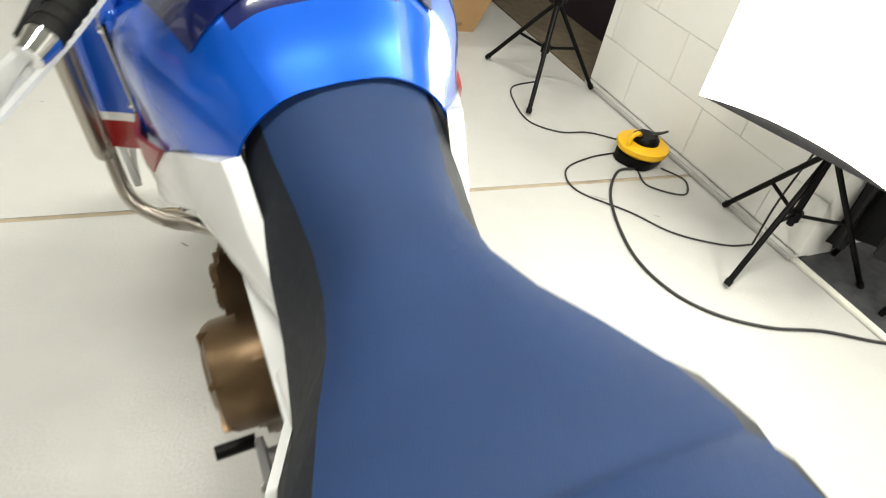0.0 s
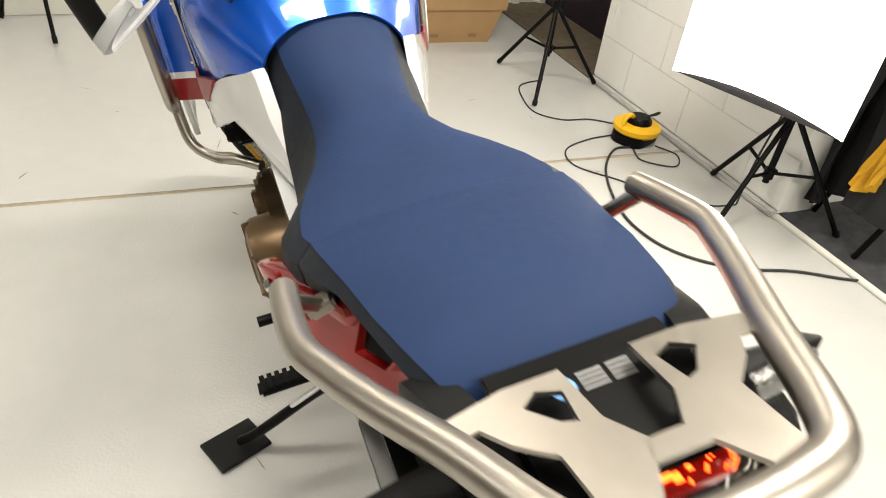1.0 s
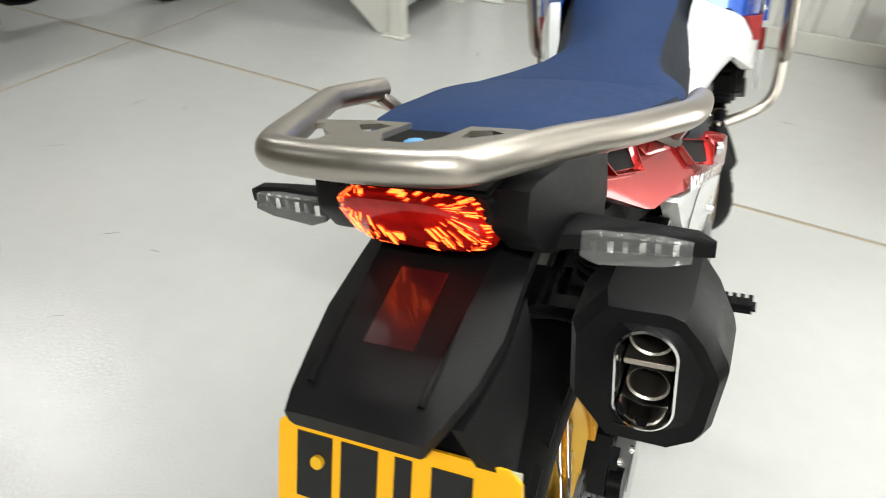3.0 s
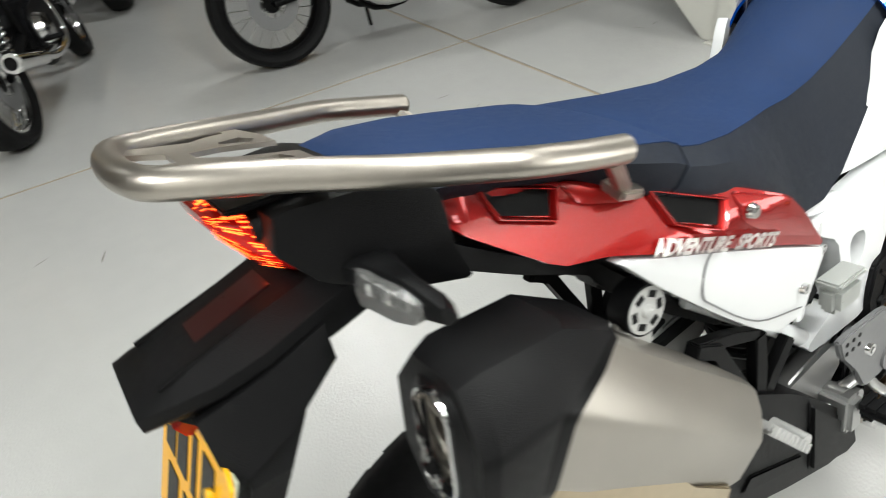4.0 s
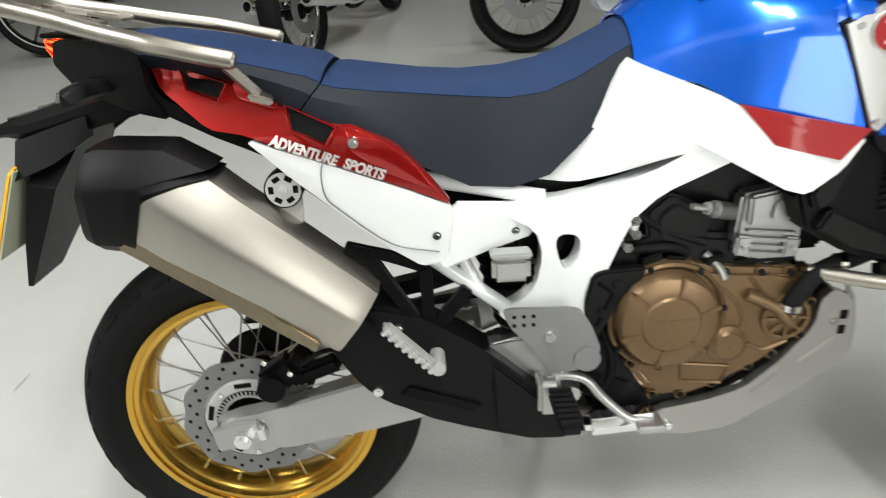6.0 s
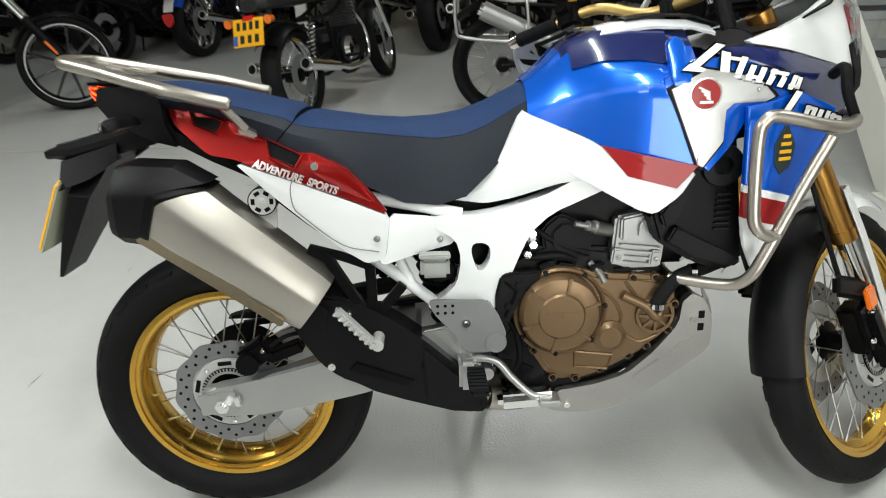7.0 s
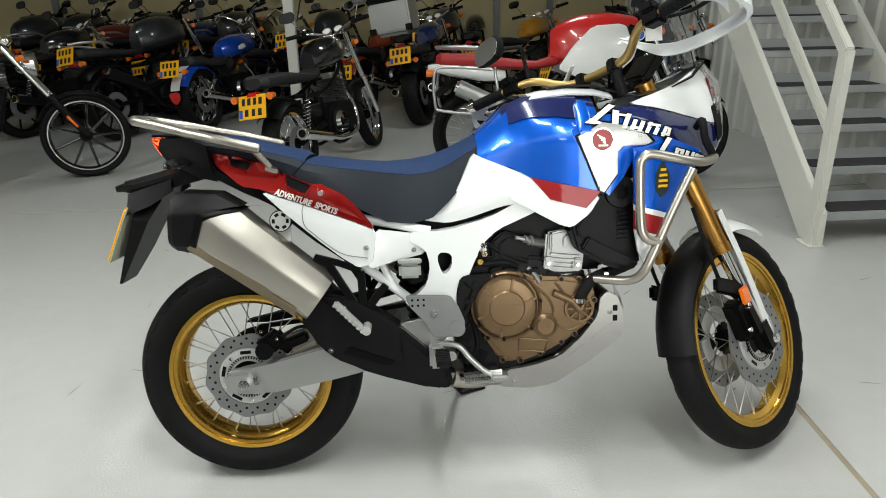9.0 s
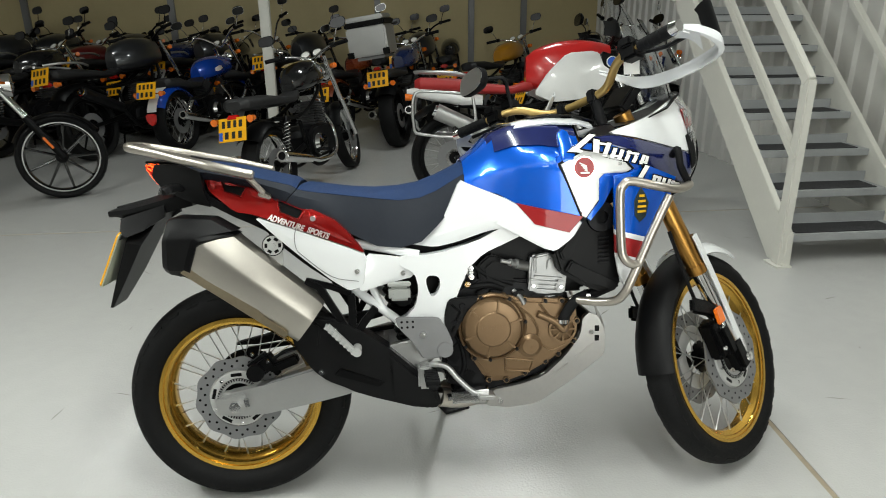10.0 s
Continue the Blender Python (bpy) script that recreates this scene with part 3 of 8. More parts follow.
bm = loft(B(), [hexsec((0.026, 0.860), (-0.106, 0.746), 0.100, 0.214, 0.060), hexsec((0.06, 0.828), (-0.06, 0.716), 0.098, 0.216, 0.03), hexsec((0.238, 0.672), (0.160, 0.560), 0.098, 0.210), hexsec((0.257, 0.650), (0.178, 0.546), 0.110, 0.200)])
muffler = part("muffler", bm, M_MUFFLER, bike, "satin stainless muffler, heat-tinted along its lower edge", 30)
bm = B()
secs = [hexsec((0.032, 0.868), (-0.104, 0.742), 0.099, 0.217, 0.060), hexsec((-0.028, 0.905), (-0.115, 0.748), 0.097, 0.220, 0.022), hexsec((-0.122, 0.912), (-0.147, 0.754), 0.099, 0.219, 0.01), hexsec((-0.143, 0.906), (-0.162, 0.764), 0.106, 0.213, 0.004), hexsec((-0.146, 0.894), (-0.158, 0.782), 0.122, 0.202)]
ends = secs[-1]


def outlet_ring(like, w, h, y):
    """A stadium round the outlet's middle with one point for each point of an outer ring."""
    out = []
    for p in like:
        a = math.atan2((p[2] - 0.828) / 1.35, p[0] - 0.182)
        ca, sa = math.cos(a), math.sin(a)
        z = (h - w) * max(-1.0, min(1.0, 2.2 * sa)) + w * sa
        out.append((0.182 + w * ca, y - 0.012 + 0.112 * z, 0.828 + z))
    return out


secs += [outlet_ring(ends, 0.0285, 0.055, -0.1280), outlet_ring(ends, 0.0265, 0.053, -0.1200)]
ring_faces(bm, [[bm.verts.new(p) for p in r] for r in secs], cap=False)
part("end_cap", bm, M_PLASTIC, muffler, "faceted black plastic end cap", 24)
bm = B()
prism(bm, [(-0.100, 0.752), (-0.0700, 0.786), (0.085, 0.668), (0.112, 0.620), (0.178, 0.574), (0.168, 0.556)], 0.2225, 0.235, bevel=0.003)
part("heat_strip", bm, M_STRAW, muffler)
n = 40


def stadium(w, h, y):
    out = []
    for k in range(n):
        a = 2 * math.pi * k / n
        z = (h - w) * (1 if math.sin(a) > 0 else -1) + w * math.sin(a)
        out.append((0.182 + w * math.cos(a), y - 0.012 + 0.112 * z, 0.828 + z))
    return out


bm = B()
ring_faces(bm, [[bm.verts.new(p) for p in stadium(w, h, y)] for w, h, y in ((0.0285, 0.0550, -0.1160), (0.0285, 0.0550, -0.1305), (0.0262, 0.0527, -0.1315), (0.0248, 0.0510, -0.1180), (0.0248, 0.0510, -0.0730))], cap=False)
part("outlet_liner", bm, M_CHROME, muffler, "polished steel outlet liner")
bm = prism(B(), [(p[0], p[2]) for p in stadium(0.026, 0.052, 0.0)], -0.0780, -0.0720, axis="y")
part("outlet_floor", bm, M_BLACK, muffler)
for dz, back in ((0.026, -0.1080), (-0.026, -0.1140)):
    bm = lathe(B(), [(back, 0.0185), (back - 0.002, 0.0205), (-0.0730, 0.0215), (-0.0730, 0.0185)], 28, (0.182, 0, 0.828 + dz), "y")
    part("outlet_pipe", bm, M_STEEL, muffler)
part("outlet_web", box(B(), (0.182, -0.100, 0.828), (0.046, 0.040, 0.006), pose(0, 0, 0, -6, 0, 0), bevel=0.001), M_STEEL, muffler)
bm = B()
prism(bm, [(-0.1430, 0.772), (-0.1160, 0.748), (-0.110, 0.742), (-0.1100, 0.728), (-0.1380, 0.752)], 0.150, 0.186, bevel=0.004)
part("cap_tab", bm, M_PLASTIC, muffler)
bm = loft(B(), [hexsec((0.020, 0.864), (-0.1085, 0.744), 0.098, 0.2185, 0.062), hexsec((0.036, 0.858), (-0.094, 0.738), 0.097, 0.219, 0.056)])
part("cap_band", bm, M_BLACK, muffler)
bm = B()
rod(bm, (0.135, 0.139, 0.807), (0.163, 0.139, 0.807), 0.030, segs=28)
h = part("hanger_bush", bm, M_BLACK, bike)
bm = B()
prism(bm, rounded([(0.085, 0.76), (0.115, 0.80), (0.135, 0.835), (0.165, 0.80), (0.16, 0.735), (0.13, 0.72)], 0.25, 1), 0.140, 0.147)
part("muffler_bracket", bm, M_SATIN, bike)
bm = B()
for k in range(6):
    a = k * math.pi / 3
    rod(bm, (0.160, 0.139, 0.807), (0.1637, 0.139, 0.807), 0.0275, segs=28) if k == 0 else None
    part("bush_slot", box(B(), (0.1637, 0.139 + 0.019 * math.cos(a), 0.807 + 0.019 * math.sin(a)), (0.001, 0.008, 0.012), pose(0, 0, 0, math.degrees(a), 0, 0)), M_BLACK, h)
bolt(bm, (0.163, 0.139, 0.807), r=0.008)
part("bush_bolt", bm, M_SATIN, h)
# lower heat shield and link pipe
bm = B()
prism(bm, rounded([(0.168, 0.53), (0.20, 0.585), (0.245, 0.598), (0.31, 0.585), (0.44, 0.505), (0.59, 0.365), (0.608, 0.30), (0.56, 0.295), (0.375, 0.352), (0.245, 0.41)], 0.2, 1), 0.095, 0.165, bevel=0.016)
shield = part("exhaust_shield", bm, M_PLASTIC, bike, "black exhaust heat shield")
bm = B()
prism(bm, [(0.452, 0.484), (0.582, 0.358), (0.594, 0.312), (0.56, 0.306), (0.460, 0.338)], 0.160, 0.173, bevel=0.006)
part("shield_panel", bm, M_PLASTIC, shield)
bm = B()
prism(bm, [(0.210, 0.572), (0.245, 0.584), (0.262, 0.566), (0.252, 0.505), (0.222, 0.522)], 0.160, 0.172, bevel=0.005)
part("shield_panel", bm, M_PLASTIC, shield)
bm = B()
prism(bm, [(0.29, 0.42), (0.42, 0.375), (0.44, 0.39), (0.31, 0.44)], 0.160, 0.169, bevel=0.003)
prism(bm, [(0.45, 0.42), (0.57, 0.33), (0.585, 0.34), (0.46, 0.46)], 0.160, 0.168, bevel=0.003)
part("shield_rib", bm, M_BLACK, shield)
bm = B()
bolt(bm, (0.165, 0.255, 0.43), r=0.010)
bolt(bm, (0.165, 0.30, 0.555), r=0.008)
part("shield_bolt", bm, M_CHROME, shield)
bm = tube(B(), [(0.13, 0.60, 0.32), (0.10, 0.68, 0.30), (0.06, 0.78, 0.31)], 0.03, 14, 5)
part("link_pipe", bm, M_STEEL, bike)
# passenger footrest hanger
def flat_bar(pts, w, x0, x1):
    """A flat bar along (y, z) points."""
    left, right = [], []
    for k, (y, z) in enumerate(pts):
        a, b = pts[max(k - 1, 0)], pts[min(k + 1, len(pts) - 1)]
        d = Vector((b[0] - a[0], b[1] - a[1])).normalized() * w
        left.append((y - d.y, z + d.x))
        right.append((y + d.y, z - d.x))
    return prism(B(), left + right[::-1], x0, x1, bevel=0.002)


for s in (1, -1):
    fh = part("footrest_hanger", flat_bar([(0.222, 0.700), (0.262, 0.680), (0.300, 0.610), (0.345, 0.535)], 0.010, s * 0.140, s * 0.160), M_BLACK, bike, "black passenger footrest hanger")
    part("hanger_arm", flat_bar([(0.350, 0.655), (0.352, 0.600), (0.350, 0.535)], 0.011, s * 0.141, s * 0.158), M_BLACK, fh)
    part("hanger_arm", flat_bar([(0.420, 0.612), (0.385, 0.570), (0.355, 0.525)], 0.011, s * 0.142, s * 0.157), M_BLACK, fh)
    part("hanger_arm", flat_bar([(0.225, 0.700), (0.290, 0.680), (0.350, 0.655)], 0.008, s * 0.139, s * 0.156), M_BLACK, fh)
bm = B()
box(bm, (0.205, 0.316, 0.540), (0.030, 0.112, 0.015), pose(0, 0, 0, -47, 0, 0), bevel=0.005)
for k in range(8):
    t = k / 7 - 0.5
    box(bm, (0.222, 0.316 + 0.105 * t * 0.68, 0.540 - 0.105 * t * 0.73), (0.006, 0.006, 0.014), pose(0, 0, 0, -47, 0, 0))
rod(bm, (0.145, 0.362, 0.498), (0.215, 0.362, 0.498), 0.013)
part("passenger_footrest", bm, M_SATIN, bike)

# ---- engine ----
bm = B()
prism(bm, rounded([(0.62, 0.34), (0.60, 0.62), (0.70, 0.68), (0.99, 0.66), (1.03, 0.5), (0.93, 0.37), (0.75, 0.33)], 0.15, 1), -0.125, 0.125, bevel=0.015)
engine = part("engine", bm, M_DARK, bike, "bronze-covered parallel-twin engine")
bm = B()
prism(bm, [(0.66, 0.62), (0.64, 0.80), (0.85, 0.88), (1.04, 0.84), (1.06, 0.62)], -0.11, 0.10, bevel=0.012)
part("airbox", bm, M_BLACK, engine)
def widened(bm, s):
    """The covers stand further out on the stand side."""
    bm.transform(Matrix.Diagonal((1.26 if s < 0 else 1.0, 1, 1, 1)))
    return bm


for s in (1, -1):
    bm = B()
    case = rounded([(0.694, 0.604), (0.72, 0.622), (0.80, 0.630), (0.867, 0.617), (0.93, 0.612), (1.012, 0.608), (1.030, 0.54), (1.019, 0.473), (0.93, 0.415), (0.86, 0.379), (0.80, 0.360), (0.746, 0.362), (0.70, 0.44), (0.672, 0.53)], 0.2, 1)
    prism(bm, case, s * 0.112, s * 0.140, bevel=0.008)
    mid = (0.85, 0.50)
    prism(bm, [(mid[0] + (y - mid[0]) * 0.93, mid[1] + (z - mid[1]) * 0.90) for y, z in case], s * 0.132, s * 0.150, bevel=0.007)
    part("crankcase_cover", widened(bm, s), M_BRONZE, engine)
    bm = lathe(B(), [(s * 0.12, 0.001), (s * 0.19, 0.001), (s * 0.19, 0.048), (s * 0.186, 0.052), (s * 0.186, 0.066), (s * 0.182, 0.082), (s * 0.172, 0.089), (s * 0.12, 0.092)], 56, (0, 0.76, 0.537))
    fins = []
    for k in range(6):
        a = 2 * math.pi * (k + 0.3) / 6
        fins.append(box(B(), (s * 0.176, 0.76 + 0.069 * math.cos(a), 0.537 + 0.069 * math.sin(a)), (0.024, 0.038, 0.008), pose(0, 0, 0, math.degrees(a), 0, 0), bevel=0.002))
    cc = part("clutch_cover" if s > 0 else "alternator_cover", widened(bm, s), M_BRONZE, engine, "round bronze engine cover")
    for fin in fins:
        part("cover_fin", widened(fin, s), M_BRONZE, cc)
    bm = lathe(B(), [(s * 0.12, 0.001), (s * 0.165, 0.001), (s * 0.165, 0.024), (s * 0.160, 0.029), (s * 0.156, 0.036), (s * 0.12, 0.038)], 36, (0, 0.876, 0.473))
    part("small_cover", widened(bm, s), M_BRONZE, engine)
    bm = lathe(B(), [(s * 0.12, 0.001), (s * 0.160, 0.001), (s * 0.160, 0.012), (s * 0.152, 0.034), (s * 0.12, 0.042)], 32, (0, 0.975, 0.520))
    pump = part("pump_cover", widened(bm, s), M_BRONZE, engine)
    for k in range(8):
        a = 2 * math.pi * k / 8
        bm = box(B(), (s * 0.155, 0.975 + 0.026 * math.cos(a), 0.520 + 0.026 * math.sin(a)), (0.012, 0.024, 0.005), pose(0, 0, 0, math.degrees(a), 0, 0))
        part("pump_rib", widened(bm, s), M_BRONZE, pump)
    part("pump_ring", widened(lathe(B(), [(s * 0.145, 0.036), (s * 0.158, 0.036), (s * 0.158, 0.043), (s * 0.145, 0.043)], 36, (0, 0.975, 0.520)), s), M_BRONZE, pump)
for y, z in ((0.702, 0.606), (0.745, 0.622), (0.80, 0.624), (0.862, 0.612), (0.925, 0.606), (0.975, 0.604), (1.010, 0.598), (1.022, 0.54), (1.012, 0.478), (0.965, 0.440), (0.925, 0.418), (0.862, 0.386), (0.805, 0.366), (0.752, 0.370), (0.708, 0.44), (0.684, 0.52)):
    lug = part("bolt_lug", rod(B(), (0.118, y, z), (0.146, y, z), 0.0115, 0.0095, 16), M_BRONZE, engine)
    part("cover_bolt", bolt(B(), (0.146, y, z), r=0.0065, h=0.006), M_DARK, engine)
win = [(0.800, 0.436), (0.884, 0.425), (0.874, 0.391), (0.800, 0.400)]
part("cover_rib", tube(B(), [(0.150, y, z) for y, z in win + win[:1]], 0.0042, 8), M_BRONZE, engine)
for pts in ([(0.905, 0.600), (0.935, 0.560), (0.960, 0.520)], [(0.845, 0.590), (0.880, 0.560), (0.900, 0.520), (0.895, 0.490)], [(0.915, 0.470), (0.945, 0.455), (0.985, 0.470)]):
    part("cover_rib", tube(B(), [(0.149, y, z) for y, z in pts], 0.0045, 8, 4), M_BRONZE, engine)
part("cover_step", lathe(B(), [(0.140, 0.094), (0.156, 0.094), (0.159, 0.098), (0.156, 0.103), (0.140, 0.105)], 64, (0, 0.763, 0.535)), M_BRONZE, engine)
for k in range(7):
    a = 2 * math.pi * (k + 0.15) / 7
    part("clutch_bolt", bolt(B(), (0.156, 0.763 + 0.099 * math.cos(a), 0.535 + 0.099 * math.sin(a)), r=0.006, h=0.006), M_DARK, engine)
part("filler_plug", lathe(B(), [(0.140, 0.001), (0.163, 0.001), (0.163, 0.011), (0.158, 0.016), (0.140, 0.016)], 20, (0, 0.700, 0.588)), M_BLACK, engine)
for k in range(9):
    part("maker_mark", box(B(), (0.1905, 0.728 + 0.0085 * k, 0.545), (0.001, 0.005, 0.007), bevel=0.0002), M_BRONZE, engine)
bm = B()
tube(bm, [(0.155, 0.90, 0.57), (0.16, 0.95, 0.545), (0.165, 0.975, 0.52), (0.16, 0.985, 0.535)], 0.011, 10, 4)
part("cover_pipe", bm, M_BRONZE, engine)
bm = B()
prism(bm, [(0.876, 0.640), (0.884, 0.742), (0.962, 0.756), (1.000, 0.724), (0.988, 0.622), (0.935, 0.612)], 0.04, 0.132, bevel=0.006)
cyl = part("cylinder_head", bm, M_HEAD, engine, "silver cylinder head")
part("head_cover", prism(B(), [(0.893, 0.690), (0.893, 0.742), (0.960, 0.754), (0.994, 0.722), (0.975, 0.688)], 0.128, 0.144, bevel=0.005), M_HEAD, cyl)
part("head_plate", prism(B(), rounded([(0.925, 0.700), (0.930, 0.735), (0.958, 0.740), (0.975, 0.718), (0.962, 0.698)], 0.15, 1), 0.143, 0.149, bevel=0.003), M_HEAD, cyl)
for k in range(4):
    part("cooling_rib", box(B(), (0.136, 0.937, 0.676 - k * 0.013), (0.014, 0.088, 0.005), pose(0, 0, 0, -7, 0, 0), bevel=0.0015), M_HEAD, cyl)
for y, z in ((0.888, 0.655), (0.972, 0.648)):
    bm = B()
    box(bm, (0.138, y, z), (0.014, 0.026, 0.036), pose(0, 0, 0, -7, 0, 0), bevel=0.004)
    part("head_lug", bm, M_HEAD, cyl)
    part("head_bolt", bolt(B(), (0.145, y, z), r=0.006), M_CHROME, cyl)
bm = B()
rod(bm, (0.10, 0.895, 0.700), (0.136, 0.835, 0.722), 0.015)
rod(bm, (0.134, 0.838, 0.721), (0.146, 0.818, 0.728), 0.011)
rod(bm, (0.146, 0.818, 0.728), (0.152, 0.790, 0.735), 0.006)
part("coolant_outlet", bm, M_ALU, cyl)
part("head_gap", box(B(), (0.132, 0.937, 0.622), (0.004, 0.10, 0.006)), M_BLACK, cyl)
bm = B()
prism(bm, rounded([(0.618, 0.576), (0.632, 0.630), (0.728, 0.634), (0.706, 0.602), (0.684, 0.585), (0.662, 0.545), (0.646, 0.507), (0.625, 0.507)], 0.15, 1), 0.135, 0.160, bevel=0.005)
spc = part("sprocket_guard", bm, M_PLASTIC, engine)
part("guard_rib", tube(B(), [(0.160, 0.640, 0.612), (0.160, 0.665, 0.590), (0.160, 0.640, 0.530)], 0.004, 6), M_BLACK, spc)
for y, z in ((0.672, 0.606), (0.648, 0.556)):
    part("guard_bolt", bolt(B(), (0.160, y, z), r=0.009), M_DARK, spc)
bm = B()
prism(bm, rounded([(0.722, 0.719), (0.765, 0.755), (0.842, 0.712), (0.826, 0.640), (0.733, 0.652)], 0.15, 1), 0.09, 0.126, bevel=0.006)
prism(bm, rounded([(0.744, 0.712), (0.772, 0.735), (0.822, 0.706), (0.810, 0.660), (0.750, 0.668)], 0.15, 1), 0.124, 0.132, bevel=0.003)
part("intake_cover", bm, M_PLASTIC, engine)
bm = B()
for y, z in ((0.70, 0.735), (0.70, 0.70), (0.675, 0.685)):
    rod(bm, (0.10, y, z), (0.135, y, z), 0.011, segs=6)
    bolt(bm, (0.135, y, z), r=0.006)
for pts in ([(0.13, 0.70, 0.655), (0.14, 0.76, 0.66), (0.13, 0.80, 0.645)], [(0.13, 0.83, 0.64), (0.145, 0.85, 0.62), (0.15, 0.86, 0.60)]):
    part("pipe_fitting", tube(B(), pts, 0.0075, 8, 4), M_ALU if pts[0][1] > 0.8 else M_GRIP, engine)
part("engine_fitting", bm, M_ALU, engine)
for pts in ([(0.15, 1.13, 0.648), (0.16, 1.08, 0.632), (0.168, 1.015, 0.612), (0.168, 0.985, 0.575), (0.165, 0.970, 0.540)], [(0.12, 0.66, 0.76), (0.125, 0.75, 0.69), (0.13, 0.83, 0.66)], [(0.11, 0.62, 0.53), (0.13, 0.66, 0.50), (0.13, 0.68, 0.42), (0.12, 0.66, 0.36)]):
    part("hose", tube(B(), pts, 0.016 if pts[0][1] > 1 else 0.007, 10, 6), M_GRIP, engine, "black rubber hose")
for y, z in ((0.974, 0.548), (1.045, 0.622)):
    part("hose_clamp", lathe(B(), [(-0.006, 0.0165), (-0.006, 0.0185), (0.006, 0.0185), (0.006, 0.0165)], 24, (0.166, y, z), "z" if y < 1 else "y"), M_CHROME, engine)
for y, z, tilt in ((0.735, 0.640, 20), (0.775, 0.636, -10), (0.845, 0.632, 8)):
    part("cable_connector", box(B(), (0.135, y, z), (0.022, 0.034, 0.016), pose(0, 0, 0, tilt, 0, 0), bevel=0.003), M_BLACK, engine)
for y, z in ((0.700, 0.715), (0.702, 0.690), (0.690, 0.668)):
    part("bracket_nut", rod(B(), (0.130, y, z), (0.152, y, z), 0.009, segs=6), M_CHROME, engine)
for k, (y, z, w, h) in enumerate(((0.66, 0.46, 0.05, 0.09), (0.69, 0.38, 0.05, 0.05), (0.645, 0.39, 0.04, 0.06), (0.67, 0.33, 0.06, 0.04), (0.56, 0.60, 0.07, 0.05), (0.50, 0.64, 0.05, 0.07), (0.58, 0.48, 0.06, 0.06))):
    part("engine_block", box(B(), (0.105, y, z), (0.05, w, h), pose(0, 0, 0, 12 * (k - 3), 0, 0), bevel=0.008), M_BLACK, engine)
# black filler added to darken the see-through space under the seat; shock and linkage
bm = B()
prism(bm, [(-0.03, 0.93), (0.10, 0.88), (0.30, 0.72), (0.47, 0.66), (0.62, 0.60), (0.68, 0.80), (0.45, 0.82), (0.25, 0.90)], -0.095, 0.095, bevel=0.01)
part("underseat_filler", bm, M_BLACK, bike)
shock = part("rear_shock", tube(B(), [(0, 0.47, 0.72), (0, 0.53, 0.44)], 0.035, 16), M_DARK, bike)
bm = tube(B(), [(0.046 * math.cos(k * math.pi / 8), 0.475 + 0.0004 * k + 0.046 * math.sin(k * math.pi / 8), 0.70 - 0.0016 * k) for k in range(145)], 0.007, 6)
part("shock_spring", bm, M_DARK, shock)
bm = B()
box(bm, (0.180, 0.489, 0.658), (0.03, 0.062, 0.042), bevel=0.008)
box(bm, (0.180, 0.489, 0.684), (0.034, 0.066, 0.010), bevel=0.003)
part("brake_fluid_reservoir", bm, M_CLEARPLASTIC, bike, "translucent brake fluid reservoir")
# silver bash plate
bm = B()
low = [(0.60, 0.292), (0.76, 0.282), (0.90, 0.288), (1.004, 0.355), (1.107, 0.432), (1.110, 0.505), (1.087, 0.546)]
secs = []
for y, z in low:
    secs.append([(-0.145, y - 0.012, z + 0.045), (-0.140, y, z + 0.012), (-0.12, y, z), (0, y + 0.004, z - 0.004), (0.12, y, z), (0.140, y, z + 0.012), (0.145, y - 0.012, z + 0.045)])
ribbon(bm, secs)
thicken(bm, 0.005)
bash = part("bash_plate", bm, M_BASH, bike, "silver aluminium bash plate under the engine")
for s in (1, -1):
    bm = B()
    prism(bm, rounded([(0.738, 0.290), (0.762, 0.338), (0.850, 0.352), (0.921, 0.374), (0.985, 0.432), (1.033, 0.495), (1.038, 0.546), (1.058, 0.566), (1.088, 0.552), (1.108, 0.505), (1.109, 0.432), (1.004, 0.354), (0.902, 0.290), (0.82, 0.280)], 0.12, 2), s * 0.130, s * 0.150, bevel=0.006)
    part("side_plate", bm, M_BASH, bash)
    bm = B()
    for y, z in ((0.965, 0.386), (1.045, 0.446)):
        part("emboss", box(B(), (s * 0.151, y, z), (0.006, 0.075, 0.009), pose(0, 0, 0, 38, 0, 0), bevel=0.002), M_BASH, bash)
    for z in (0.485, 0.515):
        box(bm, (s * 0.1500, 1.083, z), (0.003, 0.014, 0.018), bevel=0.001)
    part("slot", bm, M_BLACK, bash)
    bm = B()
    bolt(bm, (s * 0.1495, 1.065, 0.505), (s, 0, 0), 0.008)
    part("plate_bolt", bm, M_CHROME, bash)
    bm = B()
    bolt(bm, (s * 0.1495, 0.785, 0.303), (s, 0, 0), 0.009)
    part("plate_bolt", bm, M_CHROME, bash)

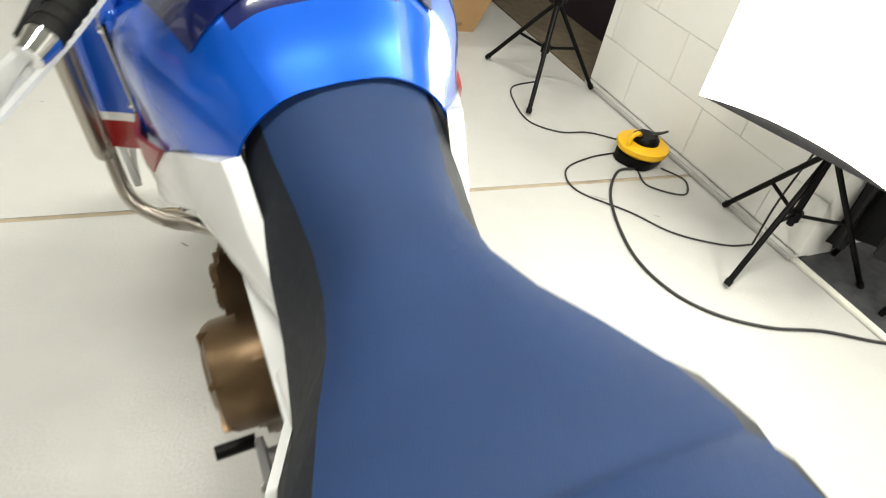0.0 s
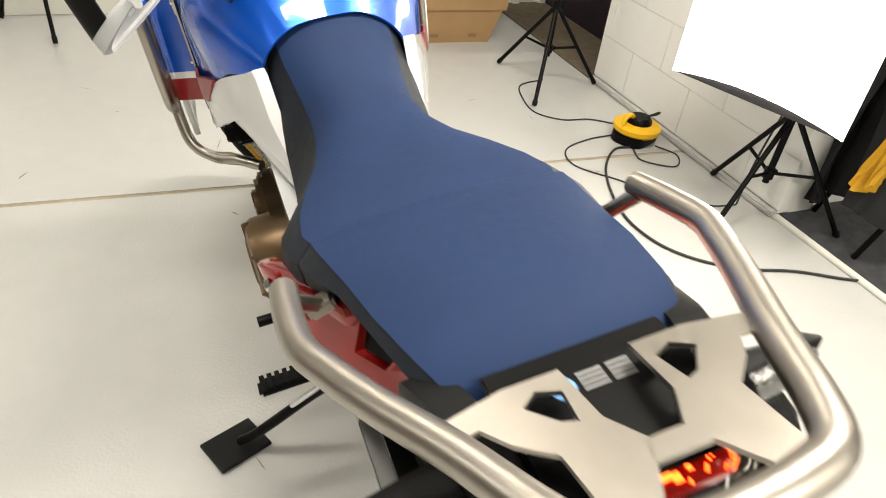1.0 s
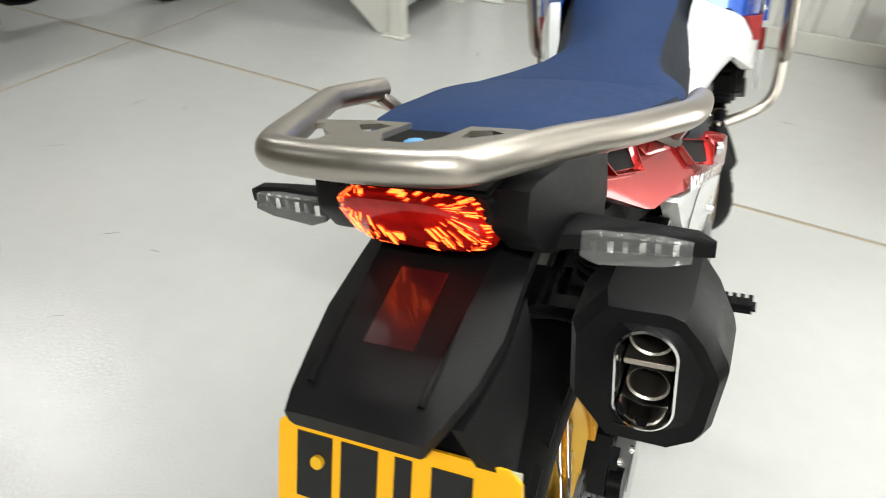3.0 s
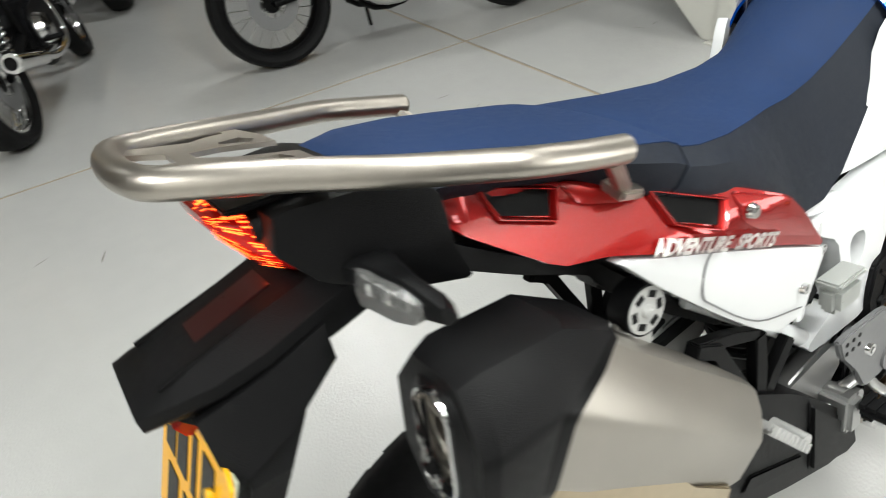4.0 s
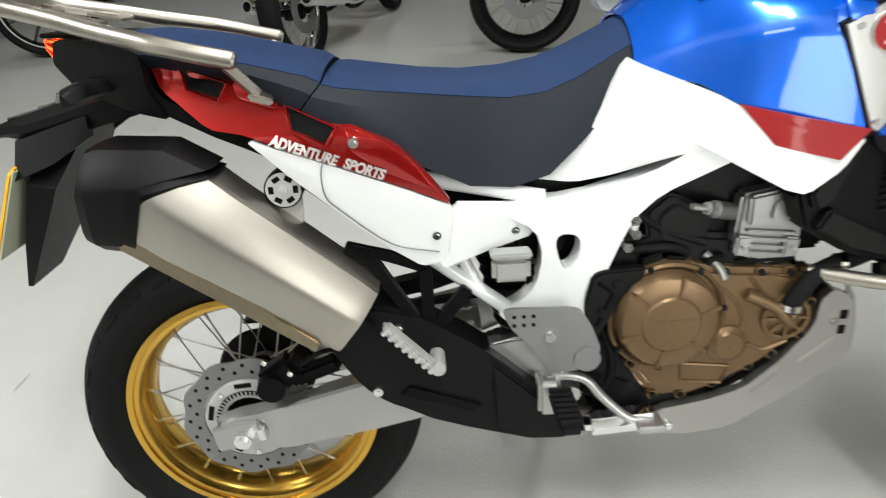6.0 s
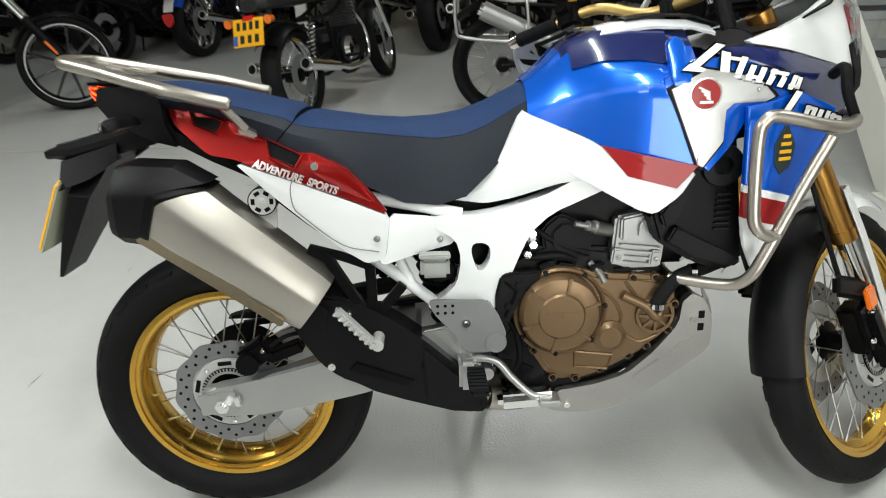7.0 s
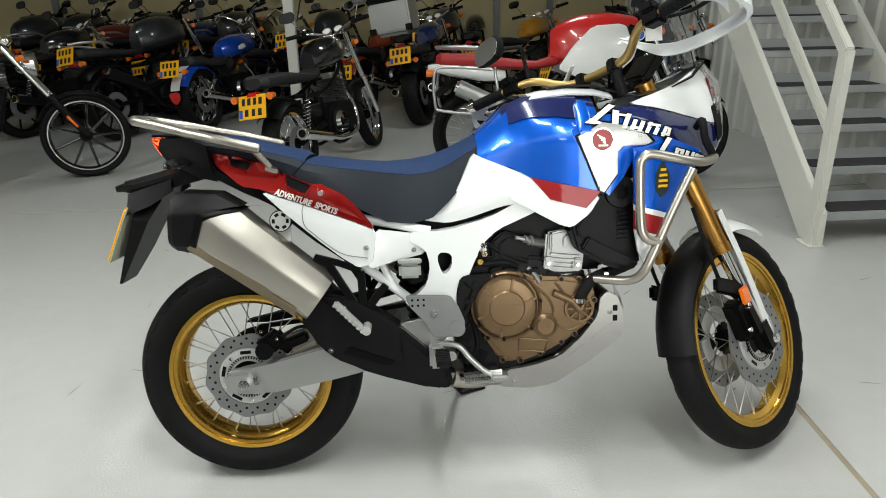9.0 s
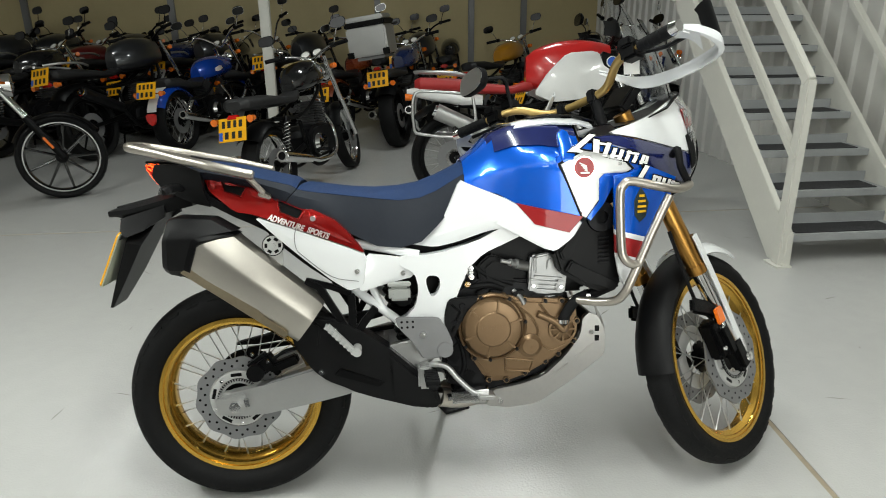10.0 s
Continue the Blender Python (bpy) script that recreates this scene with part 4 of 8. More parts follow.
# ---- white frame ----
outer = rounded([(0.485, 0.761), (0.595, 0.761), (0.715, 0.794), (0.795, 0.834), (0.895, 0.879), (0.925, 0.839), (0.815, 0.791), (0.740, 0.759), (0.695, 0.717), (0.663, 0.646), (0.640, 0.584), (0.635, 0.544), (0.485, 0.544), (0.470, 0.561), (0.510, 0.581), (0.536, 0.609), (0.547, 0.664), (0.535, 0.709), (0.485, 0.737)], 0.2, 1)
hole = rounded([(0.563, 0.699), (0.607, 0.699), (0.611, 0.665), (0.595, 0.637), (0.579, 0.637)], 0.25, 2)
for s in (1, -1):
    bm = B()
    sides = []
    for x in (s * 0.112, s * 0.150):
        o = [bm.verts.new((x, *p)) for p in outer]
        i = [bm.verts.new((x, *p)) for p in hole]
        eo = [bm.edges.new((o[k], o[(k + 1) % len(o)])) for k in range(len(o))]
        ei = [bm.edges.new((i[k], i[(k + 1) % len(i)])) for k in range(len(i))]
        bmesh.ops.triangle_fill(bm, use_beauty=True, edges=eo + ei)
        sides.append((o, i))
    for a, b in zip(*sides):
        for k in range(len(a)):
            j = (k + 1) % len(a)
            bm.faces.new((a[k], a[j], b[j], b[k]))
    fr = part("frame_plate", bm, M_WHITE, bike, "white painted steel frame")
    bm = B()
    rod(bm, (s * 0.128, 0.33, 0.808), (s * 0.132, 0.55, 0.760), 0.0135)
    part("frame_tube", bm, M_WHITE, fr)
    bm = B()
    rod(bm, (s * 0.118, 0.26, 0.742), (s * 0.132, 0.50, 0.552), 0.0135)
    part("frame_tube", bm, M_WHITE, fr)
    bm = B()
    rod(bm, (s * 0.125, 0.405, 0.682), (s * 0.128, 0.44, 0.60), 0.011)
    part("frame_tube", bm, M_WHITE, fr)
    bm = B()
    rod(bm, (s * 0.095, 0.82, 0.825), (s * 0.045, 1.12, 1.02), 0.024)
    part("frame_tube", bm, M_WHITE, fr)
    bm = B()
    prism(bm, rounded([(0.472, 0.590), (0.600, 0.585), (0.622, 0.550), (0.640, 0.505), (0.634, 0.478), (0.600, 0.462), (0.549, 0.462), (0.530, 0.510), (0.482, 0.558)], 0.12, 1), s * 0.183, s * 0.194, bevel=0.003)
    heel = part("heel_plate", bm, M_ALUGREY, bike, "grey heel plate")
    bm = B()
    part("heel_bolt", bolt(B(), (s * 0.194, 0.552, 0.535), (s, 0, 0), 0.011), M_CHROME, heel)
    rod(bm, (s * 0.13, 0.616, 0.487), (s * 0.198, 0.616, 0.487), 0.023, segs=24)
    for k in range(6):
        part("plate_hole", rod(B(), (s * 0.193, 0.492 + 0.016 * (k % 3), 0.575 - 0.016 * (k // 3)), (s * 0.1948, 0.492 + 0.016 * (k % 3), 0.575 - 0.016 * (k // 3)), 0.0036, segs=10), M_BLACK, heel)
    part("pivot_cap", bm, M_ALUGREY, heel)
    bm = B()
    if s > 0:
        tube(bm, [(0.15, 0.535, 0.405), (0.155, 0.57, 0.43), (0.16, 0.62, 0.425), (0.165, 0.655, 0.385), (0.175, 0.70, 0.345), (0.18, 0.74, 0.338)], 0.009, 10, 5)
        box(bm, (0.185, 0.735, 0.338), (0.05, 0.05, 0.015), bevel=0.004)
        part("exhaust_joint", box(B(), (0.165, 0.690, 0.333), (0.05, 0.135, 0.036), pose(0, 0, 0, 3, 0, 0), bevel=0.012), M_CHROME, bike, "polished exhaust joint cover")
        rod(bm, (0.14, 0.56, 0.418), (0.165, 0.56, 0.418), 0.019)
        rod(bm, (0.13, 0.60, 0.395), (0.165, 0.60, 0.395), 0.015)
        part("brake_pedal", bm, M_ALU, bike, "polished brake pedal")
    else:
        tube(bm, [(-0.15, 0.56, 0.40), (-0.17, 0.66, 0.40), (-0.21, 0.72, 0.41)], 0.007, 8, 4)
        rod(bm, (-0.20, 0.715, 0.41), (-0.265, 0.715, 0.41), 0.012)
        part("gear_lever", bm, M_DARK, bike)
    bm = B()
    box(bm, (s * 0.238, 0.530 if s < 0 else 0.572, 0.412), (0.110, 0.040, 0.020), bevel=0.007)
    fr_ = part("rider_footrest", bm, M_GRIP, bike, "black rubber footrest")
    for k in range(7):
        part("footrest_rib", box(B(), (s * (0.192 + 0.015 * k), 0.530 if s < 0 else 0.572, 0.4235), (0.009, 0.038, 0.007)), M_GRIP, fr_)
    bm = B()
    box(bm, (s * 0.155, 0.556, 0.400), (0.06, 0.04, 0.07), bevel=0.008)
    part("footrest_bracket", bm, M_ALU if s > 0 else M_DARK, bike)


# ---- tail panels ----
def tail_x(y, z):
    return 0.178 + 0.16 * (y - 0.12) - min(0.056, 0.62 * max(0, z - 0.888)) - 0.16 * max(0, 0.88 - z)


def front_x(y, z):
    return 0.192 - 0.42 * max(0, y - 0.39) - 0.06 * max(0, 0.75 - z)


red = [(-0.054, 1.000), (-0.048, 1.013), (-0.02, 1.006), (0.08, 0.978), (0.105, 0.958), (0.153, 0.946), (0.258, 0.908), (0.318, 0.879), (0.35, 0.846), (0.400, 0.780), (0.332, 0.809), (0.214, 0.853), (0.094, 0.896), (0.038, 0.904), (-0.040, 0.962)]
white_low = [(0.091, 0.892), (0.214, 0.850), (0.332, 0.806), (0.402, 0.777), (0.388, 0.682), (0.348, 0.670), (0.30, 0.702), (0.235, 0.756), (0.155, 0.828)]
white_front = [(0.400, 0.777), (0.46, 0.765), (0.530, 0.750), (0.537, 0.694), (0.45, 0.682), (0.378, 0.668), (0.368, 0.70)]
for s in (1, -1):
    bm = dome(B(), dense(rounded(red, 0.12, 1)), tail_x, 0.02, 0.0, s, (0.16, 0.905))
    rp = part("side_panel", bm, M_RED, bike, "metallic red side panel")
    bm = dome(B(), dense(rounded(white_low, 0.12, 1)), tail_x, 0.02, 0.004, s, (0.27, 0.78))
    wp = part("lower_side_panel", bm, M_WHITE, bike)
    bm = dome(B(), dense(rounded(white_front, 0.12, 1)), front_x, 0.012, 0.002, s)
    part("side_cover", bm, M_WHITE, bike)
    for o in ([(-0.001, 0.987), (0.066, 0.967), (0.054, 0.947), (0.008, 0.961)], [(0.161, 0.931), (0.230, 0.905), (0.215, 0.884), (0.168, 0.903)]):
        cy, cz = sum(p[0] for p in o) / 4, sum(p[1] for p in o) / 4
        oo = [(cy + (y - cy) * 1.20, cz + (z - cz) * 1.36) for y, z in o]
        bm = B()
        rings = []
        for f, d in ((1.0, -0.002), (0.975, 0.007), (0.94, 0.0095), (0.88, 0.0095), (0.84, 0.006), (0.80, -0.006)):
            rings.append([bm.verts.new((s * (tail_x(cy + (y - cy) * f, cz + (z - cz) * f) + d), cy + (y - cy) * f, cz + (z - cz) * f)) for y, z in dense(oo, 0.012)])
        ring_faces(bm, rings, cap=False)
        ve = part("vent_surround", bm, M_RED, rp)
        bm = dome(B(), dense(o, 0.01), lambda y, z: tail_x(y, z) + 0.0020, 0.006, 0.0, s, edge=0.0005)
        part("vent", bm, M_BLACK, rp, "black vent insert")
    for o in ([(0.076, 0.972), (0.150, 0.946), (0.146, 0.930), (0.086, 0.946)], [(-0.046, 1.002), (-0.016, 1.000), (-0.020, 0.966), (-0.036, 0.968)], [(0.245, 0.908), (0.312, 0.880), (0.345, 0.846), (0.372, 0.806), (0.300, 0.836), (0.250, 0.872)]):
        bm = dome(B(), dense(rounded(o, 0.1, 1), 0.01), lambda y, z: tail_x(y, z) + 0.0035, 0.006, 0.002, s, edge=0.001)
        part("panel_relief", bm, M_RED, rp)
    part("panel_screw", bolt(B(), (s * (tail_x(0.243, 0.884) + 0.006), 0.258, 0.884), (s, 0, 0), 0.009), M_CHROME, wp)
    part("panel_screw", bolt(B(), (s * (tail_x(0.374, 0.730) + 0.001), 0.372, 0.730), (s, 0, 0), 0.008), M_CHROME, wp)
    part("panel_screw", bolt(B(), (s * (front_x(0.502, 0.710) + 0.001), 0.502, 0.710), (s, 0, 0), 0.008), M_CHROME, wp)
    bm = B()
    seam = [(0.225, 0.865), (0.205, 0.845), (0.205, 0.80), (0.225, 0.775), (0.30, 0.715), (0.375, 0.700)]
    tube(bm, [(s * (tail_x(y, z) + 0.0035), y, z) for y, z in seam], 0.0011, 5, 4)
    part("panel_seam", bm, M_ALUGREY, wp)
    # black strut along the lower edge of the panels
    bm = B()
    prism(bm, rounded([(-0.135, 0.985), (-0.055, 0.985), (-0.045, 0.955), (0.035, 0.898), (0.092, 0.890), (0.155, 0.826), (0.235, 0.754), (0.345, 0.668), (0.335, 0.655), (0.225, 0.735), (0.150, 0.800), (0.128, 0.818), (0.116, 0.846), (0.068, 0.866), (0.03, 0.884), (-0.055, 0.932), (-0.115, 0.945)], 0.1, 1), s * 0.070, s * 0.108, bevel=0.004)
    part("tail_strut", bm, M_PLASTIC, bike, "black plastic tail strut")
k = math.atan2(0.062, 0.175)
mt = Matrix(((0, 0, 1, 0), (math.cos(k), math.sin(k), 0, 0), (-math.sin(k), math.cos(k), 0, 0), (0, 0, 0, 1)))
for words, y, z in (("ADVENTURE", 0.132, 0.883), ("SPORTS", 0.238, 0.846)):
    tx = text_mesh("lettering", words, 0.0235, Matrix.Translation((tail_x(y, z) + 0.0075, y, z)) @ mt @ pose(0, 0, 0, 0, -7, 0) @ Matrix.Diagonal((0.76, 1, 1, 1)), M_PAPER, bike, 0.22, label="white block lettering on the red panel")
    for v in tx.data.vertices:
        v.co.x = tail_x(v.co.y, v.co.z) + 0.0065

# tail body, lamp, fender, plate
def body(secs, name, mat, parent, label=""):
    """Closed loft through (y, half width, top z, bottom z, squareness)."""
    bm = B()
    rings = []
    for y, w, t, b in secs:
        c, h = (t + b) / 2, (t - b) / 2
        ring = []
        for k in range(20):
            a = 2 * math.pi * k / 20
            ca, sa = math.cos(a), math.sin(a)
            ring.append((w * abs(ca) ** 0.55 * (1 if ca > 0 else -1), y, c + h * abs(sa) ** 0.7 * (1 if sa > 0 else -1)))
        rings.append(ring)
    return part(name, loft(bm, rings), mat, parent, label)


for s in (1, -1):
    bm = dome(B(), dense(rounded([(-0.186, 1.040), (-0.10, 1.036), (-0.052, 1.016), (-0.048, 0.960), (-0.030, 0.915), (-0.085, 0.928), (-0.165, 0.968), (-0.194, 1.006)], 0.1, 1), 0.015), lambda y, z: 0.098 + 0.22 * (y + 0.18) - 0.25 * max(0, 0.97 - z), 0.03, 0.004, s)
    part("tail_side", bm, M_PLASTIC, bike, "black plastic tail side panel")
tail = body([(-0.196, 0.068, 1.038, 1.004), (-0.17, 0.085, 1.044, 0.980), (-0.13, 0.090, 1.038, 0.950), (-0.06, 0.086, 1.010, 0.922), (0.0, 0.088, 0.975, 0.888), (0.10, 0.100, 0.93, 0.835), (0.24, 0.10, 0.89, 0.74)], "tail_unit", M_PLASTIC, bike, "black plastic tail unit")
body([(-0.226, 0.042, 1.039, 1.030), (-0.218, 0.054, 1.041, 1.013), (-0.196, 0.063, 1.040, 0.980), (-0.170, 0.067, 1.038, 0.962)], "tail_lamp", M_TAIL, tail, "lit red tail lamp")
bm = B()
rnd = random.Random(2)
LS = [(-0.226, 0.042, 1.039, 1.030), (-0.218, 0.054, 1.041, 1.013), (-0.196, 0.063, 1.040, 0.980), (-0.170, 0.067, 1.038, 0.962)]


def lamp_skin(a, t):
    i = min(2, int(t))
    y, w, top, bot = [p + (q - p) * (t - i) for p, q in zip(LS[i], LS[i + 1])]
    ca, sa = math.cos(a), math.sin(a)
    return Vector(((w + 0.0006) * abs(ca) ** 0.55 * (1 if ca > 0 else -1), y - 0.0004, (top + bot) / 2 + ((top - bot) / 2 + 0.0006) * abs(sa) ** 0.7 * (1 if sa > 0 else -1)))


for k in range(170):
    a, t0 = rnd.uniform(0, 2 * math.pi), rnd.uniform(0.15, 2.2)
    n, w = rnd.uniform(0.25, 0.7), rnd.uniform(0.012, 0.035)
    bm.faces.new([bm.verts.new(lamp_skin(a + da, t0 + dt)) for da, dt in ((-w, 0), (w, 0), (w * 0.6, n), (-w * 0.6, n))])
part("led", bm, M_LED, tail)
bm = B()
box(bm, (0, -0.155, 1.0415), (0.15, 0.12, 0.006), pose(0, 0, 0, -4, 0, 0), bevel=0.002)
part("tail_cover", bm, M_BLACK, tail)
bm = B()
rod(bm, (-0.026, -0.132, 1.041), (-0.026, -0.132, 1.0445), 0.010, segs=24)
part("round_sticker", bm, M_BLUESTICKER, tail)
bm = B()
for k in range(4):
    box(bm, (-0.002, -0.138 + 0.0045 * k, 1.0434), (0.020, 0.002, 0.001))
    box(bm, (0.021, -0.138 + 0.0045 * k, 1.0434), (0.018, 0.002, 0.001))
part("sticker_text", bm, M_ALUGREY, tail)
def facet(y, wt, zt, wm, zm, wb, zb):
    """An eight-cornered section with a flat top, a shoulder and a narrower foot."""
    return [(-wt, y, zt), (wt, y, zt), (wm, y, zm + 0.006), (wm, y, zm - 0.006), (wb, y, zb), (-wb, y, zb), (-wm, y, zm - 0.006), (-wm, y, zm + 0.006)]


bm = loft(B(), [facet(-0.085, 0.052, 0.968, 0.072, 0.950, 0.066, 0.918), facet(-0.150, 0.050, 0.966, 0.074, 0.944, 0.066, 0.912), facet(-0.215, 0.046, 0.959, 0.076, 0.936, 0.060, 0.904),
               facet(-0.262, 0.046, 0.953, 0.070, 0.932, 0.056, 0.906), facet(-0.306, 0.044, 0.946, 0.060, 0.934, 0.054, 0.922), facet(-0.326, 0.042, 0.942, 0.054, 0.934, 0.050, 0.924)])
TILT = Matrix.Translation((0, -0.098, 0.95)) @ pose(0, 0, 0, 8, 0, 0) @ Matrix.Translation((0, 0.085, -0.95))
DROOP = TILT @ Matrix.Diagonal((1.10, 1, 1, 1))
bm.transform(DROOP)
fender = part("rear_fender", bm, M_PLASTIC, bike, "black plastic rear fender", 20)
for sd in (1, -1):
    bm = loft(B(), [[(sd * 0.060, -0.160, 0.935), (sd * 0.076, -0.160, 0.935), (sd * 0.080, -0.165, 0.900), (sd * 0.064, -0.165, 0.900)],
                    [(sd * 0.060, -0.225, 0.925), (sd * 0.078, -0.225, 0.925), (sd * 0.092, -0.230, 0.872), (sd * 0.072, -0.230, 0.872)],
                    [(sd * 0.056, -0.290, 0.915), (sd * 0.066, -0.290, 0.915), (sd * 0.098, -0.296, 0.858), (sd * 0.080, -0.296, 0.858)]])
    bm.transform(DROOP)
    part("fender_flange", bm, M_PLASTIC, fender, "", 20)
    bm = rod(B(), (sd * 0.0465, -0.100, 0.967), (sd * 0.044, -0.300, 0.9485), 0.003, segs=6)
    bm.transform(DROOP)
    part("fender_rib", bm, M_BLACK, fender)
# dark red plate paints the tail lamp's red bounce onto the fender
bm = B()
box(bm, (0, -0.215, 0.957), (0.045, 0.085, 0.005), pose(0, 0, 0, 8, 0, 0), bevel=0.002)
bm.transform(DROOP)
part("fender_red_glow", bm, material("dark_red_fender_patch", (0.025, 0.003, 0.004), 0.3, coat=0.2, vary=0.1), fender)
for k in range(5):
    bm = B()
    box(bm, (-0.024 + 0.012 * k, -0.282, 0.9485), (0.0075, 0.009, 0.0012), pose(0, 0, 0, 9, 0, 0))
    bm.transform(DROOP)
    part("maker_mark", bm, M_ALUGREY, fender, "small silver maker's mark")
bm = loft(B(), [[(-0.050, -0.300, 0.915), (0.050, -0.300, 0.915), (0.060, -0.172, 0.918), (-0.060, -0.172, 0.918)], [(-0.060, -0.272, 0.882), (0.060, -0.272, 0.882), (0.078, -0.212, 0.868), (-0.078, -0.212, 0.868)],
               [(-0.092, -0.284, 0.846), (0.092, -0.284, 0.846), (0.084, -0.246, 0.832), (-0.084, -0.246, 0.832)], [(-0.080, -0.338, 0.745), (0.080, -0.338, 0.745), (0.074, -0.310, 0.745), (-0.074, -0.310, 0.745)], [(-0.050, -0.386, 0.664), (0.050, -0.386, 0.664), (0.05, -0.378, 0.662), (-0.05, -0.378, 0.662)]])
bm.transform(DROOP)
part("mud_flap", bm, M_PLASTIC, fender)
bm = B()
box(bm, (0, -0.298, 0.896), (0.07, 0.018, 0.022), pose(0, 0, 0, 20, 0, 0), bevel=0.003)
bm.transform(DROOP)
part("plate_lamp", bm, M_REDLENS, fender)
PT = TILT @ Matrix.Translation((0.004, -0.333, 0.808)) @ pose(0, 0, 0, -31, 0, 0)
bm = B()
prism(bm, rounded([(-0.114, -0.083), (0.114, -0.083), (0.114, 0.083), (-0.114, 0.083)], 0.06, 2), -0.002, 0.002, axis="y")
bm.transform(PT)
plate = part("number_plate", bm, M_PLATE, bike, "yellow rear number plate with black bars")
bm = B()
box(bm, (0, 0.004, 0), (0.222, 0.003, 0.160))
bm.transform(PT)
part("plate_back", bm, M_PLATEBACK, plate)
bm = B()
for x, z, w, h in ((-0.075, 0.038, 0.036, 0.062), (-0.030, 0.038, 0.036, 0.062), (0.012, 0.038, 0.016, 0.062), (0.056, 0.038, 0.036, 0.062), (-0.06, -0.04, 0.04, 0.062), (0.0, -0.04, 0.04, 0.062), (0.06, -0.04, 0.04, 0.062)):
    bm = box(B(), (x, -0.0026, z), (w, 0.0012, h))
    bm.transform(PT)
    part("plate_bar", bm, M_INK, plate)
for x in (-0.07, 0.07):
    bm = rod(B(), (x, -0.002, 0.045), (x, -0.008, 0.045), 0.006)
    bm.transform(PT)
    part("plate_screw", bm, M_YELLOW, plate)
for s in (1, -1):
    bm = B()
    loft(bm, [[(s * x, y, z) for y, z in rounded([(-0.157 + d, 0.960), (-0.157 + d, 0.984 - e), (-0.097 - d, 0.984 - e), (-0.087 - d, 0.962)], 0.2, 1)] for x, d, e in ((0.07, 0.0, 0.0), (0.11, 0.01, 0.001), (0.18, 0.022, 0.0), (0.214, 0.022, 0.002), (0.228, 0.028, 0.008))])
    sg = part("turn_signal", bm, M_PLASTIC, bike, "black turn signal with a clear lens")
    bm = B()
    loft(bm, [[(s * x, -0.163 + d, z0), (s * x, -0.158 + d, z1), (s * x, -0.137 + d, z1), (s * x, -0.137 + d, z0)] for x, d, z0, z1 in ((0.125, 0.014, 0.961, 0.981), (0.14, 0.010, 0.957, 0.982), (0.19, 0.014, 0.960, 0.980), (0.212, 0.018, 0.964, 0.978))])
    part("signal_lens", bm, M_LENS, sg)
    for k in range(7):
        part("reflector_rib", box(B(), (s * (0.136 + 0.0125 * k), -0.143 + 0.0017 * k, 0.970), (0.005, 0.003, 0.011), pose(0, 0, 0, 0, 0, s * (18 if k % 2 else -14))), M_CHROME, sg)


# ---- seat ----
def seat(rows, name, label):
    """rows: y, top z, seam half width, seam z, bottom half width, bottom z."""
    top, side = B(), B()
    st, ss = [], []
    for y, t, w, sz, bw, bz in rows:
        w *= 0.97
        prof = [(f * w, sz + (t - sz) * (1 - f ** 2.6)) for f in (0, 0.3, 0.55, 0.75, 0.88, 0.96, 1.0)]
        st.append([(-x, y, z) for x, z in reversed(prof)] + [(x, y, z) for x, z in prof[1:]])
        lean = 0.9 * max(0.0, 1 - abs(y - 0.213) / 0.12)
        fat = 0.012 * min(1.0, max(0.0, (0.42 - y) / 0.12))
        w -= fat * 0.8
        st[-1] = [(x * w / (w + fat * 0.8), yy, z) for x, yy, z in st[-1]]
        low = [(w - 0.001, sz - 0.0005), (w + (bw - w) * 0.35 + 0.004 + fat, sz + (bz - sz) * 0.35), (w + (bw - w) * 0.75 + 0.003 + fat * 0.6, sz + (bz - sz) * 0.75), (bw, bz), (bw - 0.03, bz - 0.004)]
        ss.append([(-x, y + lean * (z - sz), z) for x, z in reversed(low)] + [(x, y + lean * (z - sz), z) for x, z in low])
    st = [[(x + 0.004, y, z) for x, y, z in r] for r in st]
    ss = [[(x + 0.004, y, z) for x, y, z in r] for r in ss]
    ribbon(top, st)
    ob = part(name, thicken(top, 0.004), M_SEAT, bike, label)
    for k in (0, 1):
        bm = ribbon(B(), [s[:5] if k else s[5:] for s in ss])
        part("seat_side", thicken(bm, 0.004), M_SEATSIDE, ob, "dark grey seat side")
    for ring_top, ring_side in ((st[0], ss[0]), (st[-1], ss[-1])):
        bm = B()
        bm.faces.new([bm.verts.new(p) for p in list(ring_top) + list(ring_side[5:]) + list(ring_side[:5])])
        part("seat_end", bm, M_SEATSIDE, ob)
    return ob


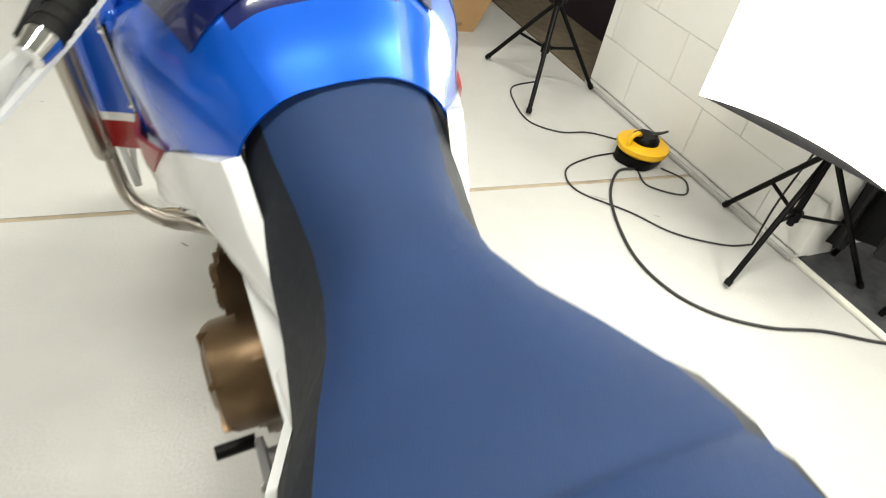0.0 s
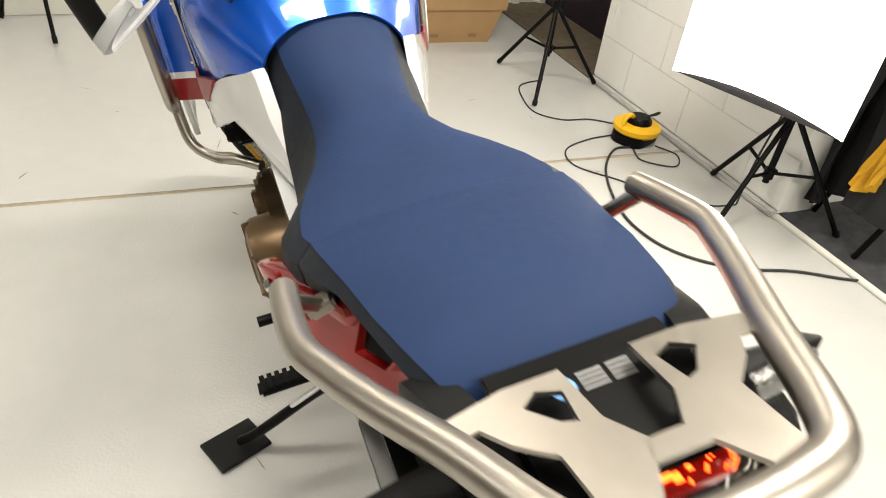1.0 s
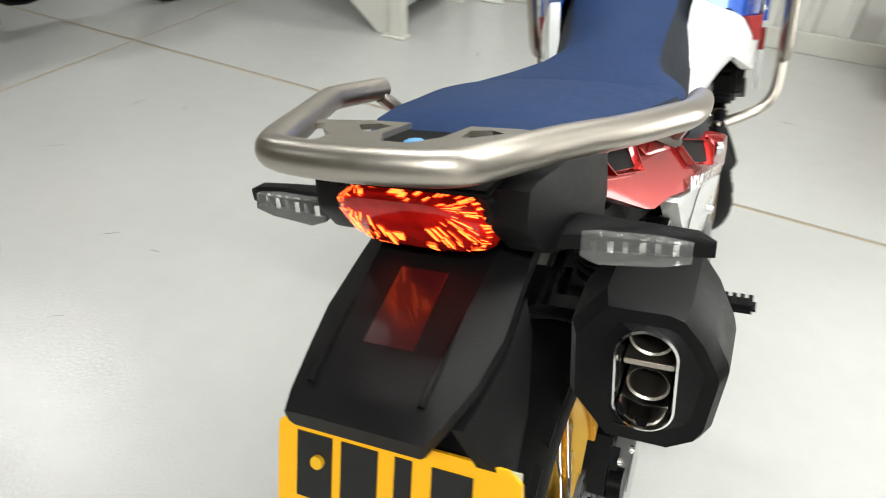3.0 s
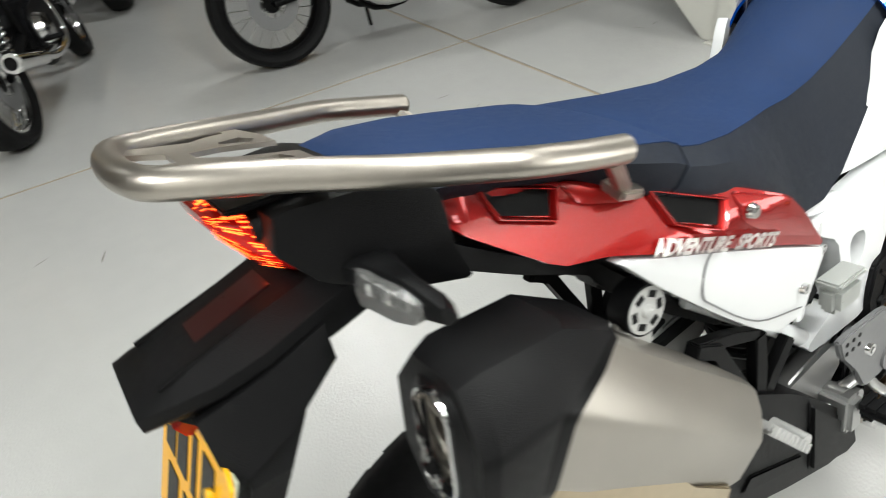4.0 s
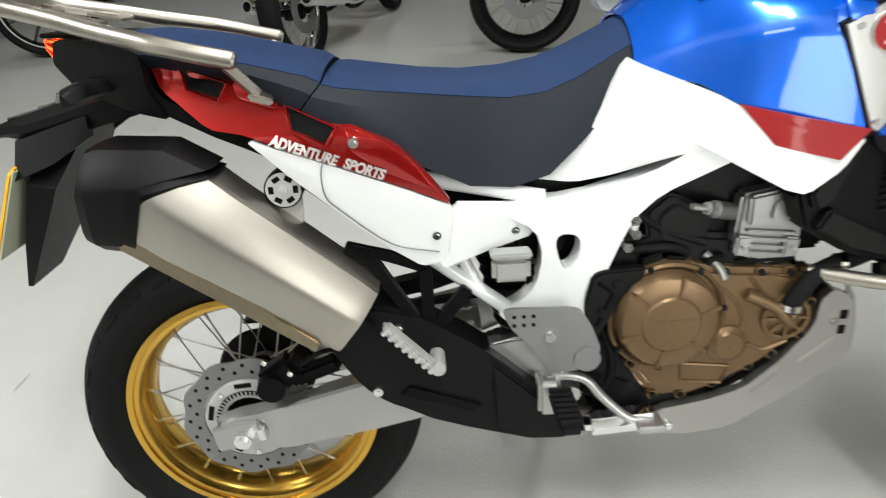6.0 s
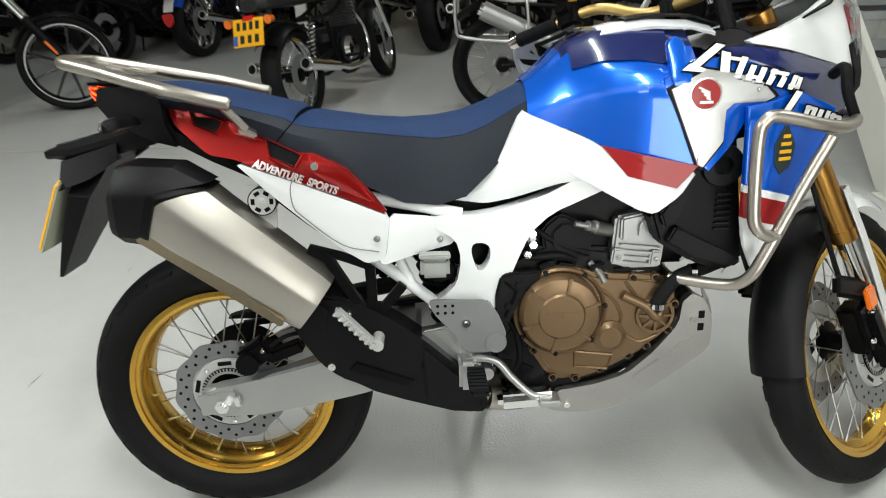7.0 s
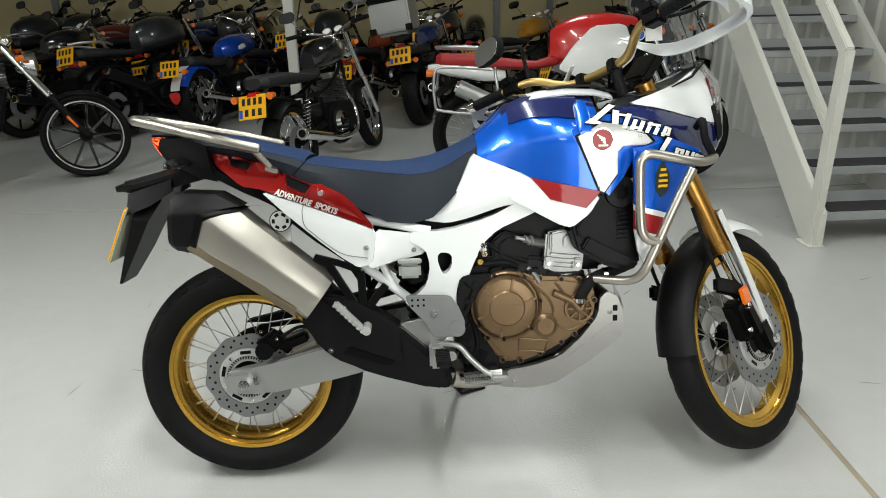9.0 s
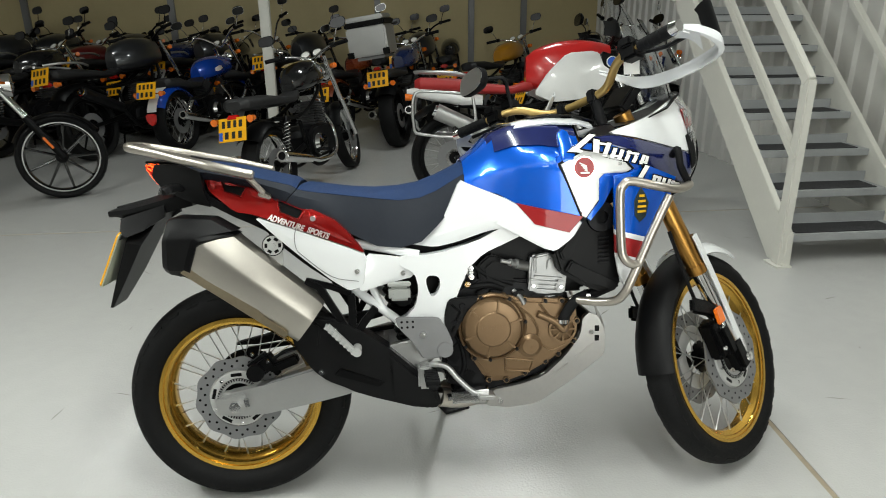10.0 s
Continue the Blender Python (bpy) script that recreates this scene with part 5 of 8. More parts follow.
seat([(-0.112, 1.010, 0.080, 0.998, 0.070, 0.982), (-0.106, 1.031, 0.102, 1.016, 0.084, 0.990), (-0.086, 1.044, 0.116, 1.028, 0.090, 0.994), (-0.045, 1.044, 0.129, 1.028, 0.094, 0.992), (0.02, 1.034, 0.142, 1.016, 0.104, 0.982), (0.09, 1.018, 0.151, 1.000, 0.118, 0.966), (0.15, 1.002, 0.161, 0.986, 0.142, 0.944), (0.195, 0.991, 0.167, 0.975, 0.158, 0.930), (0.213, 0.979, 0.164, 0.965, 0.160, 0.924)],
     "passenger_seat", "dark blue vinyl passenger seat")
seat([(0.214, 0.970, 0.167, 0.963, 0.162, 0.922), (0.235, 0.974, 0.172, 0.958, 0.172, 0.914), (0.29, 0.966, 0.165, 0.949, 0.184, 0.890), (0.36, 0.957, 0.138, 0.938, 0.178, 0.834), (0.43, 0.953, 0.107, 0.926, 0.152, 0.793), (0.50, 0.957, 0.091, 0.917, 0.142, 0.784), (0.56, 0.967, 0.085, 0.922, 0.132, 0.798), (0.61, 0.985, 0.088, 0.942, 0.127, 0.845), (0.66, 1.008, 0.095, 0.972, 0.123, 0.900), (0.705, 1.030, 0.098, 0.998, 0.119, 0.938), (0.735, 1.044, 0.094, 1.014, 0.112, 0.955), (0.768, 1.050, 0.076, 1.024, 0.092, 0.965)],
     "rider_seat", "dark blue vinyl rider's seat, narrow at the front")

# ---- luggage rack ----
half = [(0.189, 0.100, 1.006), (0.191, 0.05, 1.018), (0.188, -0.005, 1.032), (0.176, -0.04, 1.040), (0.150, -0.10, 1.053), (0.118, -0.165, 1.069), (0.092, -0.225, 1.082), (0.072, -0.256, 1.088), (0.04, -0.266, 1.090)]
bm = tube(B(), half + [(0, -0.269, 1.0905)] + [(-x, y, z) for x, y, z in reversed(half)], 0.0135, 16, 5)
rack = part("luggage_rack", bm, M_STEEL, bike, "tubular stainless luggage rack")
for s in (1, -1):
    bm = B()
    rod(bm, (s * 0.189, 0.099, 1.0063), (s * 0.189, 0.104, 1.005), 0.0135, 0.010, 16)
    rod(bm, (s * 0.185, 0.088, 1.000), (s * 0.162, 0.122, 0.955), 0.009, 0.009, 8)
    box(bm, (s * 0.157, 0.126, 0.951), (0.03, 0.036, 0.012), pose(0, 0, 0, -20, s * 20, 0), bevel=0.003)
    part("rack_foot", bm, M_STEEL, rack)


def rz(y):
    return 1.044 - 0.235 * (y + 0.09)


plates = [[(0.028, -0.102), (0.072, -0.102), (0.125, -0.118), (0.150, -0.122), (0.142, -0.142), (0.098, -0.138), (0.066, -0.132), (0.052, -0.118), (0.036, -0.128), (0.040, -0.165), (0.026, -0.17)],
          [(0.026, -0.17), (0.040, -0.165), (0.050, -0.160), (0.066, -0.132), (0.098, -0.138), (0.085, -0.165), (0.064, -0.190), (0.062, -0.262), (0.036, -0.268), (0.020, -0.230), (0.012, -0.205)]]


def rack_plate(outline):
    outline = [((1 if x > 0 else -1) * min(abs(x), 0.150 + 0.49 * (back + 0.10)), back) for x, back in ((x, -0.268 + 0.78 * (y + 0.268)) for x, y in outline)]
    bm = prism(B(), outline, 0.0, 0.005, axis="z")
    for v in bm.verts:
        v.co.z += rz(v.co.y)
    for v in bm.verts:
        v.co.y += 0.012
    part("rack_plate", bm, M_STEEL, rack, "cut-out steel rack plate")


for pl in plates:
    for s in (1, -1):
        rack_plate([(s * x, y) for x, y in pl])
rack_plate([(-0.014, -0.205), (0.014, -0.205), (0.022, -0.228), (-0.022, -0.228)])

# ---- tank and side panels ----
tank_rows = [
    (0.690, [(0, 1.030), (0.05, 1.026), (0.085, 1.010), (0.112, 0.985), (0.128, 0.955)]),
    (0.735, [(0, 1.065), (0.06, 1.060), (0.105, 1.035), (0.138, 0.992), (0.152, 0.945)]),
    (0.775, [(0, 1.106), (0.068, 1.100), (0.125, 1.062), (0.165, 1.000), (0.175, 0.935)]),
    (0.83, [(0, 1.128), (0.075, 1.122), (0.140, 1.080), (0.195, 1.010), (0.198, 0.905)]),
    (0.90, [(0, 1.134), (0.080, 1.128), (0.155, 1.078), (0.216, 1.022), (0.214, 0.888)]),
    (0.97, [(0, 1.132), (0.085, 1.125), (0.165, 1.066), (0.226, 1.022), (0.224, 0.870)]),
    (1.02, [(0, 1.125), (0.085, 1.118), (0.165, 1.060), (0.228, 1.020), (0.228, 0.860)]),
]


def fine(rows, n=4):
    out = []
    for (y0, a), (y1, b) in zip(rows, rows[1:]):
        for k in range(n):
            t = k / n
            out.append((y0 + (y1 - y0) * t, [(p[0] + (q[0] - p[0]) * t, p[1] + (q[1] - p[1]) * t) for p, q in zip(a, b)]))
    return out + [rows[-1]]


def curve_row(r, n=4):
    P = smooth_path([(x, 0, z) for x, z in r], n)
    return [(p.x, p.z) for p in P]


rows = [(y, curve_row(r)) for y, r in fine(tank_rows, 3)]
for s in (1, -1):
    bm = ribbon(B(), [[(s * x, y, z) for x, z in r[6:]] for y, r in rows])
    tk = part("fuel_tank_side", thicken(bm, 0.004), M_BLUE, bike, "glossy metallic blue fuel tank side")
bm = ribbon(B(), [[(-x, y, z) for x, z in reversed(r[:7])] + [(x, y, z) for x, z in r[1:7]] for y, r in rows if y < 0.765])
tank = part("fuel_tank", thicken(bm, 0.004), M_BLUE, bike, "glossy metallic blue fuel tank with a navy top")
bm = ribbon(B(), [[(-x, y, z + 0.0) for x, z in reversed(r[:7])] + [(x, y, z) for x, z in r[1:7]] for y, r in rows if y > 0.75])
part("tank_top", thicken(bm, 0.004), M_NAVY, tank)
bm = ribbon(B(), [[(x, y, z + 0.004) for x, z in ((-0.10, zc - 0.018), (-0.06, zc - 0.003), (0, zc), (0.06, zc - 0.003), (0.10, zc - 0.018))] for y, zc in ((0.84, 1.131), (0.88, 1.140), (0.95, 1.146), (1.03, 1.143), (1.08, 1.13))])
part("tank_cover", thicken(bm, 0.006), M_WHITE, tank)
bm = ribbon(B(), [[(x, y, z + 0.011) for x, z in ((-0.065, zc - 0.006), (0, zc), (0.065, zc - 0.006))] for y, zc in ((0.90, 1.142), (0.96, 1.150), (1.04, 1.148), (1.10, 1.130))])
part("filler_cover", thicken(bm, 0.004), M_BLACK, tank)
bm = B()
for k in range(14):
    a = math.pi * (0.05 + 0.9 * k / 13)
    box(bm, (0.028 * math.cos(a), 0.822 + 0.028 * math.sin(a), 1.134), (0.003, 0.009, 0.0015), pose(0, 0, 0, 6, 0, math.degrees(a) - 90))
box(bm, (0, 0.815, 1.133), (0.035, 0.006, 0.0015), pose(0, 0, 0, 8, 0, 0))
part("tank_emblem", bm, material("gold_print", (0.55, 0.40, 0.12), 0.4, metal=0.5), tank, "gold anniversary emblem on the tank")


def tank_x(y, z):
    return min(0.226, 0.118 + 0.36 * max(0, y - 0.60)) - 0.10 * max(0, z - 0.90) + 0.02 * max(0, 0.85 - z)


white_tank = [(0.675, 0.975), (0.70, 0.962), (0.80, 0.921), (0.836, 0.900), (0.93, 0.875), (1.016, 0.855), (0.985, 0.805), (0.935, 0.768), (0.895, 0.780), (0.845, 0.815), (0.804, 0.838), (0.746, 0.826), (0.66, 0.793), (0.60, 0.777), (0.527, 0.788), (0.575, 0.810), (0.605, 0.838), (0.635, 0.885)]
for s in (1, -1):
    bm = dome(B(), dense(rounded(white_tank, 0.15, 1)), tank_x, 0.02, 0.006, s, (0.75, 0.86))
    wt = part("tank_side_panel", bm, M_WHITE, bike, "glossy white side panel below the tank")
    bm = dome(B(), dense([(0.825, 0.908), (1.012, 0.866), (0.972, 0.822), (0.875, 0.848)], 0.015), lambda y, z: tank_x(y, z) + 0.0065, 0.006, 0.0, s, edge=0.001)
    part("red_stripe", bm, M_MAROON, wt)
    bm = ribbon(B(), [[(s * (x + 0.0032), y, z + 0.0032) for x, z in r[4:10]] for y, r in rows if 0.77 < y < 0.985])
    part("tank_navy_band", thicken(bm, 0.0025), M_NAVY, tank)
    # blue shoulder round the badge plate
    bm = dome(B(), dense(rounded([(0.925, 1.028), (1.0, 1.072), (1.10, 1.068), (1.20, 1.030), (1.17, 0.985), (1.105, 0.960), (1.075, 0.90), (1.03, 0.845)], 0.12, 1)), lambda y, z: 0.224 - 0.25 * max(0, z - 1.03), 0.02, 0.004, s)
    sh = part("tank_shoulder", bm, M_BLUE, bike)
    bm = dome(B(), dense(rounded([(0.948, 1.020), (0.945, 1.098), (0.962, 1.112), (0.978, 1.102), (0.990, 1.040), (0.985, 1.020)], 0.15, 1), 0.012), lambda y, z: 0.232 - 0.55 * max(0, z - 1.03), 0.016, 0.004, s)
    part("shoulder_ridge", bm, M_BLUE, sh)
    badge = [(0.946, 1.014), (1.014, 1.050), (1.075, 1.040), (1.122, 1.025), (1.150, 0.996), (1.132, 0.987), (1.070, 0.985), (1.056, 0.972), (1.056, 0.912), (1.020, 0.862), (1.009, 0.867)]
    bm = dome(B(), dense([(1.03 + (y - 1.03) * 1.09, 0.98 + (z - 0.98) * 1.07) for y, z in badge]), lambda y, z: 0.2295 - 0.15 * max(0, z - 1.03), 0.008, 0.0, s, (1.03, 0.99))
    ed = part("badge_edging", bm, M_BLACK, sh)
    bm = dome(B(), dense(badge), lambda y, z: 0.233 - 0.15 * max(0, z - 1.03), 0.006, 0.001, s, (1.03, 0.99), 0.002)
    part("badge_plate", bm, M_ALU, sh, "silver-white badge plate")
    bm = B()
    rod(bm, (s * 0.232, 1.012, 1.004), (s * 0.2365, 1.012, 1.004), 0.0315, segs=36)
    bd = part("round_badge_rim", bm, M_CHROME, sh)
    bm = B()
    rod(bm, (s * 0.2365, 1.012, 1.004), (s * 0.2372, 1.012, 1.004), 0.028, segs=36)
    part("round_badge", bm, M_MAROON, sh, "round dark red badge")
    bm = B()
    for k in range(4):
        box(bm, (s * 0.2376, 1.008 + 0.003 * k, 1.012 - 0.0055 * k), (0.001, 0.024 - 0.005 * k, 0.0035), pose(0, 0, 0, -25, 0, 0))
    box(bm, (s * 0.2376, 1.014, 0.989), (0.001, 0.026, 0.005))
    part("badge_mark", bm, M_PAPER, sh)
    for y, z in ((0.965, 1.012), (1.115, 1.012), (1.012, 0.878)):
        part("badge_screw", bolt(B(), (s * 0.233, y, z), (s, 0, 0), 0.006, 0.004), M_CHROME, sh)
    # front shroud in blue, white and red bands
    shroud = [(1.095, 0.978), (1.15, 0.990), (1.20, 1.005), (1.30, 0.968), (1.278, 0.905), (1.205, 0.760), (1.150, 0.675), (1.135, 0.655), (1.115, 0.70), (1.104, 0.755)]

    def shroud_x(y, z):
        return 0.242 + (0.042 if s < 0 else 0.0) - 0.35 * max(0, y - 1.15) - 0.10 * max(0, z - 0.95)
    for nm, lo, hi, mat in (("shroud", 0.828, 9, M_BLUE), ("shroud_white_line", 0.813, 0.828, M_WHITE), ("shroud_red_band", 0.762, 0.813, M_MAROON), ("shroud_lower", 0.0, 0.762, M_WHITE)):
        o = clip(clip(shroud, 0.28, 1.0, lo + 0.28 * 1.10), -0.28, -1.0, -(hi + 0.28 * 1.10))
        bm = dome(B(), dense(o, 0.015), shroud_x, 0.012, 0.0, s, edge=0.0008)
        o2 = part(nm, bm, mat, bike if nm == "shroud" else sp, "blue side shroud" if nm == "shroud" else "")
        sp = o2 if nm == "shroud" else sp
    bm = dome(B(), dense([(1.155, 0.905), (1.165, 0.925), (1.178, 0.945), (1.192, 0.925), (1.205, 0.90), (1.195, 0.86), (1.175, 0.845), (1.158, 0.865)], 0.01), lambda y, z: shroud_x(y, z) + 0.003, 0.003, 0, s, edge=0.0005)
    part("crest_sticker", bm, M_LEAFGREEN, sp, "dark crest-shaped sticker")
    bm = B()
    for k, (z, w) in enumerate(((0.92, 0.018), (0.905, 0.026), (0.89, 0.030), (0.876, 0.030))):
        box(bm, (s * (shroud_x(1.18, z) + 0.0045), 1.18, z), (0.001, w, 0.007), pose(0, 0, 0, 0, 0, 19 * s))
    part("crest_print", bm, M_YELLOW, sp)
    # black block for the dark gap between shroud and engine, with fan, radiator slats
    bm = B()
    prism(bm, [(1.00, 0.855), (1.06, 0.965), (1.10, 0.97), (1.115, 0.75), (1.14, 0.655), (1.10, 0.630), (1.03, 0.655), (0.955, 0.70), (0.935, 0.76)], s * 0.12, s * 0.195, bevel=0.008)
    du = part("gap_filler", bm, M_BLACK, bike, "black block filling the dark gap behind the shroud")
    bm = B()
    prism(bm, [(0.985, 0.74), (1.035, 0.71), (1.10, 0.678), (1.13, 0.66), (1.11, 0.645), (1.03, 0.672), (0.965, 0.705)], s * 0.19, s * 0.215, bevel=0.005)
    prism(bm, [(1.01, 0.86), (1.03, 0.86), (0.985, 0.745), (0.962, 0.735), (0.95, 0.765)], s * 0.19, s * 0.212, bevel=0.005)
    part("duct_brace", bm, M_PLASTIC, du)
    bm = B()
    lathe(bm, [(s * 0.19, 0.02), (s * 0.205, 0.02), (s * 0.205, 0.042), (s * 0.19, 0.046)], 24, (0, 1.075, 0.86))
    part("cooling_fan", bm, M_DARK, du)
    for k in range(7):
        part("duct_slat", box(B(), (s * 0.198, 1.083, 0.80 - 0.012 * k), (0.012, 0.03, 0.003)), M_DARK, du)

# flared wing from the tank out to the shroud on the stand side
for nm, z0, z1, mat in (("tank_wing", 1.0, 0.828, M_BLUE), ("wing_white_line", 0.828, 0.813, M_WHITE), ("wing_red_band", 0.813, 0.762, M_MAROON)):
    bm = B()
    secs = []
    for k in range(7):
        z = z0 + (z1 - z0) * k / 6
        secs.append([(-0.218 - 0.070 * t ** 1.7 + 0.022 * math.sin(math.pi * t) + 0.25 * max(0, z - 0.95), 0.93 + 0.185 * t, z - 0.28 * (0.185 * t - 0.17)) for t in (0, 0.2, 0.4, 0.6, 0.8, 1.0)])
    ribbon(bm, secs)
    part(nm, thicken(bm, 0.004), mat, bike)

# fairing and nose
def cowl_x(y, z):
    return 0.226 - 0.62 * max(0, y - 1.16) - 0.35 * max(0, z - 1.03)


for s in (1, -1):
    bm = dome(B(), dense(rounded([(1.02, 1.085), (1.10, 1.092), (1.20, 1.075), (1.40, 1.030), (1.405, 0.970), (1.35, 0.945), (1.29, 0.962), (1.20, 1.015), (1.10, 1.060)], 0.12, 1)), cowl_x, 0.015, 0.004, s)
    fa = part("fairing_side", bm, M_NAVY, bike, "navy fairing side with white script")
    bm = dome(B(), dense(rounded([(1.09, 1.097), (1.15, 1.118), (1.25, 1.150), (1.345, 1.200), (1.385, 1.165), (1.408, 1.10), (1.40, 1.033), (1.20, 1.078)], 0.12, 1)), lambda y, z: cowl_x(y, z) + 0.002, 0.015, 0.006, s)
    part("fairing_upper", bm, M_WHITE, bike, "white upper fairing")
    bm = dome(B(), dense([(1.365, 1.165), (1.385, 1.175), (1.402, 1.12), (1.385, 1.105)], 0.01), lambda y, z: cowl_x(y, z) + 0.008, 0.004, 0, s, edge=0.0005)
    part("fairing_patch", bm, M_MAROON, fa)
    bm = dome(B(), dense([(1.375, 1.085), (1.405, 1.10), (1.412, 1.0), (1.395, 0.985)], 0.01), lambda y, z: cowl_x(y, z) + 0.010, 0.006, 0, s, edge=0.0005)
    part("lamp_edge", bm, M_BLACK, fa)
    # white script drawn as plain slanted brush strokes over a dark shadow
    for (y0, z0), slope, bend, out, strokes in (((0.978, 1.055), -0.235, 1.17, 0.2265, ((0.000, 0.014, 0.036, 1.35), (0.060, 0.014, 0.036, 0.15), (0.086, 0.010, 0.032, 0.5), (0.108, 0.009, 0.023, 0.5), (0.128, 0.009, 0.023, 0.5), (0.148, 0.009, 0.024, 0.5), (0.170, 0.009, 0.023, 0.5), (0.192, 0.009, 0.022, 0.5), (0.208, 0.008, 0.022, 0.3))),
                                                ((1.156, 0.966), -0.290, 1.14, 0.2410, ((0.004, 0.012, 0.036, 0.7), (0.052, 0.009, 0.023, 0.4), (0.068, 0.009, 0.023, 0.4), (0.084, 0.009, 0.023, 0.4), (0.102, 0.008, 0.024, 0.4), (0.116, 0.008, 0.023, 0.4), (0.134, 0.009, 0.022, 0.3)))):
        for grow, deep, mt, nm in ((0.0035, 0.0052, M_BLACK, "script_shadow"), (0.0, 0.0062, M_PAPER, "script_stroke")):
            bars = []
            for k, (d, w, h, lean) in enumerate(strokes):
                w, h = w * 1.2, h * 1.15
                y, z = y0 + d, z0 + slope * d
                bars.append([(y - grow, z - grow), (y + w + grow, z + slope * w - grow), (y + w + lean * h + grow, z + slope * w + h + grow), (y + lean * h - grow, z + h + grow)])
                if k and k % 2 == 0:
                    q = strokes[k - 1][0]
                    up = 0.72 if k % 4 else 0.12
                    yq, zq = y0 + q + lean * h * up, z0 + slope * q + h * up
                    bars.append([(yq, zq - grow), (y + lean * h * up + w, z + h * up - grow), (y + lean * h * up + w, z + h * up + 0.006 + grow), (yq, zq + 0.006 + grow)])
            bars.append([(y0 - 0.012 - grow, z0 - 0.006 - grow), (y0 + 0.030, z0 - 0.011 - grow), (y0 + 0.034, z0 - 0.005 + grow), (y0 + 0.004, z0 + 0.006 + grow)])
            for o in bars:
                bm = prism(B(), dense(o, 0.012), 0, 0.0008)
                for v in bm.verts:
                    v.co.x = s * (out - 0.31 * max(0, v.co.y - bend) - 0.35 * max(0, v.co.z - 1.03) + deep + 0.001 + v.co.x)
                part(nm, bm, mt, fa)
    bm = B()
    tube(bm, [(s * 0.16, 1.30, 1.03), (s * 0.205, 1.295, 1.045), (s * 0.215, 1.30, 1.0), (s * 0.20, 1.33, 0.955)], 0.011, 8, 4)
    part("front_signal_stalk", bm, M_GRIP, bike)
bm = ribbon(B(), [[(-w, y, z), (-w * 0.6, y + 0.03, z), (0, y + 0.045, z), (w * 0.6, y + 0.03, z), (w, y, z)] for y, z, w in ((1.33, 1.21, 0.085), (1.375, 1.16, 0.080), (1.395, 1.08, 0.078), (1.40, 1.0, 0.078), (1.37, 0.94, 0.09))])
nose = part("headlamp", thicken(bm, 0.01), M_LENS, bike, "clear twin headlamp")
bm = ribbon(B(), [[(-w, y, z), (-w * 0.5, y + 0.02, z + 0.01), (0, y + 0.03, z + 0.014), (w * 0.5, y + 0.02, z + 0.01), (w, y, z)] for y, z, w in ((1.12, 1.11, 0.17), (1.20, 1.125, 0.16), (1.30, 1.165, 0.12), (1.345, 1.205, 0.088))])
part("dashboard_cowl", thicken(bm, 0.004), M_BLACK, bike)
bm = ribbon(B(), [[(-w, y - 0.03, z), (-w * 0.5, y, z), (0, y + 0.01, z), (w * 0.5, y, z), (w, y - 0.03, z)] for y, z, w in ((1.345, 1.195, 0.10), (1.32, 1.27, 0.105), (1.285, 1.36, 0.095), (1.25, 1.43, 0.07))])
part("windscreen", thicken(bm, 0.003), M_SCREEN, bike, "clear windscreen")
bm = B()
box(bm, (0, 1.20, 1.20), (0.17, 0.03, 0.09), pose(0, 0, 0, -35, 0, 0), bevel=0.008)
part("instrument_panel", bm, M_BLACK, bike)
# crash bars
for s in (1, -1):
    bm = tube(B(), [(s * 0.12, 1.36, 0.945), (s * 0.20, 1.335, 0.945), (s * 0.262, 1.28, 0.940), (s * 0.285, 1.225, 0.945), (s * 0.29, 1.13, 0.965), (s * 0.29, 1.105, 0.955), (s * 0.29, 1.096, 0.925), (s * 0.29, 1.102, 0.79), (s * 0.29, 1.112, 0.752), (s * 0.288, 1.135, 0.735), (s * 0.286, 1.157, 0.735)], 0.0125, 14, 5)
    for v in bm.verts:
        v.co.x += -0.02 if v.co.x < -0.22 else 0.0
    cb = part("crash_bar", bm, M_STEEL, bike, "tubular stainless crash bar")
    bm = tube(B(), [(s * 0.288, 1.238, 0.925), (s * 0.286, 1.19, 0.82), (s * 0.284, 1.14, 0.70), (s * 0.275, 1.115, 0.645), (s * 0.24, 1.085, 0.618), (s * 0.16, 1.0, 0.610)], 0.0125, 14, 5)
    for v in bm.verts:
        v.co.x += -0.02 if v.co.x < -0.22 else 0.0
    part("crash_bar_lower", bm, M_STEEL, cb)

M_GUARD = material("pale_grey_plastic", (0.55, 0.56, 0.57), 0.35, vary=0.03)
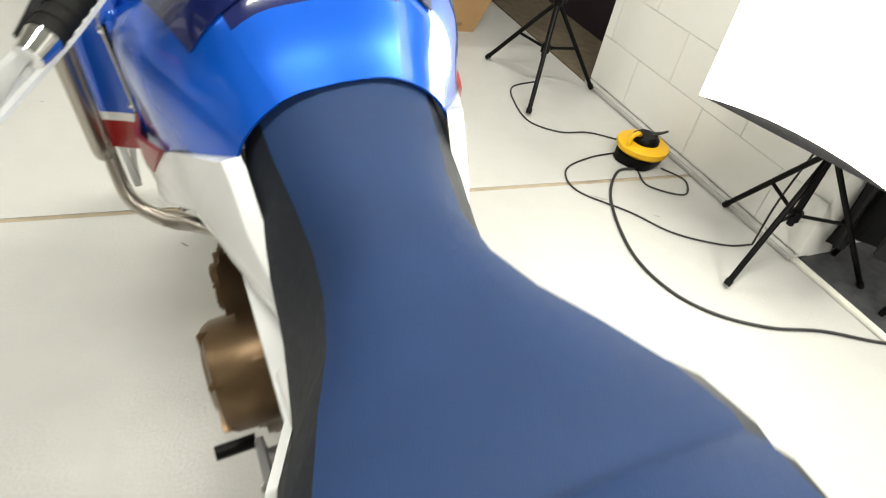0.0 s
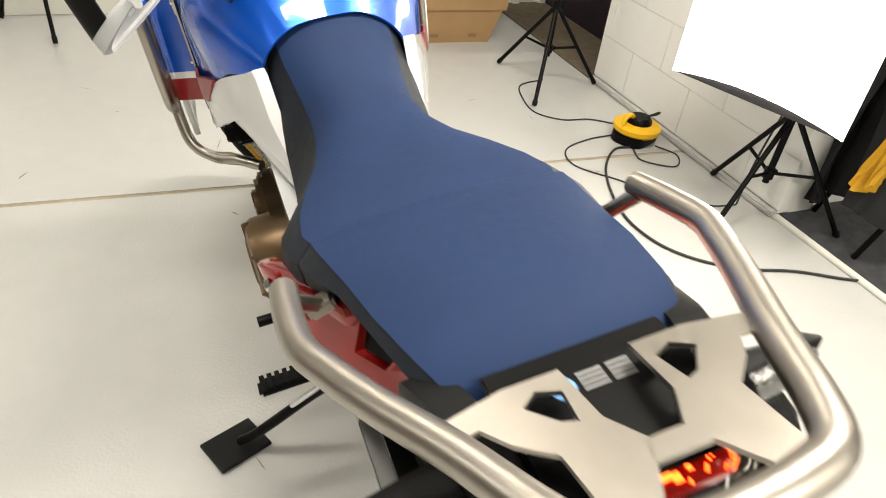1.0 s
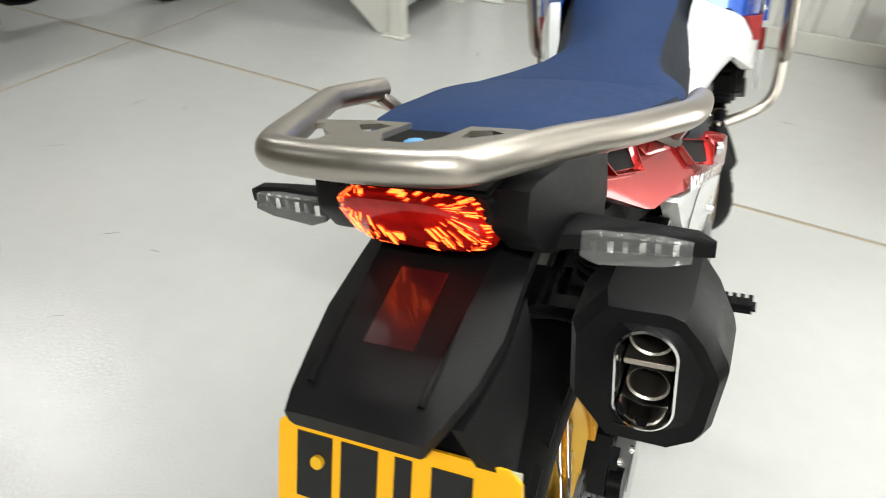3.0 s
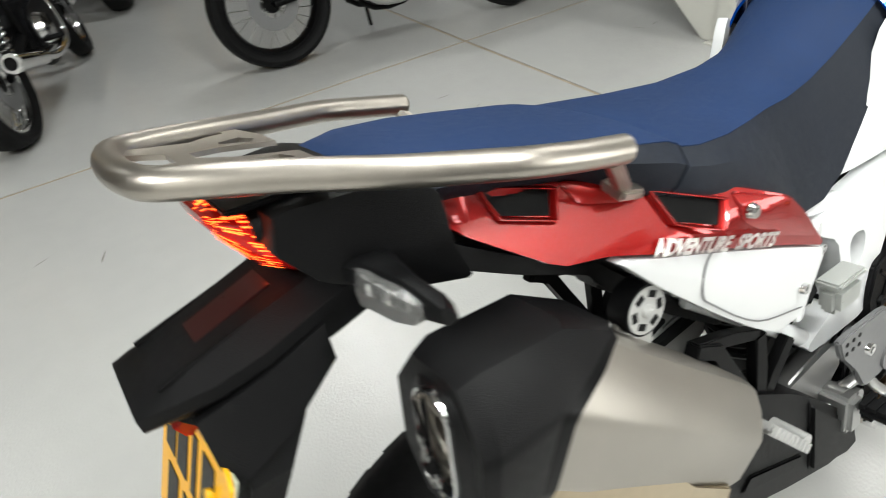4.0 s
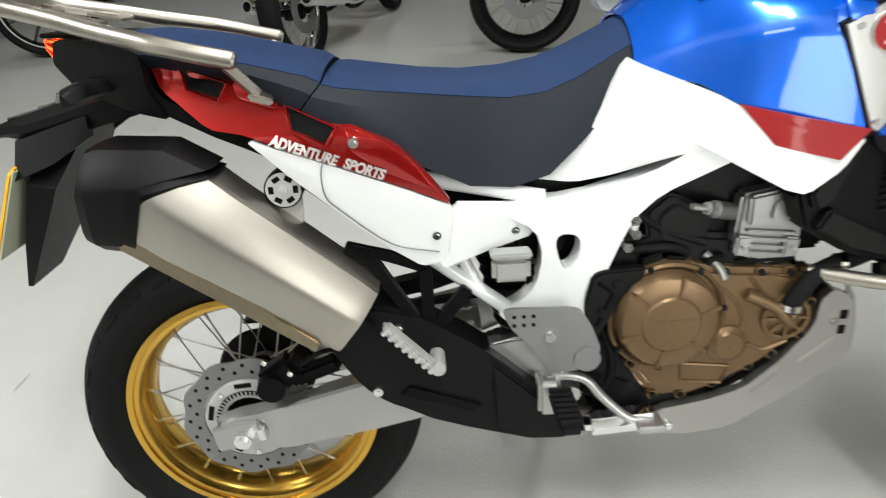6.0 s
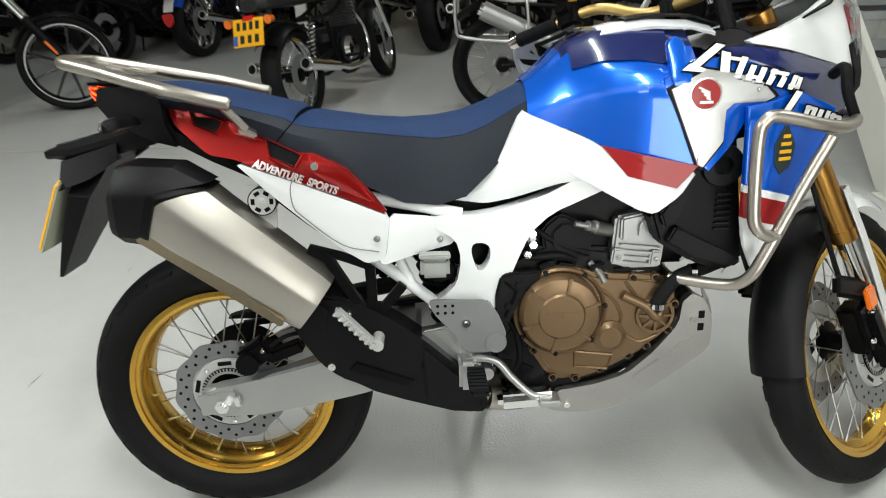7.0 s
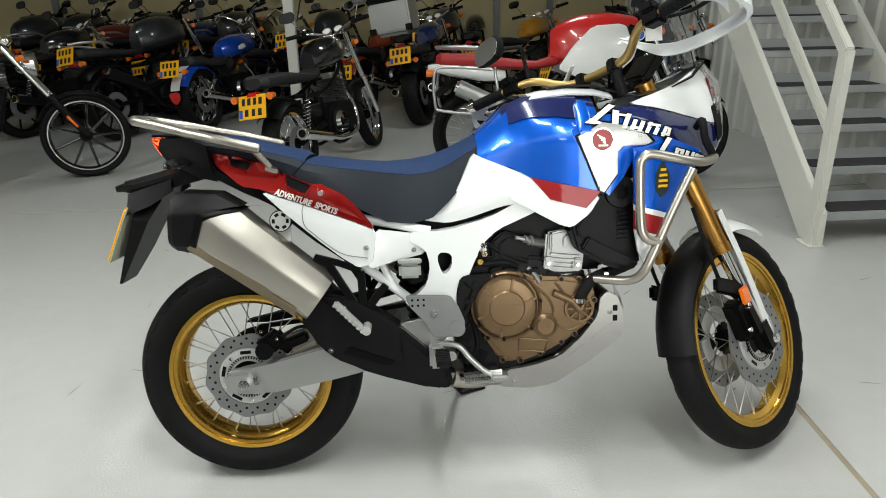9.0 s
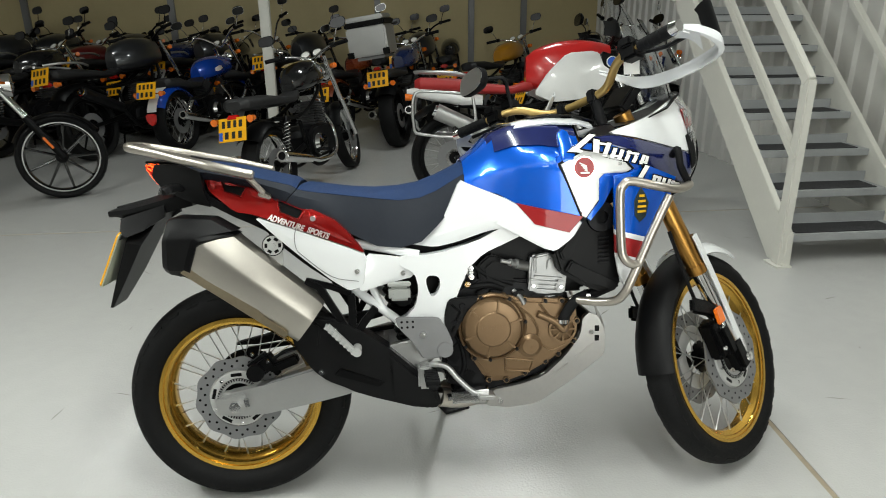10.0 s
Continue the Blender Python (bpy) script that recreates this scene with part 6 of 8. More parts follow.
# ---- steered front end ----
leg = Vector((0, 1.517, 0.363))
for s in (1, -1):
    off = Vector((s * 0.105, 0, 0))
    bm = rod(B(), leg + off + UP * 0.30, leg + off + UP * 0.86, 0.0275, segs=24)
    rod(bm, leg + off + UP * 0.30, leg + off + UP * 0.33, 0.0295, segs=24)
    fk = part("fork_leg", steered(bm), M_FORKGOLD, bike, "gold upside-down fork leg")
    bm = rod(B(), leg + off + UP * 0.03, leg + off + UP * 0.31, 0.0215, segs=20)
    part("fork_slider", steered(bm), M_CHROME, fk)
    bm = B()
    box(bm, leg + off + Vector((0, 0.0, -0.005)), (0.05, 0.065, 0.12), pose(0, 0, 0, 27, 0, 0), bevel=0.015)
    box(bm, leg + off + Vector((0, -0.055, 0.045)), (0.045, 0.05, 0.11), pose(0, 0, 0, 27, 0, 0), bevel=0.012)
    part("fork_foot", steered(bm), M_BLACK, fk)
    bm = B()
    box(bm, leg + off + Vector((s * -0.02, -0.085, 0.05)), (0.055, 0.055, 0.13), pose(0, 0, 0, 22, 0, 0), bevel=0.012)
    part("front_caliper", steered(bm), M_BLACK, fk)
    bm = B()
    for d in (0.0, 0.05):
        bolt(bm, leg + off + Vector((s * 0.012, -0.085 + d * 0.3, 0.02 + d * 1.3)), (s, 0, 0), 0.008)
    bolt(bm, leg + off + Vector((s * 0.025, 0.03, -0.02)), (s, 0, 0), 0.016)
    part("caliper_bolt", steered(bm), M_CHROME, fk)
    bm = B()
    secs = []
    for t in (0.0, 0.08, 0.2, 0.3, 0.36, 0.42):
        p = leg + off + UP * t + Vector((0, 0.034, 0.015))
        w = 0.020 + 0.016 * min(1, t / 0.25)
        secs.append([(p.x - s * w, p.y - 0.012, p.z), (p.x, p.y + 0.010, p.z + 0.004), (p.x + s * w * 0.9, p.y - 0.002, p.z), (p.x + s * w, p.y - 0.03, p.z - 0.01)])
    ribbon(bm, secs)
    thicken(bm, 0.004)
    part("fork_guard", steered(bm), M_WHITE, fk, "white fork guard")
    bm = B()
    box(bm, leg + off + UP * 0.13 + Vector((s * 0.026, -0.045, 0.01)), (0.012, 0.042, 0.052), pose(0, 0, 0, 15, 0, 0), bevel=0.004)
    part("side_reflector", steered(bm), M_AMBER, fk, "amber side reflector")
    bm = B()
    box(bm, leg + off + UP * 0.15 + Vector((s * 0.008, -0.08, 0.02)), (0.018, 0.16, 0.05), pose(0, 0, 0, -12, 0, 0), bevel=0.01)
    tube(bm, [leg + off + UP * 0.02 + Vector((0, -0.1, 0.1)), leg + off + UP * 0.2 + Vector((0, -0.09, 0)), leg + off + UP * 0.45 + Vector((0, -0.05, 0))], 0.006, 8, 5)
    part("fender_stay", steered(bm), M_PLASTIC, fk)
    for t in (0.66, 0.74):
        bm = B()
        rod(bm, leg + off + UP * (t - 0.02), leg + off + UP * (t + 0.02), 0.034, segs=20)
        part("fork_clamp", steered(bm), M_BLACK, fk)
bm = B()
for t in (0.62, 0.74):
    p = leg + UP * t + Vector((0, -0.02, 0))
    box(bm, p, (0.20, 0.08, 0.03), pose(0, 0, 0, 27, 0, 0), bevel=0.008)
part("fork_yoke", steered(bm), M_BLACK, bike)
# front fender
cv = Vector(FC)
bm = B()
secs = []
for k in range(13):
    a = radians(98 + 7.0 * k)
    r = 0.368
    secs.append([(x, cv.y + (r - 0.05 * (abs(x) / 0.075) ** 3) * math.cos(a), cv.z + (r - 0.05 * (abs(x) / 0.075) ** 3) * math.sin(a)) for x in (-0.066, -0.054, -0.03, 0, 0.03, 0.054, 0.066)])
ribbon(bm, secs)
fend = part("front_fender", steered(thicken(bm, 0.004)), M_PLASTIC, bike, "black and white front fender")
bm = B()
secs = []
for k in range(8):
    a = radians(66 + 6.0 * k)
    r = 0.385 + 0.010 * (7 - k) / 7
    secs.append([(x * (0.75 + 0.25 * k / 7), cv.y + (r - 0.03 * (abs(x) / 0.085) ** 3) * math.cos(a), cv.z + (r - 0.045 * (abs(x) / 0.085) ** 3) * math.sin(a)) for x in (-0.085, -0.07, -0.035, 0, 0.035, 0.07, 0.085)])
ribbon(bm, secs)
part("fender_top", steered(thicken(bm, 0.005)), M_WHITE, fend)
# handlebar
HB = Vector((0, 1.062, 1.188))
half = [(0.412, -0.126, 0.030), (0.305, -0.098, 0.038), (0.205, -0.062, 0.043), (0.12, -0.014, 0.006), (0.05, 0, 0)]
bar = [(-x, y, z) for x, y, z in half] + half[::-1]
bm = tube(B(), [HB + Vector(p) for p in bar], 0.0125, 14, 5)
hb = part("handlebar", steered(bm), M_BAR, bike, "gold tapered handlebar")
bm = B()
for x in (-0.06, 0.06):
    box(bm, HB + Vector((x, 0, 0)), (0.03, 0.045, 0.04), bevel=0.006)
    rod(bm, HB + Vector((x, 0, -0.01)), HB + Vector((x, 0.02, -0.085)), 0.016)
part("bar_clamp", steered(bm), M_DARK, hb)
for s in (1, -1):
    d = (Vector((s * 0.412, -0.126, 0.030)) - Vector((s * 0.305, -0.098, 0.038))).normalized()
    g0, g1 = HB + Vector((s * 0.305, -0.098, 0.038)), HB + Vector((s * 0.416, -0.127, 0.0297))
    bm = rod(B(), g0, g1, 0.0165, segs=18)
    rings = []
    for k in range(8):
        p = g0 + (g1 - g0) * (k + 0.5) / 8
        rings.append(rod(B(), p, p + d * 0.006, 0.0175, segs=18))
    gp = part("grip", steered(bm), M_GRIP, hb, "black rubber grip")
    for r in rings:
        part("grip_rib", steered(r), M_GRIP, gp)
    bm = B()
    rod(bm, g1, g1 + d * 0.025, 0.017, 0.014, 18)
    part("bar_end", steered(bm), M_CHROME, gp)
    sc = part("switch_housing", steered(box(B(), g0 - d * 0.035, (0.055, 0.05, 0.05), bevel=0.008)), M_BLACK, hb)
    part("switch", steered(box(B(), g0 - d * 0.035 + Vector((0, -0.02, 0.02)), (0.04, 0.03, 0.025), bevel=0.005)), M_BLACK, sc)
    part("lever_clamp", steered(box(B(), g0 - d * 0.07 + Vector((0, 0.03, 0.03)), (0.05, 0.05, 0.03), bevel=0.006)), M_BLACK, sc)
    bm = tube(B(), [g0 - d * 0.03 + Vector((0, 0.035, 0)), g0 + d * 0.04 + Vector((0, 0.065, -0.005)), g1 + Vector((0, 0.055, -0.01))], 0.006, 8, 5)
    part("lever", steered(bm), M_DARK, hb)
    # handguard: an open trough from the bar end round the front, with a black deflector on top
    fw = Vector((s * 0.253, 0.967, 0))
    bow = [(0.128, 0.0, 0.004), (0.166, 0.045, -0.018), (0.176, 0.095, -0.045), (0.125, 0.120, -0.062), (0.0, 0.118, -0.070), (-0.13, 0.100, -0.055), (-0.235, 0.05, 0.010)]
    P = smooth_path([g0 + d * a + fw * b + Vector((0, 0, c)) for a, b, c in bow], 6)
    n = len(P) - 1
    bm = B()
    secs = []
    for i, p in enumerate(P):
        h = 0.007 + 0.011 * min(1, i / 10, (n - i) / 6)
        tan = (P[min(i + 1, n)] - P[max(i - 1, 0)]).normalized()
        side = tan.cross(Vector((0, 0, 1))).normalized() * (1 if s > 0 else -1)
        if side.dot(g0 + fw * 0.05 - p) < 0:
            side = -side
        secs.append([p + Vector((0, 0, h)) + side * 0.004, p + Vector((0, 0, h * 0.5)), p - Vector((0, 0, h * 0.8)), p - Vector((0, 0, h)) + side * 0.006, p - Vector((0, 0, h)) + side * 0.014 * min(1, i / 10)])
    ribbon(bm, secs)
    hg = part("handguard", steered(thicken(bm, 0.005)), M_GUARD, hb, "pale grey handguard round the grip")
    bm = B()
    ribbon(bm, [[p + Vector((0, 0, 0.012)), p + Vector((0, 0, 0.040)) - fw * 0.004, p + Vector((0, 0, 0.050 + 0.050 * math.sin(math.pi * k / 11))) - fw * 0.014] for k, p in enumerate(P[6:18])])
    part("wind_deflector", steered(thicken(bm, 0.004)), M_BLACK, hg)
    # mirror on the stand side
    if s < 0:
        mc = HB + Vector((-0.262, -0.180, 0.148))
        b0 = HB + Vector((-0.206, -0.079, 0.055))
        bm = tube(B(), [b0, b0 + Vector((0.004, -0.01, 0.055)), mc + Vector((0.07, 0.07, -0.005)), mc + Vector((0.02, 0.02, 0.0))], 0.006, 8, 5)
        part("mirror_stem", steered(bm), M_GRIP, hb)
        o = [(x * 0.68, z * 0.72) for x, z in rounded([(-0.095, -0.02), (-0.065, 0.045), (0.055, 0.058), (0.09, 0.02), (0.06, -0.045), (-0.07, -0.055)], 0.22, 2)]
        bm = loft(B(), [[mc + Vector((x * k, yy, z * k)) for x, z in o] for k, yy in ((0.96, -0.006), (1.0, 0.0), (0.95, 0.018), (0.7, 0.032))])
        ml = part("mirror_housing", steered(bm), M_GRIP, hb, "black mirror housing")
        bm = prism(B(), [(mc.x + x * 0.93, mc.z + z * 0.93) for x, z in o], mc.y - 0.009, mc.y - 0.0065, axis="y")
        part("mirror_glass", steered(bm), M_MIRROR, ml)
bm = B()
box(bm, HB + Vector((0.245, -0.06, 0.03)), (0.05, 0.003, 0.075), pose(0, 0, 0, 15, 20, 0))
part("paper_tag", steered(bm), M_PAPER, hb, "paper tag hanging from the bar")

# side stand
bm = tube(B(), [(-0.115, 0.565, 0.335), (-0.20, 0.60, 0.265), (-0.34, 0.650, 0.142), (-0.39, 0.675, 0.102)], 0.012, 12, 4)
ss = part("side_stand", bm, M_BLACK, bike, "black side stand with a wide foot plate")
bm = B()
box(bm, (-0.405, 0.685, 0.082), (0.13, 0.105, 0.010), pose(0, 0, 0, 0, 10.5, 24), bevel=0.002)
part("stand_foot", bm, M_DARK, ss)
bm = B()
rod(bm, (-0.12, 0.565, 0.335), (-0.15, 0.565, 0.335), 0.016)
tube(bm, [(-0.14, 0.56, 0.35), (-0.20, 0.585, 0.29), (-0.25, 0.61, 0.24)], 0.006, 8)
part("stand_pivot", bm, M_CHROME, ss)

# ---- the parked motorcycles behind ----
M_TANKBLUE = material("royal_blue_tank_paint", (0.004, 0.05, 0.38), 0.25, metal=0.3, coat=1.0, vary=0.04)
M_TANKBLACK = material("black_tank_paint", (0.006, 0.006, 0.007), 0.18, coat=1.0, vary=0.05)
M_TANKRED = material("bright_red_paint", (0.50, 0.012, 0.012), 0.3, coat=1.0, vary=0.04)
M_TANKORANGE = material("burnt_orange_paint", (0.20, 0.035, 0.006), 0.28, metal=0.2, coat=1.0, vary=0.05)
M_TANKGREY = material("dark_silver_paint", (0.03, 0.032, 0.036), 0.3, metal=0.5, coat=1.0, vary=0.05)
M_TANKNAVY = material("midnight_blue_paint", (0.008, 0.018, 0.075), 0.22, coat=1.0, vary=0.05)
M_TANKMAROON = material("deep_red_tank_paint", (0.10, 0.006, 0.006), 0.3, coat=0.8, vary=0.04)
M_FIN = material("dull_engine_fins", (0.10, 0.10, 0.102), 0.45, metal=0.6, vary=0.15)
M_TANKYELLOW = material("yellow_paint", (0.40, 0.18, 0.010), 0.3, coat=1.0, vary=0.05)
M_TANKWHITE = material("silver_white_paint", (0.72, 0.72, 0.71), 0.3, coat=0.7, vary=0.04)
M_GOLDSTRIPE = material("gold_stripe_paint", (0.50, 0.34, 0.10), 0.3, metal=0.4, coat=1.0)
M_REDSEAT = material("red_seat_vinyl", (0.33, 0.018, 0.018), 0.55, vary=0.08)
M_BLACKSEAT = material("black_seat_vinyl", (0.010, 0.010, 0.011), 0.55, vary=0.12, bump=0.3, bump_scale=300)
M_STICKER = material("pale_sticker", (0.5, 0.5, 0.48), 0.5, vary=0.05)
M_PALEBLUE = material("blue_plate_band", (0.02, 0.09, 0.45), 0.4)


def plain_wheel(parent, c, r, tw, kind, name, mat, n=9, m=None, disc=True):
    def put(nm, bm, mt, par):
        if m is not None:
            bm.transform(m)
        return part(nm, bm, mt, par, "")
    rr = r - tw * 0.95
    h = tw * 0.62
    rim = put(name, lathe(B(), [(-h, rr + 0.006), (-h, rr - 0.010), (-h * 0.5, rr - 0.022), (h * 0.5, rr - 0.022), (h, rr - 0.010), (h, rr + 0.006), (h * 0.6, rr - 0.004), (-h * 0.6, rr - 0.004)], 44, c), mat, parent)
    half = [(h * 0.85, rr - 0.002), (tw * 0.92, rr + tw * 0.25), (tw, rr + tw * 0.5), (tw * 0.85, rr + tw * 0.78), (tw * 0.5, r - 0.006), (tw * 0.15, r)]
    put("tyre", lathe(B(), half + [(-a, b) for a, b in reversed(half)], 52, c), M_RUBBER, rim)
    put("hub", lathe(B(), [(-0.06, 0.01), (-0.06, 0.045), (-0.04, 0.05), (0.04, 0.05), (0.06, 0.045), (0.06, 0.01)], 20, c), M_BLACK, rim)
    cv = Vector(c)
    if kind == "cast":
        for k in range(n):
            a = 2 * math.pi * k / n
            d = Vector((0, math.cos(a), math.sin(a)))
            bm = rod(B(), cv + d * 0.04, cv + d * (rr - 0.015), 0.013, 0.009, 8)
            put("spoke", bm, mat, rim)
    else:
        for k in range(24):
            a = 2 * math.pi * k / 24
            s = 1 if k % 2 else -1
            b = a + (0.5 if k % 4 < 2 else -0.5)
            bm = rod(B(), cv + Vector((s * 0.05, 0.045 * math.cos(b), 0.045 * math.sin(b))), cv + Vector((s * 0.01, (rr - 0.02) * math.cos(a), (rr - 0.02) * math.sin(a))), 0.0022, segs=5)
            put("spoke", bm, M_SPOKE, rim)
    if not disc:
        return rim
    bm = lathe(B(), [(0.068, 0.07), (0.073, 0.07), (0.073, 0.135), (0.068, 0.135)], 36, c)
    put("brake_disc", bm, M_ALUGREY, rim)
    return rim


def plate_on(parent, c, tilt, blue=True):
    m = Matrix.Translation(c) @ pose(0, 0, 0, tilt, 0, 0)
    bm = B()
    box(bm, (0, 0, 0), (0.228, 0.004, 0.172), bevel=0.0015)
    bm.transform(m)
    p = part("number_plate", bm, M_PLATE, parent, "yellow number plate with black bars")
    for x, z, w in ((-0.072, 0.040, 0.020), (-0.026, 0.040, 0.022), (0.022, 0.040, 0.020), (0.068, 0.040, 0.022), (-0.046, -0.040, 0.024), (0.010, -0.040, 0.022), (0.064, -0.040, 0.024)):
        bm = B()
        box(bm, (x, -0.0028, z), (w * 1.25, 0.0012, 0.050))
        bm.transform(m)
        part("plate_bar", bm, M_INK, p)
    if blue:
        bm = B()
        box(bm, (-0.095, -0.0028, -0.045), (0.03, 0.001, 0.06))
        bm.transform(m)
        part("plate_band", bm, M_PALEBLUE, p)
    return p


def tank_body(parent, y0, y1, z0, w, h, mat, name="fuel_tank", label="", nose=0.75):
    """A teardrop tank from the seat at y0 to the head at y1."""
    bm = B()
    rings = []
    n = 10
    for k in range(n + 1):
        t = k / n
        s = max(0.06, math.sin(math.pi * (0.06 + 0.80 * t ** 0.85)) ** 0.55)
        y = y0 + (y1 - y0) * t
        ring = []
        for j in range(20):
            a = 2 * math.pi * j / 20
            ca, sa = math.cos(a), math.sin(a)
            x = w * s * (abs(ca) ** 0.8) * (1 if ca > 0 else -1)
            z = z0 + h * (0.35 + 0.65 * s) * (sa if sa > 0 else sa * 0.45) + 0.05 * t
            ring.append((x, y, z))
        rings.append(ring)
    return part(name, loft(bm, rings), mat, parent, label)


def seat_body(parent, rows, mat, name="seat", label=""):
    """rows: y, half width, top, bottom"""
    bm = B()
    rings = []
    for y, w, t, b in rows:
        c, h = (t + b) / 2, (t - b) / 2
        rings.append([(w * abs(math.cos(a)) ** 0.6 * (1 if math.cos(a) > 0 else -1), y, c + h * abs(math.sin(a)) ** 0.7 * (1 if math.sin(a) > 0 else -1)) for a in [2 * math.pi * j / 18 for j in range(18)]])
    return part(name, loft(bm, rings), mat, parent, label)


def moto(m, label, wb=1.45, rw=(0.31, 0.075), fw=(0.31, 0.055), wheel="cast", rim=None, tank=None, style="roadster", seat=None, plate=True, exhaust=M_CHROME, fender=None, bars=0.0, steer=12, spokes=9, lean=9, fork=None, tw=None, plate_up=0.0):
    """A parked motorcycle; local y runs forward from the rear wheel's contact."""
    rim, tank, seat, fender = rim or M_BLACK, tank or M_TANKBLACK, seat or M_BLACKSEAT, fender or M_BLACK
    top = empty("motorcycle", m @ pose(0, 0, 0, 0, -lean, 0), label, "motorcycle", "parked motorcycles")
    cruiser, adv, tour = style == "cruiser", style == "adventure", style == "tourer"
    sh = 0.70 if cruiser else 0.86 if adv else 0.80
    rake = radians(33 if cruiser else 26)
    up = Vector((0, -math.sin(rake), math.cos(rake)))
    head_z = 0.98 if cruiser else 1.06 if adv else 0.98
    ax = Vector((0, wb, fw[0])) + up * ((head_z - fw[0]) / up.z)
    st = Matrix.Translation(ax) @ Matrix.Rotation(radians(steer), 4, up) @ Matrix.Translation(-ax)
    plain_wheel(top, (0, 0, rw[0]), rw[0], rw[1], wheel, "rear_wheel", rim, spokes)
    plain_wheel(top, (0, wb, fw[0]), fw[0], fw[1], wheel, "front_wheel", rim, spokes, st, fork is None)
    # frame, engine, swing arm
    for s in (1, -1):
        part("swing_arm", rod(B(), (s * 0.10, 0, rw[0]), (s * 0.09, 0.50, 0.40), 0.020, 0.026, 10), M_BLACK, top)
        part("frame_tube", tube(B(), [(s * 0.10, 0.02, sh - 0.14), (s * 0.12, 0.45, sh - 0.16), (s * 0.09, 0.85, 0.78), (s * 0.03, ax.y - 0.06, ax.z - 0.08)], 0.016, 8, 4), M_BLACK, top)
        part("frame_tube", tube(B(), [(s * 0.03, ax.y - 0.05, ax.z - 0.14), (s * 0.10, ax.y - 0.02 - 0.16, 0.45), (s * 0.11, 0.80, 0.22), (s * 0.11, 0.48, 0.24), (s * 0.10, 0.42, sh - 0.2)], 0.016, 8, 4), M_BLACK, top)
        if not tour and not adv:
            sk = part("shock", rod(B(), (s * 0.135, 0.05, rw[0] + 0.06), (s * 0.135, 0.16, sh - 0.14), 0.014, segs=10), M_DARK, top)
            bm = B()
            a, b = Vector((s * 0.135, 0.06, rw[0] + 0.10)), Vector((s * 0.135, 0.15, sh - 0.18))
            tube(bm, [a + (b - a) * k / 96 + Vector((math.cos(k * math.pi / 6) * 0.026, math.sin(k * math.pi / 6) * 0.026, 0)) for k in range(97)], 0.0055, 6)
            part("shock_spring", bm, M_CHROME, sk)
    bm = B()
    prism(bm, rounded([(0.45, 0.26), (0.45, 0.46), (0.58, 0.54), (0.86, 0.52), (0.93, 0.38), (0.86, 0.25)], 0.2, 1), -0.15, 0.15, bevel=0.03)
    en = part("engine", bm, M_DARK, top)
    for s in (1, -1):
        part("engine_cover", lathe(B(), [(s * 0.13, 0.001), (s * 0.19, 0.001), (s * 0.185, 0.075), (s * 0.13, 0.10)], 26, (0, 0.60, 0.37)), M_CHROME if exhaust is M_CHROME else M_DARK, en)
    for cy, tilt in ((0.66, 24), (0.82, -22)) if cruiser else ((0.80, -12),):
        bm = B()
        mm = Matrix.Translation((0, cy, 0.50)) @ pose(0, 0, 0, tilt, 0, 0)
        fins = []
        for k in range(9):
            fins.append(box(B(), mm @ Vector((0, 0, 0.02 + 0.022 * k)), (0.21 if not cruiser else 0.16, 0.15, 0.010), mm.to_3x3().to_4x4()))
        box(bm, mm @ Vector((0, 0, 0.11)), (0.16, 0.11, 0.24), mm.to_3x3().to_4x4(), bevel=0.02)
        part("cylinder", bm, M_FIN, en)
        for fin in fins:
            part("fin", fin, M_FIN, en)
        bm = B()
        box(bm, mm @ Vector((0, 0, 0.235)), (0.18, 0.13, 0.05), mm.to_3x3().to_4x4(), bevel=0.02)
        part("rocker_cover", bm, M_CHROME if exhaust is M_CHROME else M_DARK, en)
    # exhausts
    for s in ((1, -1) if not cruiser else (1,)):
        z1 = 0.33 if not adv else 0.52
        ex = part("exhaust_pipe", tube(B(), [(s * 0.07, 0.88, 0.62), (s * 0.11, 0.96, 0.45), (s * 0.15, 0.86, 0.26), (s * 0.17, 0.55, 0.24), (s * 0.18, 0.30, z1 - 0.03)], 0.020, 12, 5), exhaust, top)
        if s > 0 or not adv:
            bm = B()
            a, b = Vector((s * 0.18, 0.32, z1 - 0.04)), Vector((s * 0.21, -0.14, z1 + (0.07 if not adv else 0.16)))
            rod(bm, a, b, 0.034 if not adv else 0.05, 0.046 if not adv else 0.058, 20)
            part("muffler", bm, exhaust, ex)
            bm = lathe(B(), [(-0.002, 0.030), (-0.002, 0.042), (0.02, 0.042), (0.02, 0.030)], 20, (0, 0, 0), "z")
            bm.transform(Matrix.Translation(b) @ (b - a).to_track_quat("Z", "Y").to_matrix().to_4x4())
            part("muffler_tip", bm, M_CHROME, ex)
            part("muffler_hole", rod(B(), b - (b - a).normalized() * 0.004, b + (b - a).normalized() * 0.001, 0.030, segs=18), M_BLACK, ex)
    # fork, bars, lamp
    def fr(nm, bm, mt, par=None, lab=""):
        bm.transform(st)
        return part(nm, bm, mt, par or top, lab)
    base = Vector((0, wb, fw[0]))
    L = (ax.z - fw[0]) / up.z
    for s in (1, -1):
        o = Vector((s * 0.10, 0.02, 0))
        fk = fr("fork_leg", rod(B(), base + o, base + o + up * (L * 0.52), 0.030, segs=14), fork or (exhaust if not adv else M_BLACK))
        fr("fork_tube", rod(B(), base + o + up * (L * 0.5), base + o + up * (L + 0.08), 0.021, segs=12), M_CHROME, fk)
